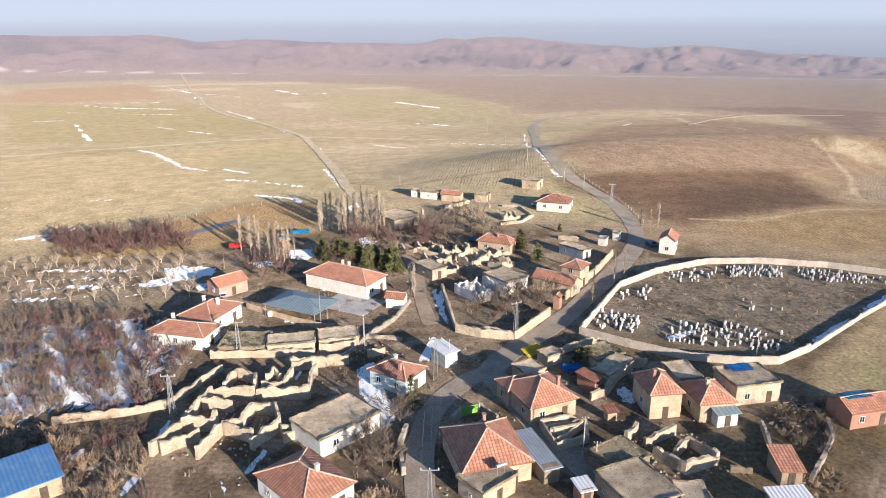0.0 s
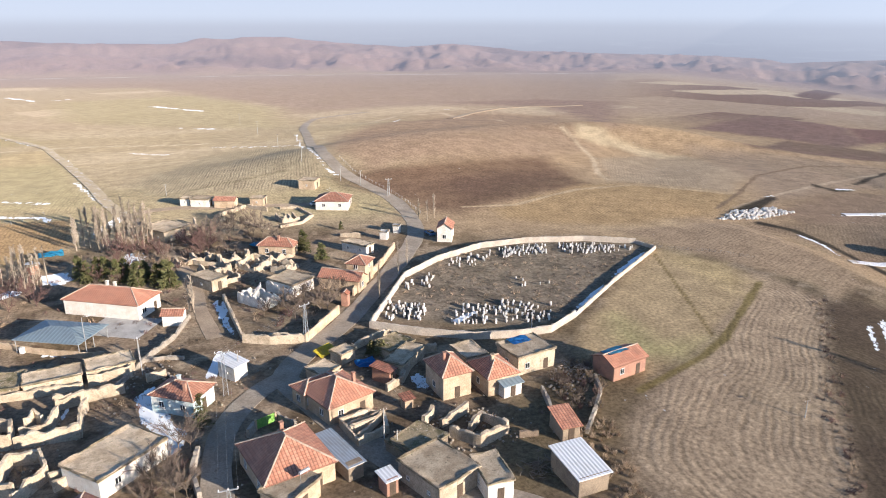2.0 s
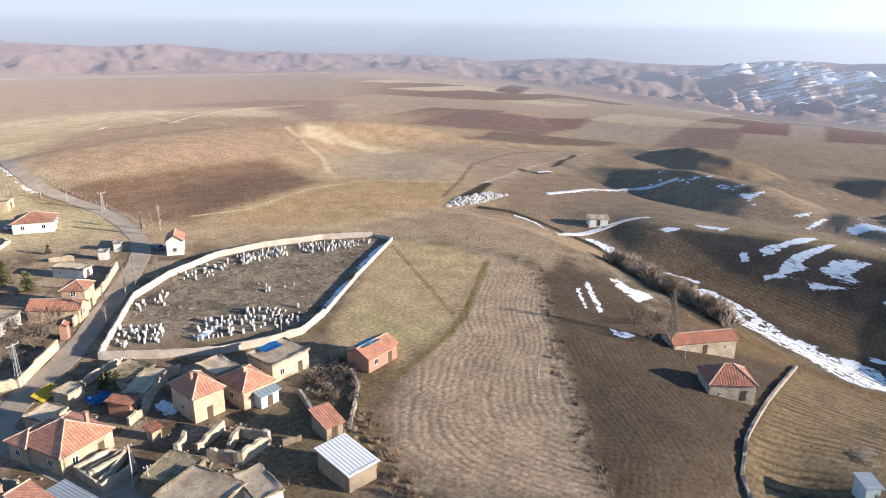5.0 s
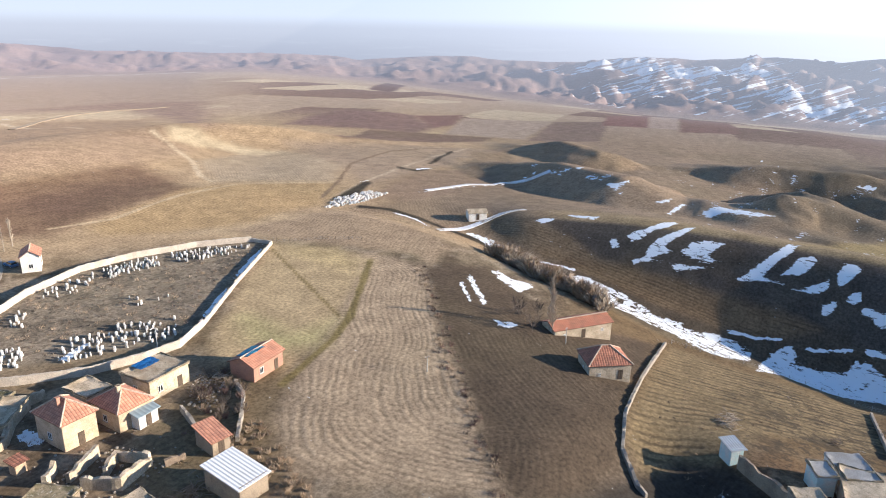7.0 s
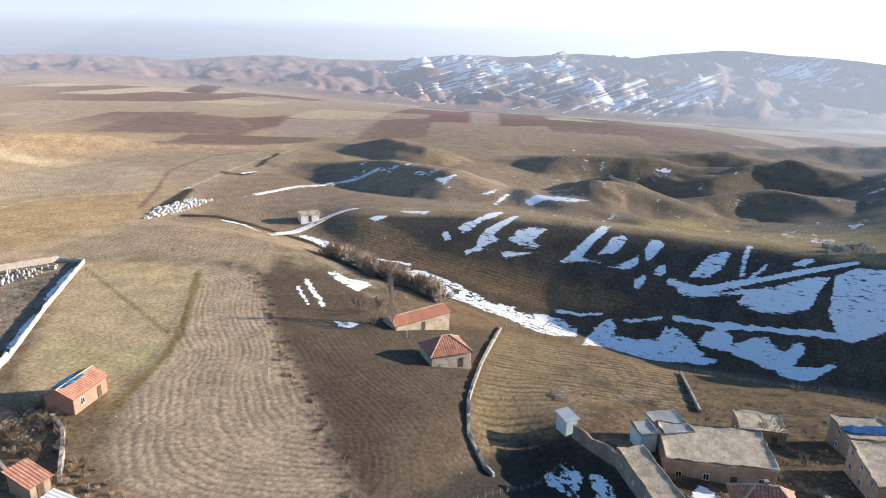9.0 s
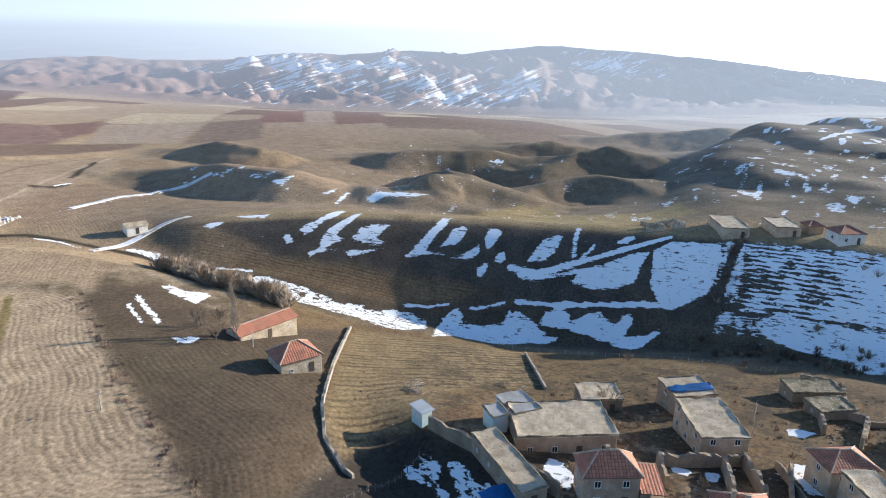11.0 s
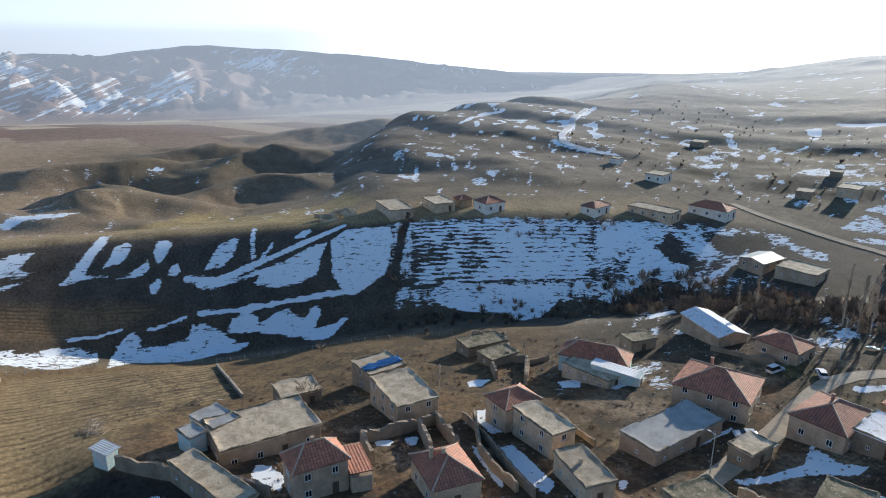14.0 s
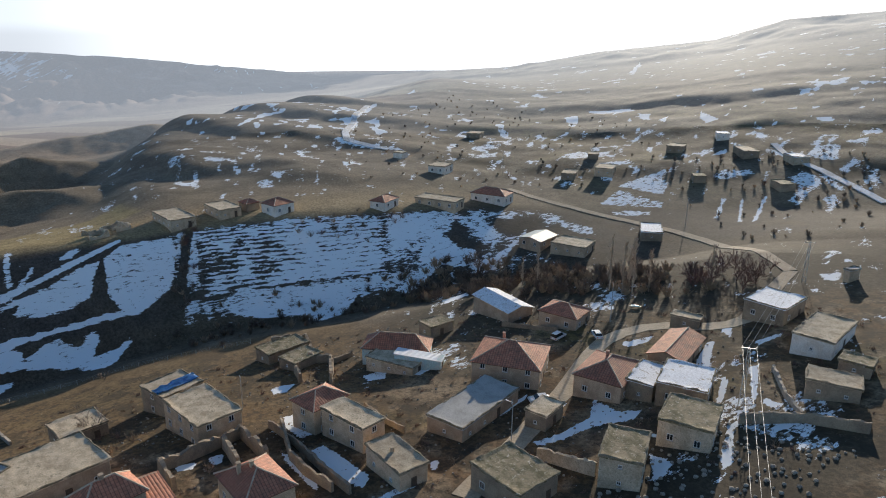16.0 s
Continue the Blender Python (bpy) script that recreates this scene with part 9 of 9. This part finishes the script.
def car(x, y, turn, paint, label, van=False):
    top = thing("car", x, y, float(land(x, y)) + 0.08, turn, label, "car", "parked cars")
    bm = bmesh.new()
    side = [(-2.05, 0.35), (2.05, 0.35), (2.1, 0.62), (1.95, 0.86), (1.0, 0.95), (-1.5, 0.98), (-2.05, 0.9), (-2.1, 0.6)]
    a, b = [bm.verts.new((px, -0.82, pz)) for px, pz in side], [bm.verts.new((px, 0.82, pz)) for px, pz in side]
    ring_faces(bm, [a, b])
    bm.faces.new(a[::-1])
    bm.faces.new(b)
    bmesh.ops.bevel(bm, geom=bm.edges[:], offset=0.08, segments=2, affect="EDGES")
    part("body", bm, paint, top)
    bm = bmesh.new()
    low = [(-1.75 if not van else -2.0, -0.74, 0.93), (1.0, -0.74, 0.93), (1.0, 0.74, 0.93), (-1.75 if not van else -2.0, 0.74, 0.93)]
    hi = [(-1.3 if not van else -1.9, -0.6, 1.4 if not van else 1.7), (0.25, -0.6, 1.42 if not van else 1.7), (0.25, 0.6, 1.42 if not van else 1.7), (-1.3 if not van else -1.9, 0.6, 1.4 if not van else 1.7)]
    lo_, hi_ = [bm.verts.new(p) for p in low], [bm.verts.new(p) for p in hi]
    ring_faces(bm, [lo_, hi_])
    bm.faces.new(hi_)
    part("cabin_glass", bm, GLASS, top)
    part("roof", new_bm(box, hi[0][0] - 0.03, -0.62, hi[0][2] - 0.03, 0.28, 0.62, hi[0][2] + 0.04), paint, top)
    for wx in (-1.3, 1.3):
        for wy in (-0.78, 0.78):
            w = part("wheel", new_bm(tube, [(wx, wy - 0.1, 0.3), (wx, wy + 0.1, 0.3)], 0.31, 12), RUBBER, top)
            part("rim", new_bm(tube, [(wx, wy - 0.11, 0.3), (wx, wy + 0.11, 0.3)], 0.18, 8), STEEL, w)
    for wy in (-0.55, 0.55):
        part("headlight", new_bm(box, 2.02, wy - 0.16, 0.6, 2.12, wy + 0.16, 0.76), PAINTED_WHITE, top)
        part("tail_light", new_bm(box, -2.12, wy - 0.14, 0.62, -2.03, wy + 0.14, 0.8), RED_PAINT, top)
    part("bumper", new_bm(box, 2.0, -0.8, 0.3, 2.16, 0.8, 0.5), RUBBER, top)


car(106, -106.7, -28, CAR_WHITE, "white saloon car parked beside the street")
car(91.3, -78.3, 70, CAR_WHITE, "white hatchback car parked beside a yard wall")
car(111.5, -100.3, -75, CAR_WHITE, "white van parked before a tiled house", True)
car(33, 231, 10, CAR_WHITE, "white car parked before a farmhouse")
car(60, 189, 100, PAINTED_BLUE, "blue car standing at the road bend")


def trailer(x, y, turn):
    top = thing("farm_trailer", x, y, float(land(x, y)), turn, "red metal farm trailer standing in a field", "trailer")
    for a in ((-2, -1, 0.7, 2, 1, 0.8), (-2, -1, 0.8, 2, -0.92, 1.6), (-2, 0.92, 0.8, 2, 1, 1.6), (-2, -0.92, 0.8, -1.92, 0.92, 1.6), (1.92, -0.92, 0.8, 2, 0.92, 1.6)):
        part("panel", new_bm(box, *a), RED_PAINT, top)
    for wx in (-0.8, 0.8):
        for wy in (-0.9, 0.9):
            part("wheel", new_bm(tube, [(wx, wy - 0.12, 0.4), (wx, wy + 0.12, 0.4)], 0.4, 10), RUBBER, top)
    part("drawbar", new_bm(tube, [(2, 0, 0.7), (3.3, 0, 0.5)], 0.06, 5), RED_PAINT, top)


trailer(-57.2, 187.2, 20)


# ---- tarpaulins, heaps and yard things ----
def tarp(x, y, z, turn, long, wide, material, label, slope=0.0, fold=0.25, seed=1):
    """A creased sheet thrown over something; slope: how much its far side is higher."""
    bm = bmesh.new()
    n, k = 14, 10
    rows_ = []
    for j in range(k + 1):
        row = []
        for i in range(n + 1):
            u, v = (i / n - 0.5) * long, (j / k - 0.5) * wide
            edge = max(abs(i / n - 0.5), abs(j / k - 0.5)) * 2
            row.append(bm.verts.new((u + 0.15 * rough(u, v, 1.1, seed, 2), v + 0.15 * rough(u + 7, v, 1.1, seed, 2), (j / k) * slope + fold * float(rough(u, v, 1.3, seed + 3, 3)) + fold * (1 - edge ** 3) * 0.6)))
        rows_.append(row)
    ring_faces(bm, rows_, False)
    bmesh.ops.solidify(bm, geom=bm.faces[:], thickness=0.03)
    ob = part("tarpaulin", bm, material, None, "", True)
    ob.matrix_world = pose(x, y, z, 0, 0, turn)
    return tagged(ob, label, "tarpaulin")


def at(x, y, up):
    return float(land(x, y)) + up


tarp(-41.5, 198, at(-41, 198, 1.6), 15, 6.0, 3.5, TARP_SKY, "bright blue tarpaulin over a heap near poplars", 0.4, 0.5, 2)
tarp(18, 121, at(18, 121, 0.6), 40, 4.6, 2.2, TARP_YELLOW, "yellow tarpaulin spread over stacked wood", 1.0, 0.15, 3)
tarp(24.3, 114.3, at(24, 114, 0.7), 10, 3.8, 2.6, TARP_BLUE, "dark blue tarpaulin over a yard heap", 0.3, 0.5, 4)
tarp(52.2, 108.2, at(52, 107, 3.95), 12, 4.2, 2.6, TARP_BLUE, "blue tarpaulin laid on a flat roof", 0.1, 0.15, 5)
tarp(66.6, 98.4, at(67, 99, 4.45), 14, 4.8, 2.6, TARP_SKY, "sky-blue tarpaulin over a tiled roof", -0.4, 0.12, 6)
tarp(135.3, -22.2, at(136, -21, 5.35), -69, 9.2, 2.4, TARP_BLUE, "blue tarpaulin along the edge of a flat roof", 0.1, 0.3, 7)
tarp(88.0, 8.0, at(88, 8, 0.5), -50, 8.0, 7.0, TARP_BLUE, "large deep-blue tarpaulin over a heap in a shaded pit", 1.2, 0.5, 8)
tarp(113, -126, at(113, -126, 0.4), 30, 2.6, 1.8, TARP_SKY, "small blue tarpaulin beside a yard", 0.2, 0.3, 9)
tarp(217, -139, at(217, -139, 0.8), 30, 4.0, 2.5, TARP_SKY, "blue tarpaulin before a house on the crest", 0.2, 0.4, 10)
tarp(10.5, 192, at(10.5, 192, 1.2), 60, 4.0, 2.5, TARP_SKY, "pale blue tarpaulin beside a house", 0.2, 0.3, 11)


def heap(x, y, long, wide, tall, count, material, label, seed, thick=0.05):
    """A pile of sticks or planks."""
    rnd = random.Random(seed)
    top = thing("wood_pile", x, y, at(x, y, 0), rnd.uniform(0, 180), label, "wood pile")
    for k in range(count):
        bm = bmesh.new()
        px, py, pz = rnd.gauss(0, long / 3), rnd.gauss(0, wide / 3), rnd.uniform(0.0, tall)
        a, l = rnd.uniform(0, 6.283), rnd.uniform(0.8, 2.0)
        way = Vector((math.cos(a), math.sin(a), rnd.gauss(0, 0.2))) * l / 2
        c = Vector((px, py, pz + 0.1))
        tube(bm, [c - way, c + way * 0.2 + Vector((0, 0, rnd.gauss(0, 0.08))), c + way], [thick, thick * 0.8, thick * 0.5], 4)
        part("stick", bm, material, top)
    return top


heap(121.7, 31.4, 5, 2.6, 1.0, 90, PALE_BARK, "heap of pale cut branches in a garden", 1, 0.06)
heap(135.5, 15.6, 3, 1.6, 0.6, 30, BARK, "small heap of branches beside a wall", 2)
heap(-55, 101, 16, 1.5, 1.0, 90, BARK, "long stack of brushwood behind a wall", 3)
heap(41, 76, 4, 3, 0.8, 50, WOOD, "old beams fallen beside a white-roofed shed", 4, 0.08)
heap(7.5, 81, 3, 2, 0.5, 20, WOOD, "planks lying near a flat-roofed annex", 5)
heap(61, 101, 4, 2.5, 0.8, 50, PALE_BARK, "tangle of cut branches in an overgrown garden", 6)
heap(118, -2, 4, 2, 0.7, 40, BARK, "branches stacked beside a mud house", 7)


def iron_gate(x, y, turn, long):
    top = thing("yard_gate", x, y, at(x, y, 0), turn, "bright green sheet-metal yard gate", "gate")
    for k in range(2):
        leaf = part("gate_leaf", new_bm(box, -long / 2 + k * long / 2 + 0.03, -0.03, 0.15, k * long / 2 - 0.03, 0.03, 1.75), GREEN_PAINT, top)
        for j in range(5):
            u = -long / 2 + k * long / 2 + 0.15 + j * (long / 2 - 0.3) / 4
            part("rib", new_bm(box, u - 0.03, -0.06, 0.15, u + 0.03, -0.03, 1.75), GREEN_PAINT, leaf)
    for u in (-long / 2 - 0.12, long / 2 + 0.12):
        part("gate_post", new_bm(box, u - 0.15, -0.15, -0.3, u + 0.15, 0.15, 1.95), CREAM, top)


iron_gate(5.1, 99.6, 25, 3.2)


def canopy(x, y, turn, long, wide, tall):
    top = thing("yard_canopy", x, y, at(x, y, 0), turn, "wide grey-blue metal canopy over a school yard", "canopy")
    faces, lines, ends = pitched(long, wide, tall, 1.1, 0.2, "hip")
    bm = bmesh.new()
    slab(bm, faces, 0.1)
    part("roof", bm, SLATE_SHEET, top)
    for u in (-long / 2 + 0.2, 0, long / 2 - 0.2):
        for v in (-wide / 2 + 0.2, wide / 2 - 0.2):
            part("post", new_bm(tube, [(u, v, -0.3), (u, v, tall)], 0.09, 6), STEEL, top)
    for v in (-wide / 2 + 0.2, wide / 2 - 0.2):
        part("beam", new_bm(box, -long / 2, v - 0.06, tall - 0.2, long / 2, v + 0.06, tall - 0.02), STEEL, top)


canopy(-30, 141.5, 63, 9.2, 13.6, 2.9)


def paved_yard():
    bm = bmesh.new()
    n = 14
    c, s = math.cos(radians(62)), math.sin(radians(62))
    rows_ = []
    for j in range(n + 1):
        row = []
        for i in range(n + 1):
            u, v = (i / n - 0.5) * 11, (j / n - 0.5) * 14
            x, y = -19.8 + c * u - s * v, 147.3 + s * u + c * v
            row.append(bm.verts.new((x, y, at(x, y, 0.06 if 0 < i < n and 0 < j < n else -0.1))))
        rows_.append(row)
    ring_faces(bm, rows_, False)
    upright(bm)
    tagged(part("pavement", bm, CEMENT, solid=False), "grey concrete school yard, cracked and patched", "pavement", kind="structure")


paved_yard()


def water_tank(x, y, up, label):
    top = thing("water_tank", x, y, at(x, y, up), 0, label, "water tank")
    part("tank", new_bm(tube, [(0, 0, 0), (0, 0, 0.05), (0, 0, 1.1), (0, 0, 1.2)], [0.5, 0.55, 0.55, 0.3], 12), PAINTED_WHITE, top)
    part("pipe", new_bm(tube, [(0.5, 0, 0.1), (0.8, 0, 0.1), (0.8, 0, -0.8)], 0.04, 5), STEEL, top)


water_tank(-36.9, 140.2, 0.0, "white water tank beside the yard wall")
water_tank(14.5, 189.5, 0.8, "white water tank beside a tiled house")


def solar_heater(x, y, z, turn, label):
    top = thing("solar_heater", x, y, z, turn, label, "solar heater")
    bm = bmesh.new()
    box(bm, -0.7, -0.9, 0, 0.7, 0.9, 0.08)
    bm.transform(Matrix.Translation((0, 0, 0.6)) @ Matrix.Rotation(radians(38), 4, "X"))
    part("panel", bm, PANEL, top)
    part("tank", new_bm(tube, [(-0.8, 0.75, 1.3), (0.8, 0.75, 1.3)], 0.25, 8), STEEL, top)
    for u in (-0.6, 0.6):
        part("leg", new_bm(tube, [(u, 0.75, -0.3), (u, 0.75, 1.2)], 0.03, 4), STEEL, top)


PANEL = surface("solar_panel", (0.03, 0.06, 0.16), (0.04, 0.08, 0.2), 0.2, 4, 1, 0.05, 0.01)
solar_heater(8.2, 80.6, at(8.2, 80.6, 3.1), -150, "blue solar water heater on a flat roof")
solar_heater(-46.5, 139.5, at(-46.5, 139.5, 4.7), -150, "blue solar water heater on a tiled roof")


def pond_basin():
    bm = bmesh.new()
    c, s = math.cos(radians(52)), math.sin(radians(52))
    ring = []
    for k in range(20):
        a = 2 * math.pi * k / 20
        u, v = 10.5 * math.copysign(abs(math.cos(a)) ** 0.5, math.cos(a)), 1.6 * math.copysign(abs(math.sin(a)) ** 0.5, math.sin(a))
        ring.append((-69.5 + c * u - s * v, 210 + s * u + c * v))
    top_ = [bm.verts.new((x, y, at(x, y, 0.12))) for x, y in ring]
    low = [bm.verts.new((x, y, at(x, y, -0.5))) for x, y in ring]
    ring_faces(bm, [low, top_])
    bm.faces.new(top_)
    tagged(part("water", bm, POND), "long narrow basin of grey water", "water", kind="structure")


POND = surface("still_water", (0.13, 0.14, 0.16), (0.16, 0.165, 0.18), 0.6, 2, 0.3, 0.05, 0.01)
pond_basin()
